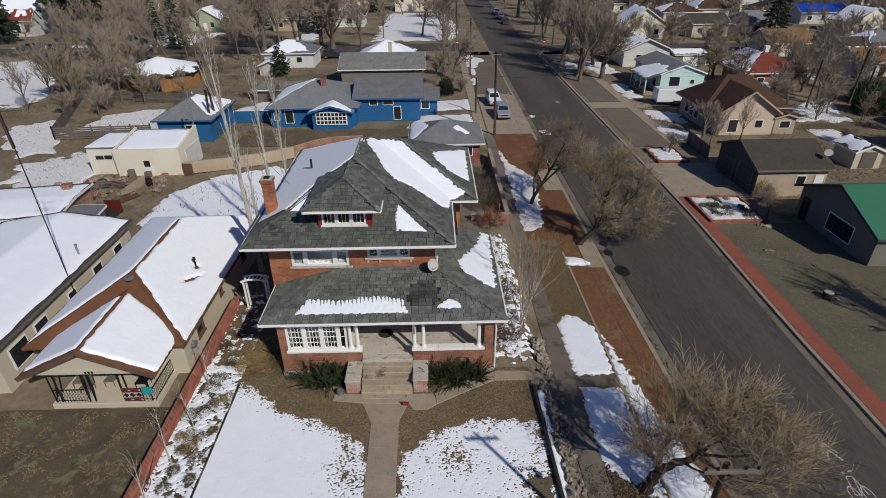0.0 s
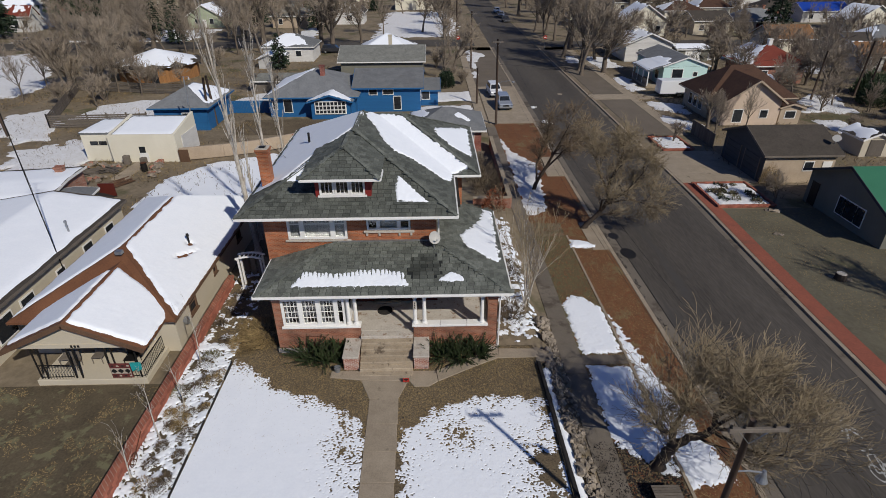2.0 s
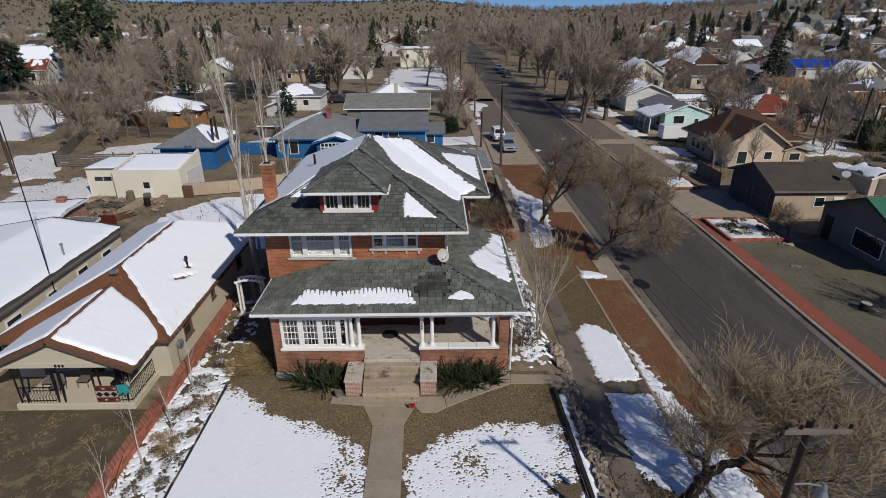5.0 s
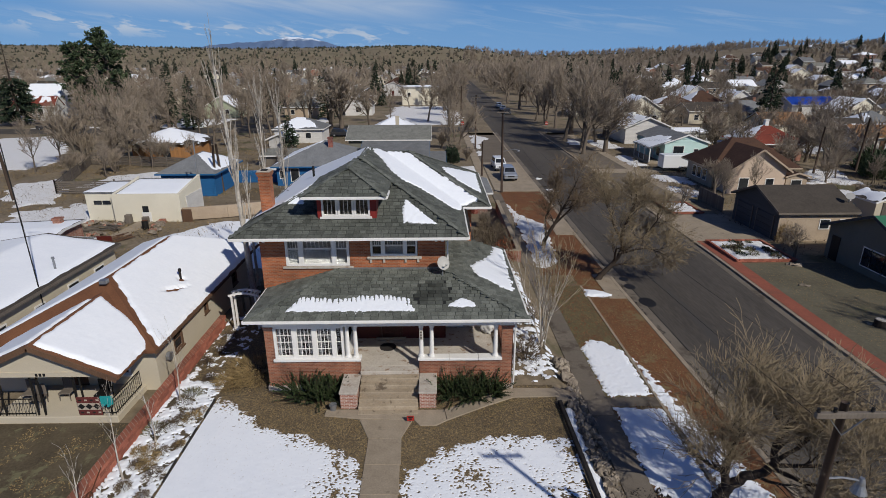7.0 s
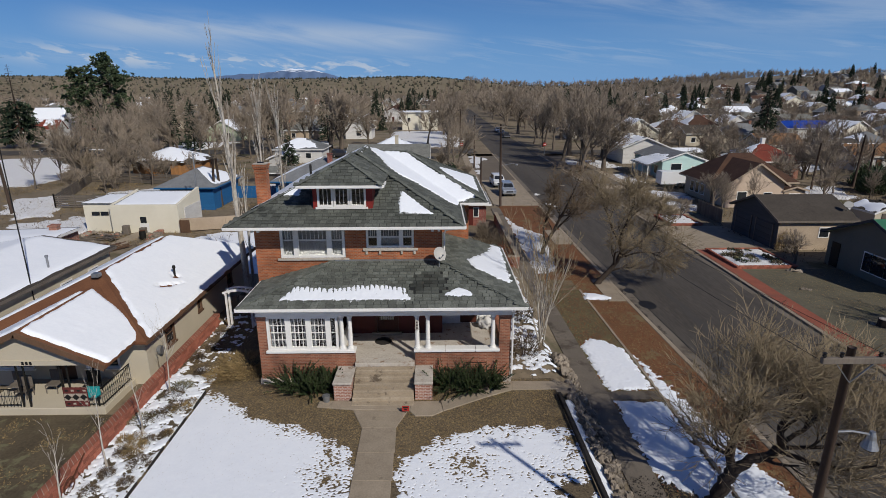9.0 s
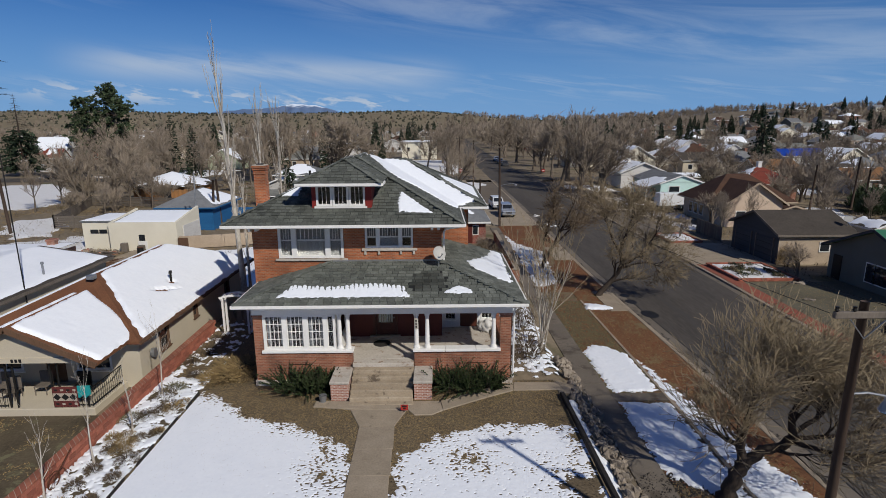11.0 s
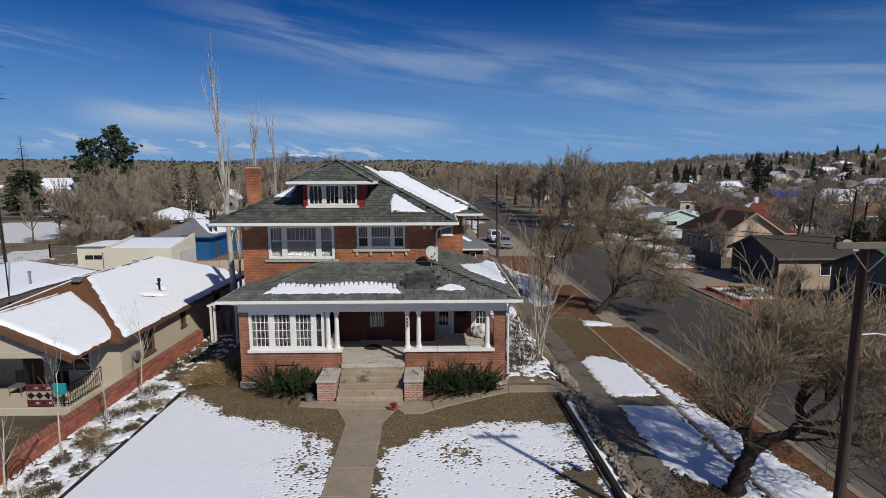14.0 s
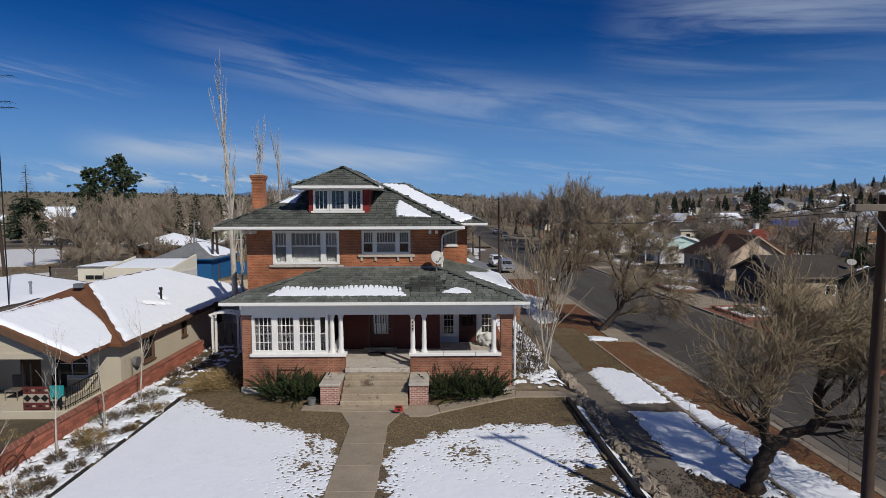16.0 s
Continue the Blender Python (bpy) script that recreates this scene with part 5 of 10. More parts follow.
g = wall_cells(Geo(), "y", UP_F + 0.05, UP_F + 0.11, -2.82, -1.88, 1.09, 3.1, [(-2.72, -1.99, 1.76, 2.95)])
front_door = part("front_door", g, M["door_red"], BH, "dark red-brown front door with a tall light")
pane = part("door_pane", Geo().box(-2.72, -1.99, UP_F + 0.07, UP_F + 0.08, 1.76, 2.95), M["glass"], front_door)
pane.visible_shadow = False
for k in range(6):
    u = -2.66 + k * 0.115
    part("door_curtain", Geo().box(u, u + 0.085, UP_F + 0.115 + 0.02 * (k % 2), UP_F + 0.13 + 0.02 * (k % 2), 1.78, 2.95), M["curtain"], front_door)
for k in range(1, 6):
    u = -2.72 + k * 0.73 / 6
    part("door_bar", Geo().box(u - 0.016, u + 0.016, UP_F + 0.045, UP_F + 0.068, 2.3, 2.95), M["door_red"], front_door)
for dz0, dz1 in ((1.16, 1.4), (1.46, 1.7)):
    part("door_panel", Geo().box(-2.66, -2.05, UP_F + 0.035, UP_F + 0.052, dz0, dz1), M["door_red"], front_door, bevel=0.008)
part("door_handle", Geo().ball((-1.92, UP_F + 0.02, 2.05), 0.035), M["metal"], front_door)
part("threshold", Geo().box(-3.1, -1.6, UP_F - 0.25, UP_F - 0.07, 1.08, 1.2), M["concrete"], BH, bevel=0.02)
g = wall_cells(Geo(), "y", 4.85, 5.0, 0.46, FX1 - 0.3, 1.0, 3.5, [(0.6, 1.2, 1.45, 3.0), (1.4, 2.28, 1.08, 3.2), (2.46, 3.1, 1.5, 3.0)])
part("porch_room_wall", g, M["white_paint"], BH, "white boarded wall of the porch room")
window(BH, "y", 4.87, 0.6, 1.2, 1.45, 3.0, cols=3, rows=4, frame=0.07, grid=0.018)
window(BH, "y", 4.87, 2.46, 3.1, 1.5, 3.0, cols=3, rows=4, frame=0.07, grid=0.018)
red_door = part("porch_room_door", wall_cells(Geo(), "y", 4.88, 4.93, 1.41, 2.27, 1.09, 3.19, [(1.54, 1.81, 1.9, 3.05), (1.87, 2.14, 1.9, 3.05)]), M["door_red"], BH, "red-brown glazed door")
part("door_pane", Geo().box(1.54, 2.14, 4.9, 4.91, 1.9, 3.05), M["glass"], red_door).visible_shadow = False
bag = thing("dust_sheet", (2.72, 4.2, 1.08), "white dust sheet heaped over something on the porch", "sheet")
part("folds", Geo().ball((2.72, 4.25, 1.36), 0.34, 0.85, 0.9, seed=4, n=14, m=9).ball((2.5, 4.3, 1.3), 0.22, 0.9, 0.9, seed=6, n=12, m=8), M["curtain"], bag, smooth=True)
# near-black sheet stands in for shade inside the porch room
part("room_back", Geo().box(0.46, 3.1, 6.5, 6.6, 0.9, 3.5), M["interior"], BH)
part("porch_ceiling", Geo().box(FX0 + 0.3, FX1 - 0.3, FB, UP_F + 1.2, 3.62, 3.7), M["white_paint"], BH)

# steps between brick piers with concrete caps
for i in range(6):
    z = 0.9 - i * 0.165
    y = 0.5 - i * 0.3
    part("step", Geo().box(-3.5, -0.85, y - 0.33, y + (0.6 if i == 0 else 0.02), z - 0.4, z - 0.0), M["concrete_worn"], BH, "worn cracked concrete step" if i == 0 else "", bevel=0.025)
for x0, x1 in ((-4.33, -3.52), (-0.83, -0.02)):
    part("step_pier", Geo().box(x0 + 0.03, x1 - 0.03, -0.82, FF - 0.002, -0.2, 0.76), M["brick_limed"], BH, "weathered brick pier beside the steps", bevel=0.015)
    part("pier_slab", Geo().box(x0, x1, -0.88, FF - 0.004, 0.76, 0.87), M["concrete_pale"], BH, "pale concrete slab on the pier", bevel=0.02)

# chimney
g = Geo().box(-8.89, -8.33, 5.58, 6.14, 6.0, 8.96).box(-8.91, -8.31, 5.56, 6.16, 8.96, 9.04).box(-8.89, -8.33, 5.58, 6.14, 9.04, 9.16).box(-8.93, -8.29, 5.54, 6.18, 9.16, 9.26).box(-8.96, -8.26, 5.51, 6.21, 9.26, 9.38)
chim = part("chimney", g, M["brick"], BH, "orange brick chimney with a corbelled cap", bevel=0.012)
part("chimney_cap", Geo().box(-8.93, -8.29, 5.54, 6.18, 9.38, 9.43), M["concrete_pale"], chim, bevel=0.015)
part("flue", Geo().box(-8.76, -8.46, 5.7, 6.0, 9.43, 9.47), M["sign_black"], chim)
part("vent_pipe", Geo().tube([(-7.2, 10.5, 7.8), (-7.2, 10.5, 8.75)], [0.07, 0.07], 8), M["iron"], BH, "black roof vent pipe")
# downpipes
part("downpipe", Geo().tube([(1.35, 2.6, 6.8), (0.62, 3.5, 6.5), (0.55, 3.55, 6.3), (0.55, 3.55, 5.0)], [0.045] * 4, 8), M["white_paint"], BH, "white downpipe")
part("downpipe", Geo().tube([(3.9, 0.15, 3.85), (3.6, 0.55, 3.6), (3.56, 0.6, 3.4), (3.56, 0.6, 0.3)], [0.045] * 4, 8), M["white_paint"], BH, "white downpipe")

# satellite dish on the porch roof
dish = thing("satellite_dish", (0.32, 2.98, porch_roof(0.32, 2.98)), "grey satellite dish on a short mast on the porch roof", "satellite dish")
part("mast", Geo().tube([(0.3, 3.0, 4.75), (0.3, 3.0, 5.2), (0.32, 2.95, 5.42)], [0.03] * 3, 8), M["metal"], dish)
g = Geo()
dn = Vector((0.35, -0.8, 0.45)).normalized()
da = dn.cross(Vector((0, 0, 1))).normalized()
db = da.cross(dn)
rings = []
for rr, back in ((0.0, 0.0), (0.12, 0.006), (0.22, 0.025), (0.31, 0.06)):
    rings.append([Vector((0.32, 2.93, 5.47)) + dn * back + (da * math.cos(t) + db * math.sin(t) * 1.08) * rr for t in np.linspace(0, 2 * math.pi, 20, endpoint=False)])
for back in (0.0, -0.02):
    base = len(g.v)
    for ring in rings:
        g.v.extend(tuple(p + dn * back) for p in ring)
    for i in range(3):
        for k in range(20):
            g.f.append((base + i * 20 + k, base + i * 20 + (k + 1) % 20, base + (i + 1) * 20 + (k + 1) % 20, base + (i + 1) * 20 + k))
part("reflector", g, M["dish"], dish, smooth=True)
part("feed_arm", Geo().tube([(0.32, 2.93, 5.2), Vector((0.32, 2.93, 5.3)) + dn * 0.4], [0.018, 0.018], 6).ball(Vector((0.32, 2.93, 5.32)) + dn * 0.42, 0.05), M["metal"], dish)

# snow on the roofs of the brick house
snow("roof_snow", "smooth white snow on the shaded roof slope", (HX0, xm + 0.3, 5.0, HY1), 0.12, main_roof, lambda x, y: min(x - HX0 - 0.15, (y - HY0 - (x - HX0)) * 0.7 - 0.55 - 0.2 * math.sin(y * 1.1), (xm - x) * 1.2 + 0.15, 16.9 - y), thick=0.09, edge=0.12, freq=1.2, soft=0.12)
snow("roof_snow", "snow patch beside the dormer", (-7.9, -5.2, 3.4, 7.2), 0.08, main_roof, poly_sd([(-7.42, 4.6), (-6.48, 4.5), (-6.2, 6.25), (-6.5, 6.2), (-7.08, 5.5)]), thick=0.07, edge=0.05, soft=0.1)
snow("roof_snow", "long bank of snow in the roof valley", (-4.6, 2.9, 6.3, 13.2), 0.07, main_roof, poly_sd([(1.35, 6.7), (1.42, 7.85), (2.5, 8.4), (1.1, 9.75), (-0.5, 11.2), (-1.5, 12.35), (-2.6, 12.6), (-3.7, 12.4), (-3.75, 11.3), (-2.95, 9.7), (-2.6, 8.5), (-1.9, 7.5), (-0.9, 7.4), (0.15, 6.9), (0.95, 6.4)]), thick=0.1, edge=0.13, freq=4, soft=0.1)
snow("roof_snow", "snow patch on the wing roof", (0.4, 3.0, 9.5, 16.5), 0.09, main_roof, poly_sd([(2.75, 10.4), (2.8, 16.6), (1.6, 14.8), (0.4, 12.9), (0.5, 11.9), (1.4, 10.7)]), thick=0.08, edge=0.2, freq=4, soft=0.1)
snow("roof_snow", "three-cornered snow patch on the front slope", (-2.2, 1.0, 2.9, 6.0), 0.06, main_roof, poly_sd([(-1.55, 5.0), (-1.65, 4.0), (-1.55, 3.3), (0.15, 3.22), (-0.55, 3.9)]), thick=0.06, edge=0.06, freq=7, soft=0.08)


def comb_sd(x, y):
    # a strip of thawing snow, furrowed down the slope
    top = 1.5 + 0.12 * math.sin(x * 1.7) + 0.14 * noise.noise(Vector((x * 5, 0, 2)))
    d = min(x + 6.75 - 0.5 * (y - 0.5), -0.95 - x - 0.4 * (y - 0.5), y - 0.5 - 0.08 * noise.noise(Vector((x * 4, 3, 1))), top - y)
    cut = max(0.0, math.sin((x + 0.12 * y) * 30 + 3 * noise.noise(Vector((x * 1.5, 0, 5))))) ** 5
    return d + 0.03 - 0.6 * cut * smooth_step(0.55, 1.3, y) * (0.6 + 0.6 * noise.noise(Vector((x * 3, 1, 1))))


snow("roof_snow", "furrowed strip of thawing snow on the porch roof", (-6.95, -0.8, 0.35, 2.2), 0.03, porch_roof, comb_sd, thick=0.055, edge=0.1, freq=3.5, soft=0.1)
snow("roof_snow", "small snow patch on the porch roof", (0.1, 2.1, 0.5, 1.8), 0.05, porch_roof, poly_sd([(0.35, 0.75), (1.75, 0.72), (1.75, 1.1), (1.2, 1.45), (0.8, 1.25)]), thick=0.05, edge=0.1, freq=4, soft=0.08)
snow("roof_snow", "snow on the side slope of the porch roof", (1.2, 4.0, 1.6, 9.2), 0.07, porch_roof, poly_sd([(3.75, 2.6), (3.9, 9.0), (3.3, 9.0), (3.15, 7.84), (2.55, 6.3), (1.66, 4.75), (2.0, 3.7), (2.86, 3.1)]), thick=0.08, edge=0.2, freq=4, soft=0.1)


# ---- the bungalow next door ----
bungalow = thing("bungalow", (-17.2, 7.5, -0.32), "cream stucco bungalow with snow-covered brown roof and gabled porch", "house")
B = bungalow
BL, BR, BF, BK, BE = -21.35, -12.9, 0.8, 16.2, 2.1
bs = 0.46


def bung_roof(x, y):
    return BE + bs * min(x - BL, BR - x, y - BF, BK - y)


bxm, br_ = (BL + BR) / 2, (BR - BL) / 2
bz = BE + bs * br_
for q in ([(BL, BF, BE), (BR, BF, BE), (bxm, BF + br_, bz)], [(BR, BF, BE), (BR, BK, BE), (bxm, BK - br_, bz), (bxm, BF + br_, bz)], [(BR, BK, BE), (BL, BK, BE), (bxm, BK - br_, bz)], [(BL, BK, BE), (BL, BF, BE), (bxm, BF + br_, bz), (bxm, BK - br_, bz)]):
    part("roof", Geo().slab(q, 0.14), M["roof_brown"], B)
g = wall_cells(Geo(), "x", -13.55, -13.3, 1.4, 15.6, -0.5, 2.06, [(3.2, 4.2, 0.6, 1.75), (7.0, 7.6, 0.9, 1.7), (11.5, 12.4, 0.7, 1.75)])
part("wall", g, M["stucco_cream"], B)
part("wall", Geo().box(-20.9, -13.55, 15.4, 15.6, -0.5, 2.06).box(-20.95, -20.7, 1.4, 15.4, -0.5, 2.06), M["stucco_cream"], B)
part("wall", wall_cells(Geo(), "y", 1.4, 1.6, -20.7, -13.55, -0.5, 2.06, [(-17.6, -16.7, -0.1, 1.85), (-16.2, -14.6, 0.5, 1.7), (-20.2, -18.6, 0.5, 1.7)]), M["stucco_cream"], B)
for a, b, z0, z1 in ((3.2, 4.2, 0.6, 1.75), (7.0, 7.6, 0.9, 1.7), (11.5, 12.4, 0.7, 1.75)):
    window(B, "x", -13.33, a, b, z0, z1, out=1, glass="pane", casing="wood_brown")
window(B, "y", 1.42, -16.2, -14.6, 0.5, 1.7, cols=2, glass="pane")
window(B, "y", 1.42, -20.2, -18.6, 0.5, 1.7, cols=2, glass="pane")
part("door", Geo().box(-17.6, -16.7, 1.45, 1.5, -0.1, 1.85), M["wood_brown"], B)
for ex in (BR + 0.02, BL - 0.02):
    part("eave_board", Geo().beam((ex, BF, BE - 0.1), (ex, BK, BE - 0.1), 0.04, 0.16), M["wood_brown"], B)
for i in range(16):
    y = 1.5 + i * 0.92
    part("rafter_end", Geo().beam((BR - 0.45, y, BE + 0.02), (BR + 0.0, y, BE - 0.18), 0.07, 0.1), M["wood_brown"], B)
part("soffit", Geo().slab([(BL + 0.03, BF + 0.03, BE - 0.13), (BR - 0.03, BF + 0.03, BE - 0.13), (BR - 0.03, BK - 0.03, BE - 0.13), (BL + 0.03, BK - 0.03, BE - 0.13)], 0.03), M["wood_brown"], B)
# gabled porch
PL, PR, PF = -20.15, -13.4, -1.5
pxm, pe = (PL + PR) / 2, 2.12
prz = pe + 0.46 * (PR - PL) / 2
for q in ([(PR, PF, pe), (PR, 3.5, pe), (pxm, 4.6, prz), (pxm, PF, prz)], [(PL, 3.5, pe), (PL, PF, pe), (pxm, PF, prz), (pxm, 4.6, prz)]):
    part("porch_roof", Geo().slab(q, 0.12), M["roof_brown"], B)
for x0, x1 in ((PL, pxm), (PR, pxm)):
    part("barge_board", Geo().beam((x0, PF - 0.02, pe - 0.1), (x1, PF - 0.02, prz - 0.1), 0.05, 0.24), M["wood_brown"], B)
g = Geo().add([(PL + 0.7, -1.15, pe + 0.12), (PR - 0.7, -1.15, pe + 0.12), (pxm, -1.15, prz - 0.25), (PL + 0.7, -1.05, pe + 0.12), (PR - 0.7, -1.05, pe + 0.12), (pxm, -1.05, prz - 0.25)], [(0, 1, 2), (5, 4, 3), (0, 3, 4, 1), (1, 4, 5, 2), (2, 5, 3, 0)])
part("gable", g, M["stucco_cream"], B)
part("porch_beam", Geo().box(PL + 0.6, PR - 0.6, -1.2, -1.0, pe - 0.1, pe + 0.12), M["stucco_cream"], B)
for i in range(3):
    part("number_bar", Geo().box(pxm - 0.2 + i * 0.16, pxm - 0.1 + i * 0.16, -1.215, -1.202, pe - 0.06, pe + 0.08), M["sign_black"], B)
part("porch_floor", Geo().box(-19.4, -14.0, -1.1, 1.4, -0.6, -0.05), M["stucco_cream"], B, "cream concrete porch floor", bevel=0.02)
for x in (-19.2, -18.9, -17.5, -17.2, -15.7, -15.4, -14.3):
    for dx in (0,):
        part("porch_post", Geo().tube([(x, -0.95, -0.05), (x + 0.02, -0.95, pe - 0.08)], [0.04, 0.04], 6), M["iron"], B, "black iron porch post")


def railing(x0, y0, x1, y1, z):
    n = max(2, int(math.hypot(x1 - x0, y1 - y0) / 0.14))
    part("railing_bar", Geo().beam((x0, y0, z + 0.85), (x1, y1, z + 0.85), 0.04).beam((x0, y0, z + 0.12), (x1, y1, z + 0.12), 0.03), M["iron"], B)
    for i in range(n + 1):
        x, y = x0 + (x1 - x0) * i / n, y0 + (y1 - y0) * i / n
        part("baluster", Geo().tube([(x, y, z), (x, y, z + 0.85)], [0.012, 0.012], 4), M["iron"], B)


railing(-19.2, -0.98, -17.6, -0.98, -0.05)
railing(-15.4, -0.98, -14.1, -0.98, -0.05)
railing(-14.1, -0.98, -14.1, 1.2, -0.05)
part("meter", Geo().tube([(-13.28, 2.4, 0.9), (-13.1, 2.4, 0.9)], [0.22, 0.22], 14), M["metal"], B, "grey round vent on the wall")

snow("roof_snow", "thick white snow on the bungalow roof", (bxm - 0.2, BR, BF, BK), 0.09, bung_roof, lambda x, y: min(BR - x + 0.02, 0.7 * math.hypot((x + 14.5) * 1.5, y - 7.45) - 0.1, 0.5 * math.hypot((x + 14.3 - 0.45 * (y - 6.3)) * 3.4, (y - 6.3) * 0.8) - 0.2 + 0.22 * noise.noise(Vector((x * 7, y * 7, 2))), (y - BF - (BR - x)) * 0.7 - 0.24, x - bxm - 0.1, BK - y - 0.15), thick=0.13, edge=0.12, freq=1.3, soft=0.12)
snow("roof_snow", "thin snow on the shaded bungalow roof slope", (BL, bxm + 0.2, BF, BK), 0.16, bung_roof, lambda x, y: min(x - BL - 0.1, (y - BF - (x - BL)) * 0.7 - 0.25, bxm - x - 0.12, BK - y - 0.15), thick=0.1, edge=0.12, freq=1.3, soft=0.12)


def bporch(x, y):
    return pe + 0.46 * min(PR - x, x - PL)


snow("roof_snow", "thick white snow on the porch gable", (pxm, PR, PF, 3.6), 0.1, bporch, lambda x, y: min(PR - x + 0.0, x - pxm - 0.1, y - PF - 0.22, (3.15 - y) - (PR - x) * -0.55 - 1.35), thick=0.13, edge=0.07, freq=2, soft=0.1)
snow("roof_snow", "thick white snow on the porch gable", (PL, pxm, PF, 3.6), 0.1, bporch, lambda x, y: min(x - PL - 0.15, pxm - x - 0.2, y - PF - 0.4, (3.0 - y) + (x - PL) * 0.55 - 1.35), thick=0.11, edge=0.09, freq=2, soft=0.1)
part("vent_pipe", Geo().tube([(-14.6, 7.6, 2.6), (-14.6, 7.6, 3.35)], [0.06, 0.06], 8).tube([(-14.6, 7.6, 3.35), (-14.6, 7.6, 3.5)], [0.1, 0.08], 8), M["iron"], B, "black roof vent")
part("ridge_vent", Geo().box(-17.1, -16.75, 4.3, 4.6, 3.95, 4.15), M["metal"], B)
part("roof_hatch", Geo().box(-16.0, -15.7, 11.0, 11.3, 3.2, 3.45), M["metal"], B)

# porch furniture of the bungalow
chair = thing("porch_chair", (-15.2, 0.1, -0.05), "metal garden chair with a teal cloth on a porch", "chair")
part("seat", Geo().box(-15.5, -14.9, -0.2, 0.35, 0.35, 0.41), M["iron"], chair, bevel=0.01)
part("backrest", Geo().box(-15.5, -14.9, 0.3, 0.36, 0.41, 0.95), M["iron"], chair, bevel=0.01)
for x, y in ((-15.47, -0.17), (-14.93, -0.17), (-15.47, 0.32), (-14.93, 0.32)):
    part("leg", Geo().tube([(x, y, -0.05), (x, y, 0.36)], [0.02, 0.02], 6), M["iron"], chair)
cloth = thing("hanging_cloth", (-14.55, -1.02, 0.3), "teal cloth hung over the porch railing", "cloth")
drape = Geo()
for k in range(6):
    u = -14.62 + k * 0.085
    drape.box(u, u + 0.085, -1.06 - 0.02 * (k % 2), -1.0, 0.42 + 0.06 * (k % 3), 0.93)
part("cloth_panel", drape, M["teal_cloth"], cloth)
rug = thing("hanging_rug", (-15.15, -1.05, 0.1), "dark red rug with a pale band of diamonds over the railing", "rug")
part("rug_panel", Geo().box(-15.66, -14.66, -1.06, -1.01, 0.0, 0.9), M["rug"], rug, bevel=0.01)
part("rug_band", Geo().box(-15.64, -14.68, -1.066, -1.061, 0.28, 0.62), M["rug_light"], rug)
for k in range(3):
    x = -15.48 + k * 0.33
    part("rug_diamond", Geo().add([(x - 0.16, -1.07, 0.45), (x, -1.07, 0.3), (x + 0.16, -1.07, 0.45), (x, -1.07, 0.6)], [(0, 1, 2, 3)]), M["sign_black"], rug)
for k in range(4):
    for z in (0.14, 0.76):
        part("rug_motif", Geo().box(-15.56 + k * 0.25, -15.44 + k * 0.25, -1.066, -1.061, z - 0.04, z + 0.04), M["rug_light" if k % 2 else "sign_black"], rug)
for (x, y, r) in ((-18.6, 0.2, 0.0), (-17.0, 0.3, 0.0), (-18.0, -0.2, 0.0)):
    c2 = thing("garden_chair", (x, y, -0.05), "pale worn garden chair on a porch", "chair", group="porch chairs")
    part("seat", Geo().box(x - 0.27, x + 0.27, y - 0.25, y + 0.25, 0.32, 0.37), M["wood_grey"], c2, bevel=0.01)
    part("backrest", Geo().box(x - 0.27, x + 0.27, y + 0.22, y + 0.27, 0.37, 0.9), M["wood_grey"], c2, bevel=0.01)
    for sx, sy in ((-0.24, -0.22), (0.24, -0.22), (-0.24, 0.22), (0.24, 0.22)):
        part("leg", Geo().tube([(x + sx, y + sy, -0.05), (x + sx, y + sy, 0.33)], [0.02, 0.02], 6), M["wood_grey"], c2)

# ---- the long house beyond it, and the sheds behind ----
house("long_house", -26.85, 7.3, 9.0, 14.4, 3.05, "long cream house with a snow-covered low roof", "gable", "y", 0.16, "stucco_cream", "roof_dust", z0=-0.35, over=0.35, snow_on="lr", snow_edge=0.12, snow_margin=0.25, windows=[("r", -5.6, 0.9, 1.3, 1.2), ("r", -3.6, 0.9, 1.0, 1.2), ("r", -0.5, 1.2, 0.7, 0.8), ("r", 2.5, 0.9, 0.9, 1.2), ("r", 5.2, 0.9, 0.9, 1.2)], step=0.25, trim="wood_grey")
for x, y, z in ((-24.6, 4.0, 3.4), (-29, 9, 3.3), (-22.9, 9.4, 3.0)):
    vp = thing("roof_vent", (x, y, z - 0.4), "dark metal vent pipe on a snowy roof", "vent", group="roof vents")
    part("pipe", Geo().tube([(x, y, z - 0.4), (x, y, z + 0.5)], [0.06, 0.06], 8).tube([(x, y, z + 0.5), (x, y, z + 0.62)], [0.1, 0.08], 8), M["metal"], vp)
house("low_shed", -34.2, 20.8, 7.5, 6.4, 2.1, "low shed with snow on its flat roof", "gable", "x", 0.06, "brick_old", "roof_dust", z0=-0.5, over=0.3, snow_on="fb", snow_edge=0.2, rz=8, chimney=(2.6, 2.0, 0.5, "brick_old"))
house("lean_to", -29.0, 18.3, 3.2, 4.2, 1.7, "dark open lean-to of a shed", "gable", "y", 0.1, "wood_grey", "roof_grey", z0=-0.5, over=0.2, rz=8)
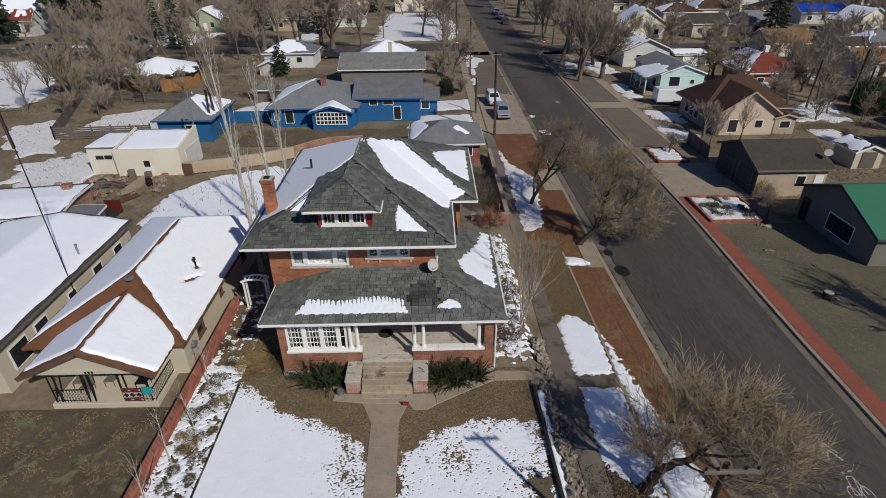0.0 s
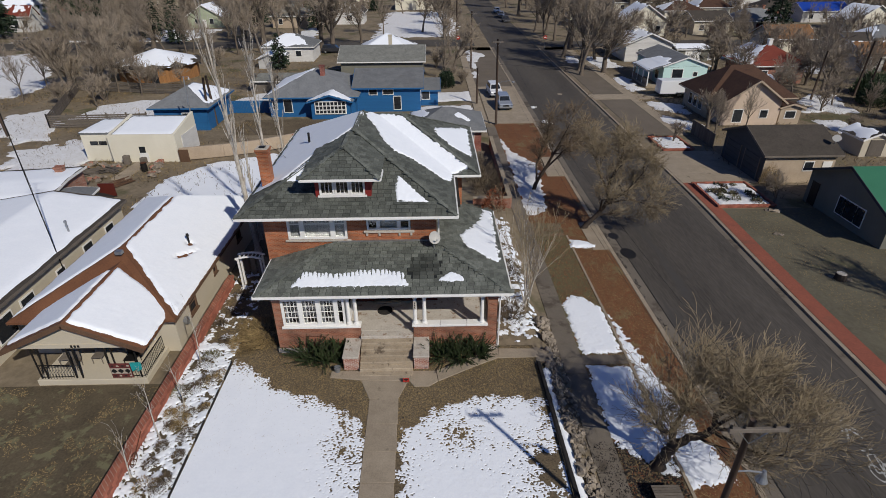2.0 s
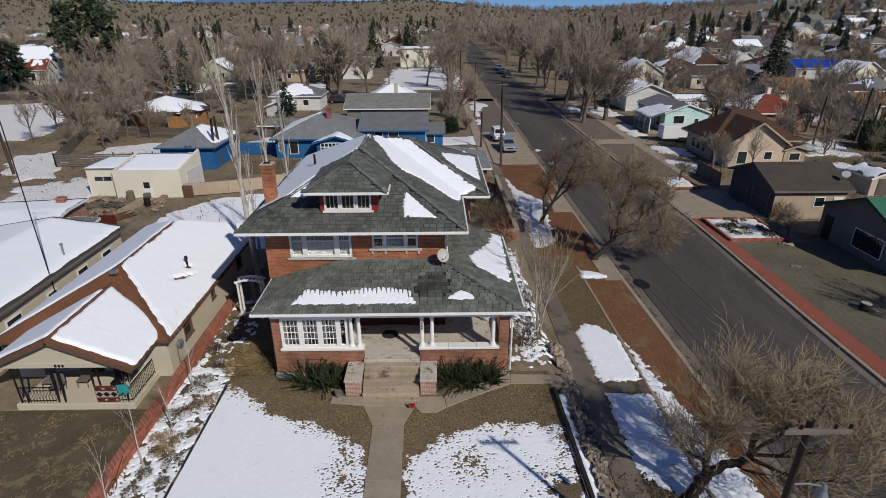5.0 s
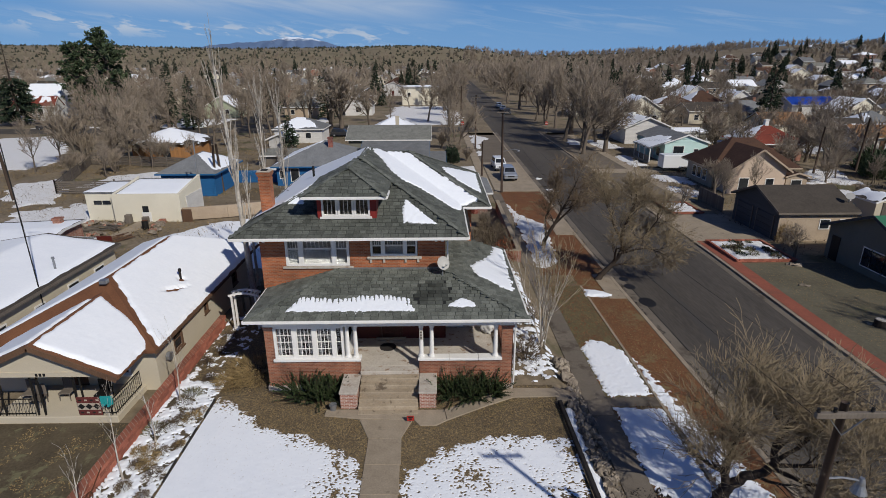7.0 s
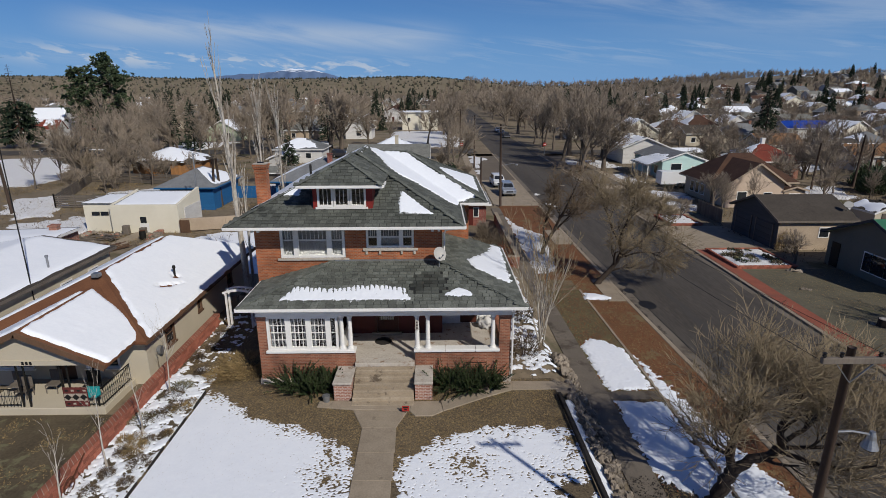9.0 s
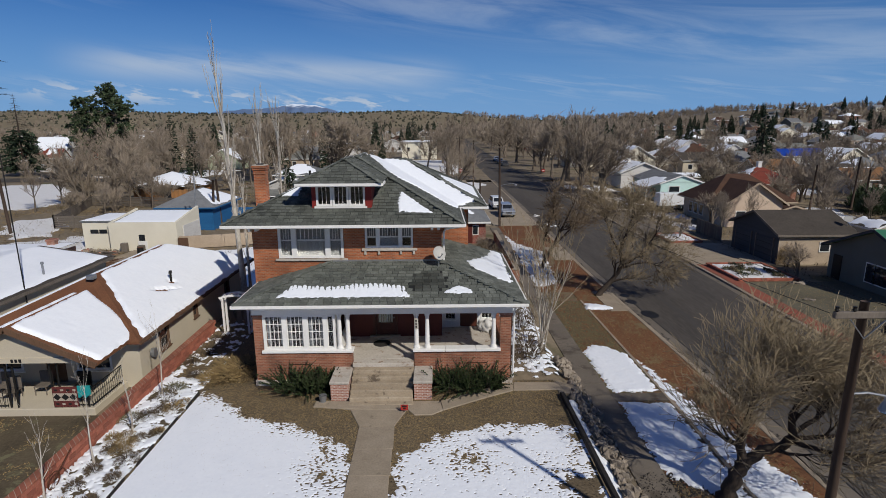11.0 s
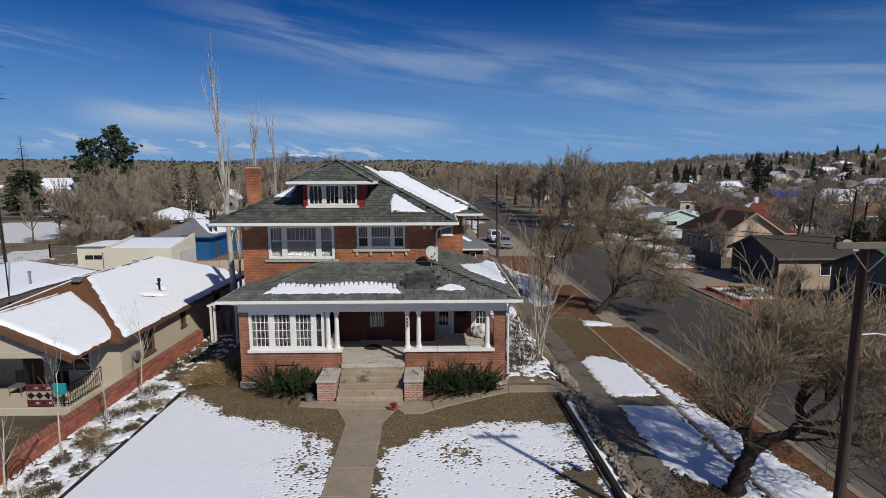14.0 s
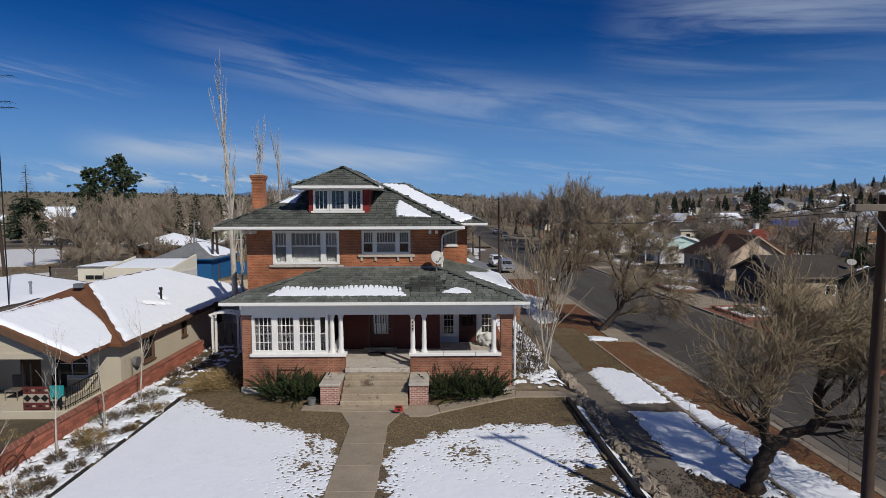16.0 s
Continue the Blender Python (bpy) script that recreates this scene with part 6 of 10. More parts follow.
# white garage with stepped parapets
garage = thing("white_garage", (-31.0, 37.0, -1.1), "pale yellow stucco garage with a snowy flat roof and parapets", "garage")
part("wall", Geo().box(-36.2, -33.2, 33.8, 38.8, -1.3, 1.75), M["stucco_yellow"], garage)
part("wall", Geo().box(-33.2, -26.3, 33.2, 33.45, -1.3, 1.8), M["stucco_yellow"], garage)
g = Geo().add([(-26.55, 33.45, -1.3), (-26.3, 33.45, -1.3), (-26.3, 38.8, -1.3), (-26.55, 38.8, -1.3), (-26.55, 33.45, 1.8), (-26.3, 33.45, 1.8), (-26.3, 38.8, 2.7), (-26.55, 38.8, 2.7)], [(0, 3, 2, 1), (4, 5, 6, 7), (0, 1, 5, 4), (1, 2, 6, 5), (2, 3, 7, 6), (3, 0, 4, 7)])
part("wall", g, M["stucco_yellow"], garage)
g = Geo().add([(-33.2, 33.45, -1.3), (-33.0, 33.45, -1.3), (-33.0, 38.8, -1.3), (-33.2, 38.8, -1.3), (-33.2, 33.45, 1.8), (-33.0, 33.45, 1.8), (-33.0, 38.8, 2.5), (-33.2, 38.8, 2.5)], [(0, 3, 2, 1), (4, 5, 6, 7), (0, 1, 5, 4), (1, 2, 6, 5), (2, 3, 7, 6), (3, 0, 4, 7)])
part("wall", g, M["stucco_yellow"], garage)
part("roof", Geo().slab([(-33.0, 33.45, 1.7), (-26.55, 33.45, 1.7), (-26.55, 38.8, 2.3), (-33.0, 38.8, 2.3)], 0.15).slab([(-36.3, 33.7, 1.92), (-33.2, 33.7, 1.92), (-33.2, 38.8, 1.98), (-36.3, 38.8, 1.98)], 0.14), M["roof_grey"], garage)
part("wall", Geo().box(-33.0, -26.55, 38.6, 38.8, -1.3, 2.25), M["stucco_yellow"], garage)
part("window", Geo().box(-35.4, -34.6, 33.74, 33.79, 0.6, 1.0).box(-34.5, -33.7, 33.74, 33.79, 0.6, 1.0), M["pane"], garage)
part("window", Geo().box(-30.2, -29.6, 33.14, 33.19, -0.1, 0.55), M["pane"], garage)
part("garage_door", Geo().box(-26.29, -26.22, 34.6, 38.6, -1.1, 1.2), M["siding_white"], garage, "white roller door")
part("door", Geo().box(-30.3, -29.4, 33.12, 33.18, -1.1, -0.1), M["white_paint"], garage)
snow("roof_snow", "snow on the flat garage roof", (-33.0, -26.5, 33.4, 38.8), 0.3, lambda x, y: 1.7 + 0.6 * (y - 33.45) / 5.35, lambda x, y: min(x + 32.9, -26.6 - x, y - 33.6, 38.5 - y), thick=0.08, edge=0.1)
snow("roof_snow", "snow on the flat garage roof", (-36.3, -33.2, 33.7, 38.8), 0.3, lambda x, y: 1.95, lambda x, y: min(x + 36.2, -33.3 - x, y - 33.8, 38.6 - y), thick=0.06, edge=0.1)
for i in range(3):
    sp = thing("stone_pile", (-31.5 + i * 1.7, 32.6, -1.0), "pile of weathered blocks against the garage wall", "blocks", group="leaning blocks")
    part("block", Geo().box(-31.8 + i * 1.7, -31.2 + i * 1.7, 32.4, 32.9, -1.2, -0.2 - 0.25 * i), M["wood_grey"] if i < 2 else M["brick_old"], sp, bevel=0.04)
yard_path = tagged(new("yard_path"), "cracked concrete path from the garage door across the yard", "path", "", "structure")
for i in range(4):
    y0, y1 = 28.2 + i * 1.2, 28.2 + (i + 1) * 1.2 - 0.03
    part("slab", Geo().slab([(-31.0 + 0.06 * i, y0, H(-30, y0) + 0.06), (-29.5 + 0.06 * i, y0, H(-30, y0) + 0.05), (-29.45 + 0.06 * i, y1, H(-30, y1) + 0.05), (-30.95 + 0.06 * i, y1, H(-30, y1) + 0.07)], 0.12), M["concrete"], yard_path)
j_rng = random.Random(77)
for k, (x, y, n, r) in enumerate(((-32.6, 31.6, 14, 0.9), (-34.8, 31.9, 16, 1.1), (-28.0, 31.7, 12, 0.8), (-32.3, 28.6, 12, 1.0), (-27.2, 29.2, 9, 0.8), (-37.6, 30.0, 16, 1.3))):
    heap = thing("rubble_heap", (x, y, H(x, y)), "heap of grey rubble and broken blocks in the back yard", "rubble")
    for i in range(n):
        a, rr = j_rng.uniform(0, 6.28), r * math.sqrt(j_rng.random())
        part("chunk", Geo().ball((math.cos(a) * rr, math.sin(a) * rr, 0.08 + 0.3 * (1 - rr / r) * j_rng.random()), j_rng.uniform(0.14, 0.32), 0.7, 0.9, seed=k * 31 + i, n=7, m=4), M["rock" if i % 4 else "brick_old"], heap, local=True)
for k, (x, y, rz, mt) in enumerate(((-33.6, 29.9, 20, "wood_grey"), (-31.9, 30.4, -35, "wood_grey"), (-29.4, 26.6, 60, "wood_brown"))):
    pile = thing("board_pile", (x, y, H(x, y)), "loose pile of weathered boards in the back yard", "boards", rz)
    for i in range(8):
        o, t = j_rng.uniform(-0.5, 0.5), j_rng.uniform(-0.25, 0.25)
        part("board", Geo().beam((-1.0 + o, t + i * 0.07 - 0.3, 0.05 + 0.05 * i), (1.0 + o, -t + i * 0.07 - 0.3, 0.08 + 0.06 * i), 0.16, 0.035), M[mt], pile, local=True)
barrel = thing("oil_drum", (-28.7, 30.4, H(-28.7, 30.4)), "rusty black drum in the back yard", "drum")
part("drum_body", Geo().tube([(0, 0, 0), (0, 0, 0.3), (0, 0, 0.32), (0, 0, 0.6), (0, 0, 0.62), (0, 0, 0.88)], [0.29, 0.29, 0.3, 0.3, 0.29, 0.29], 16), M["iron"], barrel, local=True)
part("drum_lid", Geo().tube([(0, 0, 0.88), (0, 0, 0.9)], [0.27, 0.27], 16), M["rust"], barrel, local=True)
tarp = thing("tarpaulin", (-30.6, 22.6, H(-30.6, 22.6)), "black tarpaulin heaped over scrap behind the shed", "tarpaulin")
tg = Geo()
for j2 in range(11):
    for i2 in range(15):
        u, v = i2 / 14, j2 / 10
        tg.v.append((-2.4 + 4.8 * u, -1.3 + 2.6 * v, 0.02 + 1.0 * math.sin(math.pi * u) ** 0.6 * math.sin(math.pi * v) ** 0.6 * (0.65 + 0.6 * noise.noise(Vector((u * 5, v * 4, 3))))))
tg.f = [(j2 * 15 + i2, j2 * 15 + i2 + 1, (j2 + 1) * 15 + i2 + 1, (j2 + 1) * 15 + i2) for j2 in range(10) for i2 in range(14)]
part("cover", tg, M["rail_dark"], tarp, local=True)
part("red_panel", Geo().box(1.2, 2.6, 0.9, 1.0, 0.1, 1.25), M["maroon"], tarp, "faded red panel", local=True)
for i in range(7):
    x0 = j_rng.uniform(-1.8, 1.8)
    part("scrap_bar", Geo().tube([(x0, -1.2, 0.1), (x0 + j_rng.uniform(-0.6, 0.6), -0.2, j_rng.uniform(0.7, 1.3))], [0.025, 0.02], 5), M["metal" if i % 2 else "rust"], tarp, local=True)
# yard wall curving behind the garage
yard_wall = tagged(new("wall_yard"), "low pale garden wall with red brick at its end", "wall", "", "structure")
pts = [(-26.2, 33.3), (-22.0, 34.4), (-18.5, 35.8), (-15.5, 37.8), (-13.2, 40.2), (-11.0, 41.2), (-8.0, 41.4)]
for i, (a, b) in enumerate(zip(pts, pts[1:])):
    part("wall_panel", Geo().beam((a[0], a[1], -0.35), (b[0], b[1], -0.35), 0.3, 1.3), M["stucco_tan" if i < 3 else "brick_old"], yard_wall, bevel=0.02)
part("gate", Geo().box(-26.2, -25.2, 33.0, 33.1, -1.1, 0.2), M["wood_brown"], yard_wall)

# blue outbuilding and blue house
house("blue_shed", -30.2, 48.6, 6.4, 8.6, 3.1, "deep blue shed with a grey hipped roof", "hip", "y", 0.5, "siding_blue", "roof_grey", z0=-1.1, over=0.5, snow_on="r", snow_edge=0.3, windows=[("f", 0.6, 1.2, 0.8, 0.9)], trim="siding_blue", seed=4)
part_fence = thing("blue_fence", (-24.0, 52.0, -1.1), "blue boarded fence beside a shed", "fence")
for i in range(28):
    part("board", Geo().box(-27.0 + i * 0.2, -26.82 + i * 0.2, 52, 52.05, -1.1, 0.55), M["siding_blue"], part_fence)
house("blue_house", -15.4, 55.4, 11.2, 11.0, 2.9, "deep blue boarded house with grey shingled roofs", "hip", "x", 0.42, "siding_blue", "roof_grey", z0=-1.1, over=0.6, snow_on="l", snow_edge=0.4, windows=[("f", -4.9, 1.0, 0.5, 1.0), ("f", -3.2, 0.6, 1.0, 1.6)], chimney=(1.0, -1.5, 1.2, "brick_red"), trim="siding_blue", seed=5)
house("blue_house_bay", -12.8, 49.9, 5.0, 3.0, 2.5, "blue bay of a house with a wide white paned window", "gable", "y", 0.3, "siding_blue", "roof_grey", z0=-1.1, over=0.5, snow_on="lr", snow_edge=0.9, windows=[("f", 0, 0.75, 3.9, 1.5)], trim="siding_blue", seed=6)
bay_bars = thing("bay_window_bars", (-12.8, 48.3, -0.3), "white glazing bars of the wide bay window", "window")
for i in range(9):
    part("bar", Geo().box(-14.75 + i * 0.485 - 0.05, -14.75 + i * 0.485 + 0.05, 48.28, 48.36, -0.4, 1.2), M["white_paint"], bay_bars)
for z in (-0.38, 0.1, 0.62, 1.15):
    part("bar", Geo().box(-14.8, -10.8, 48.27, 48.35, z, z + 0.1), M["white_paint"], bay_bars)
house("blue_house_wing", -5.6, 56.8, 8.6, 9.6, 3.4, "two-level blue wing with a grey shingled roof", "gable", "x", 0.3, "siding_blue", "roof_grey", z0=-1.1, over=0.5, windows=[("f", -2.0, 2.3, 1.0, 0.7), ("f", 1.2, 0.3, 0.9, 1.7), ("f", 0.0, 2.3, 1.3, 0.6), ("r", -3, 1.2, 0.9, 1.0)], trim="siding_blue", seed=7)
house("blue_house_porch", -0.6, 58.0, 3.4, 6.0, 2.3, "blue side porch of a house", "gable", "x", 0.3, "siding_blue", "roof_grey", z0=-1.1, over=0.4, windows=[("f", 0, 0.9, 1.0, 1.0)], trim="siding_blue", seed=8)
house("grey_roofed_house", -8.0, 76.5, 13.6, 9.0, 3.2, "house with a mottled grey roof and a pale chimney", "gable", "x", 0.38, "stucco_grey", "roof_moss", z0=-1.1, over=0.5, chimney=(1.2, 1.0, 1.8, "stucco_cream"), seed=9)
house("white_roofed_house", -8.0, 86.5, 10.0, 10.0, 3.0, "house with snow on a hipped roof", "hip", "x", 0.5, "siding_white", "roof_grey", z0=-1.1, over=0.5, snow_on="lrf", snow_edge=1.6, seed=10)
house("low_grey_shed", -22.5, 66.0, 9.0, 4.0, 1.9, "long low shed with a mottled grey roof", "gable", "x", 0.3, "wood_grey", "roof_moss", z0=-1.1, seed=11)
house("pale_house", -27.5, 93.0, 9.5, 7.5, 3.0, "pale house with a snowy roof", "hip", "x", 0.45, "siding_white", "roof_grey", z0=-1.1, snow_on="fl", snow_edge=0.9, windows=[("f", -2, 1, 1, 1), ("f", 2, 1, 1, 1)], seed=12)
house("white_shed", -29.5, 85.5, 4.0, 6.0, 1.9, "small white shed with a snowy roof", "gable", "y", 0.4, "siding_white", "roof_grey", z0=-1.1, snow_on="lr", snow_edge=0.4, seed=13)
# round orange-boarded lodge
lodge = thing("round_lodge", (-47.0, 77.0, -1.1), "many-sided orange-boarded lodge with a snowy roof", "house")
g, g2 = Geo(), Geo()
nn = 10
ring = [(-47.0 + 6.4 * math.cos(2 * math.pi * k / nn), 77.0 + 6.4 * math.sin(2 * math.pi * k / nn)) for k in range(nn)]
for k in range(nn):
    a, b = ring[k], ring[(k + 1) % nn]
    part("wall", Geo().beam((a[0], a[1], 0.1), (b[0], b[1], 0.1), 0.2, 2.6), M["wood_orange"], lodge)
    ea = [(-47.0 + 7.1 * math.cos(2 * math.pi * (k + j) / nn), 77.0 + 7.1 * math.sin(2 * math.pi * (k + j) / nn), 1.4) for j in (0, 1)]
    part("roof", Geo().slab([ea[0], ea[1], (-47, 77, 3.4)], 0.15), M["roof_dust"], lodge)
part("door", Geo().box(-45.6, -44.6, 70.6, 70.75, -1.1, 0.9), M["pane"], lodge)
snow("roof_snow", "snow on the lodge roof", (-54.2, -39.8, 69.8, 84.2), 0.4, lambda x, y: 1.4 + 2.0 * max(0.0, 1 - math.hypot(x + 47, y - 77) / 6.75), lambda x, y: 6.4 - math.hypot(x + 47, y - 77), thick=0.1, edge=0.9, freq=0.5, soft=0.4)

# red brick garage at the corner
house("brick_garage", 1.85, 38.6, 7.4, 6.6, 2.65, "small red brick garage with a grey hipped roof", "hip", "x", 0.42, "brick_red", "roof_grey", z0=-1.1, over=0.5, windows=[("f", -0.6, 1.2, 0.8, 0.7), ("f", 2.6, 1.0, 0.5, 0.9)], doors=[("f", 1.9, 0.8, 2.0, "maroon")], snow_on="", seed=14)
snow("roof_snow", "snow on the garage roof", (-2.3, 0.2, 35.0, 42.4), 0.2, lambda x, y: 1.34 + 0.42 * min(x + 2.35, y - 34.8, 42.4 - y), poly_sd([(-2.1, 35.4), (-1.2, 36.5), (0.0, 38.4), (-1.0, 41.5), (-2.2, 42)]), thick=0.07, edge=0.25)
snow("roof_snow", "snow on the garage roof", (2.0, 6.0, 35.0, 42.4), 0.2, lambda x, y: 1.34 + 0.42 * min(6.05 - x, y - 34.8, 42.4 - y), poly_sd([(2.6, 37.2), (4.2, 36.2), (4.6, 36.5), (3.2, 37.8)]), thick=0.06, edge=0.15)
corner_wall = tagged(new("wall_corner"), "red brick garden wall beside the pavement", "wall", "", "structure")
for a, b in (((3.6, 20.2), (6.75, 20.2)), ((6.75, 20.2), (6.75, 26)), ((6.75, 26.02), (6.75, 31.5)), ((6.75, 31.52), (6.75, 37.0))):
    za = street_z((a[1] + b[1]) / 2)
    part("wall_panel", Geo().beam((a[0], a[1], za + 0.45), (b[0], b[1], za + 0.45), 0.3, 1.1), M["brick_old"], corner_wall, bevel=0.02)
    part("coping", Geo().beam((a[0], a[1], za + 1.04), (b[0], b[1], za + 1.04), 0.4, 0.08), M["concrete"], corner_wall, bevel=0.015)

# ---- across the street ----
house("mint_house", 39.5, 70.1, 6.8, 12.0, 3.4, "mint green house with a grey gabled roof patched with snow", "gable", "y", 0.35, "siding_teal", "roof_grey", z0=-1.1, over=0.3, windows=[("f", -1.2, 1.35, 1.6, 1.4), ("f", 1.6, 1.7, 0.6, 0.6), ("l", -3.6, 1.0, 1.2, 1.2)], doors=[("l", -1.4, 0.9, 2.05, "white_paint")], seed=15)
mint_porch = thing("mint_porch", (34.8, 67.8, -1.1), "open side porch of a mint green house, snowy grey roof", "porch")
part("porch_roof", Geo().add([(33.55, 64.0, 1.41), (35.78, 64.0, 2.19), (35.78, 71.4, 2.19), (33.55, 71.4, 1.41), (33.55, 64.0, 1.29), (35.78, 64.0, 2.07), (35.78, 71.4, 2.07), (33.55, 71.4, 1.29)], [(0, 1, 2, 3), (7, 6, 5, 4), (4, 5, 1, 0), (6, 7, 3, 2), (7, 4, 0, 3), (5, 6, 2, 1)]), M["roof_grey"], mint_porch)
part("porch_floor", Geo().box(33.8, 36.05, 64.2, 71.2, -1.2, -0.8), M["concrete"], mint_porch, bevel=0.02)
for y in (64.35, 66.6, 68.9, 71.1):
    part("post", Geo().box(33.85, 33.99, y - 0.07, y + 0.07, -0.8, 1.36), M["white_paint"], mint_porch, bevel=0.01)
for y in (64.35, 66.6, 68.9):
    part("low_wall", Geo().box(33.88, 33.96, y + 0.07, y + 2.2, -0.8, 0.05), M["wood_grey"], mint_porch)
snow("roof_snow", "snow on the lower part of the grey roof", (33.5, 39.4, 64.0, 76.2), 0.16, lambda x, y: 3.49 - 0.35 * (39.5 - x) + (0.0 if x > 35.8 else -0.03), lambda x, y: min(x - 33.7, y - 64.25, 71.2 - y if x < 35.9 else 99, 38.3 - x - 0.42 * (y - 64) + 2.0 * noise.noise(Vector((x * 0.5, y * 0.35, 5)))), thick=0.1, edge=0.3, freq=1.0)
house("white_bungalow", 41.6, 91.0, 8.8, 10.0, 3.3, "white bungalow with patches of snow on a grey roof", "gable", "y", 0.41, "siding_white", "roof_grey", z0=-1.1, over=0.5, snow_on="l", snow_edge=1.5, windows=[("f", -1.5, 1, 1, 1.2), ("f", 2, 1, 1, 1.2)], chimney=(-1.0, 1.0, 0.8, "white_paint"), seed=17)
house("tan_house", 39.4, 47.6, 7.0, 7.6, 3.1, "tan stucco house with a brown shingled roof", "gable", "y", 0.68, "stucco_pale", "roof_dkbrown", z0=-1.1, over=0.5, windows=[("f", 1.6, 0.9, 0.9, 0.9), ("f", -1.6, 0.4, 1.1, 1.5)], seed=18, trim="stucco_tan")
house("tan_house_wing", 40.6, 50.6, 10.2, 7.4, 3.2, "rear of a tan house with a broad brown hipped roof", "hip", "x", 0.74, "stucco_tan", "roof_dkbrown", z0=-1.1, over=0.7, windows=[("l", -1.5, 0.7, 0.9, 1.3), ("l", 1.5, 0.7, 0.9, 1.3), ("l", 0.0, 0.7, 0.9, 1.3)], seed=19, trim="stucco_tan")
house("tan_house_porch", 44.4, 45.6, 2.6, 3.4, 2.2, "tan side porch of a house", "gable", "y", 0.3, "stucco_tan", "roof_dkbrown", z0=-1.1, over=0.3, windows=[("f", 0.0, 0.8, 1.2, 0.8)], seed=20, trim="stucco_tan")
garage_2 = house("double_garage", 34.2, 29.0, 6.6, 7.5, 2.95, "double garage with tan front, dark boarded gable and brown-grey roof", "gable", "x", 0.39, "stucco_tan", "roof_dust", z0=-1.1, over=0.4, windows=[("f", 0.9, 1.2, 0.8, 0.8)], doors=[("f", 2.6, 0.85, 2.05, "white_paint")], trim="wood_grey", seed=21)
part("gable_boarding", Geo().add([(-3.34, -3.78, -0.3), (-3.34, 3.78, -0.3), (-3.34, 3.78, 2.85), (-3.34, 0, 4.3), (-3.34, -3.78, 2.85), (-3.3, -3.78, -0.3), (-3.3, 3.78, -0.3), (-3.3, 3.78, 2.85), (-3.3, 0, 4.3), (-3.3, -3.78, 2.85)], [(0, 1, 2, 3, 4), (9, 8, 7, 6, 5), (0, 5, 6, 1), (1, 6, 7, 2), (2, 7, 8, 3), (3, 8, 9, 4), (4, 9, 5, 0)]), M["wall_slate"], garage_2, "dark slate boarding", local=True)
for u in (-1.75, 1.75):
    gd = part("garage_door", Geo().box(-3.41, -3.35, u - 1.3, u + 1.3, 0.05, 2.2), M["wall_slate"], garage_2, "dark panelled garage door", local=True)
    for k in range(1, 4):
        part("door_rail", Geo().box(-3.425, -3.411, u - 1.28, u + 1.28, 0.05 + k * 0.54, 0.09 + k * 0.54), M["sign_black"], gd, local=True)
    for e in (-1, 1):
        part("door_jamb", Geo().box(-3.43, -3.35, u + e * 1.36 - 0.06, u + e * 1.36 + 0.06, 0.0, 2.3), M["wood_grey"], garage_2, local=True)
house("green_roofed_house", 37.7, 16.6, 10.2, 9.2, 2.92, "grey house with a green metal roof", "gable", "x", 0.41, "stucco_grey", "roof_green", z0=-1.05, over=0.5, windows=[("l", -1.85, 0.75, 0.75, 1.35), ("l", -0.8, 0.75, 1.15, 1.35), ("l", 0.25, 0.75, 0.75, 1.35)], doors=[("l", 3.6, 0.9, 2.05, "iron")], trim="wall_slate", snow_on="", seed=22)
snow("roof_snow", "snow sliding off the green roof", (33.0, 43.0, 11.5, 16.6), 0.15, lambda x, y: -1.05 + 2.92 - 0.41 * 0.5 + 0.41 * (y - 11.5), poly_sd([(33.6, 11.8), (42.8, 11.8), (42.8, 15.9), (36.6, 15.0), (34.8, 13.8), (34.0, 12.6)]), thick=0.1, edge=0.2)
house("garden_shed", 46.5, 33.6, 3.0, 3.4, 2.0, "cream boarded garden shed with a snow-patched roof", "gable", "y", 0.4, "stucco_cream", "roof_dust", z0=-1.1, over=0.25, snow_on="l", snow_edge=0.7, doors=[("f", 0, 1.6, 1.8, "wood_grey")], seed=23)
house("red_roofed_house", 55.0, 70.0, 8.6, 8.0, 3.2, "house with a dark red hipped roof", "hip", "x", 0.55, "brick_old", "roof_red", z0=-1.1, over=0.6, snow_on="l", snow_edge=0.5, windows=[("f", -2, 1, 1, 1), ("f", 2, 1, 1, 1)], chimney=(0, 0, 0.8, "white_paint"), seed=24)
house("orange_roofed_house", 74.0, 98.0, 9.0, 8.0, 2.9, "pale house with an orange-brown roof", "gable", "x", 0.5, "stucco_yellow", "roof_orange", z0=-1.1, windows=[("f", -3, 1, 1.2, 1.1), ("f", 2, 1, 1.2, 1.1)], seed=25)
house("blue_roofed_house", 111.0, 145.0, 13.0, 8.0, 3.2, "pale house with a bright blue roof", "gable", "x", 0.45, "siding_white", "roof_blue", windows=[("f", -4, 1, 1.2, 1.1), ("f", 0, 1, 1.2, 1.1), ("f", 4, 1, 1.2, 1.1)], seed=26)
house("white_flat_building", -5.5, 188.0, 13.0, 10.0, 6.5, "plain white flat-roofed building", "gable", "x", 0.05, "stucco_yellow", "roof_grey", snow_on="fb", snow_edge=0.5, windows=[("f", -4, 3, 1, 1.4), ("f", 4, 3, 1, 1.4)], seed=27)
house("pale_green_house", -62.5, 146.0, 9.0, 9.0, 3.2, "pale green house with a snowy gabled roof", "gable", "y", 0.6, "siding_green", "roof_grey", snow_on="lr", snow_edge=0.5, windows=[("f", -2, 1, 1, 1.3), ("f", 2, 1, 1, 1.3)], doors=[("f", 0, 1, 2.1, "white_paint")], seed=28)
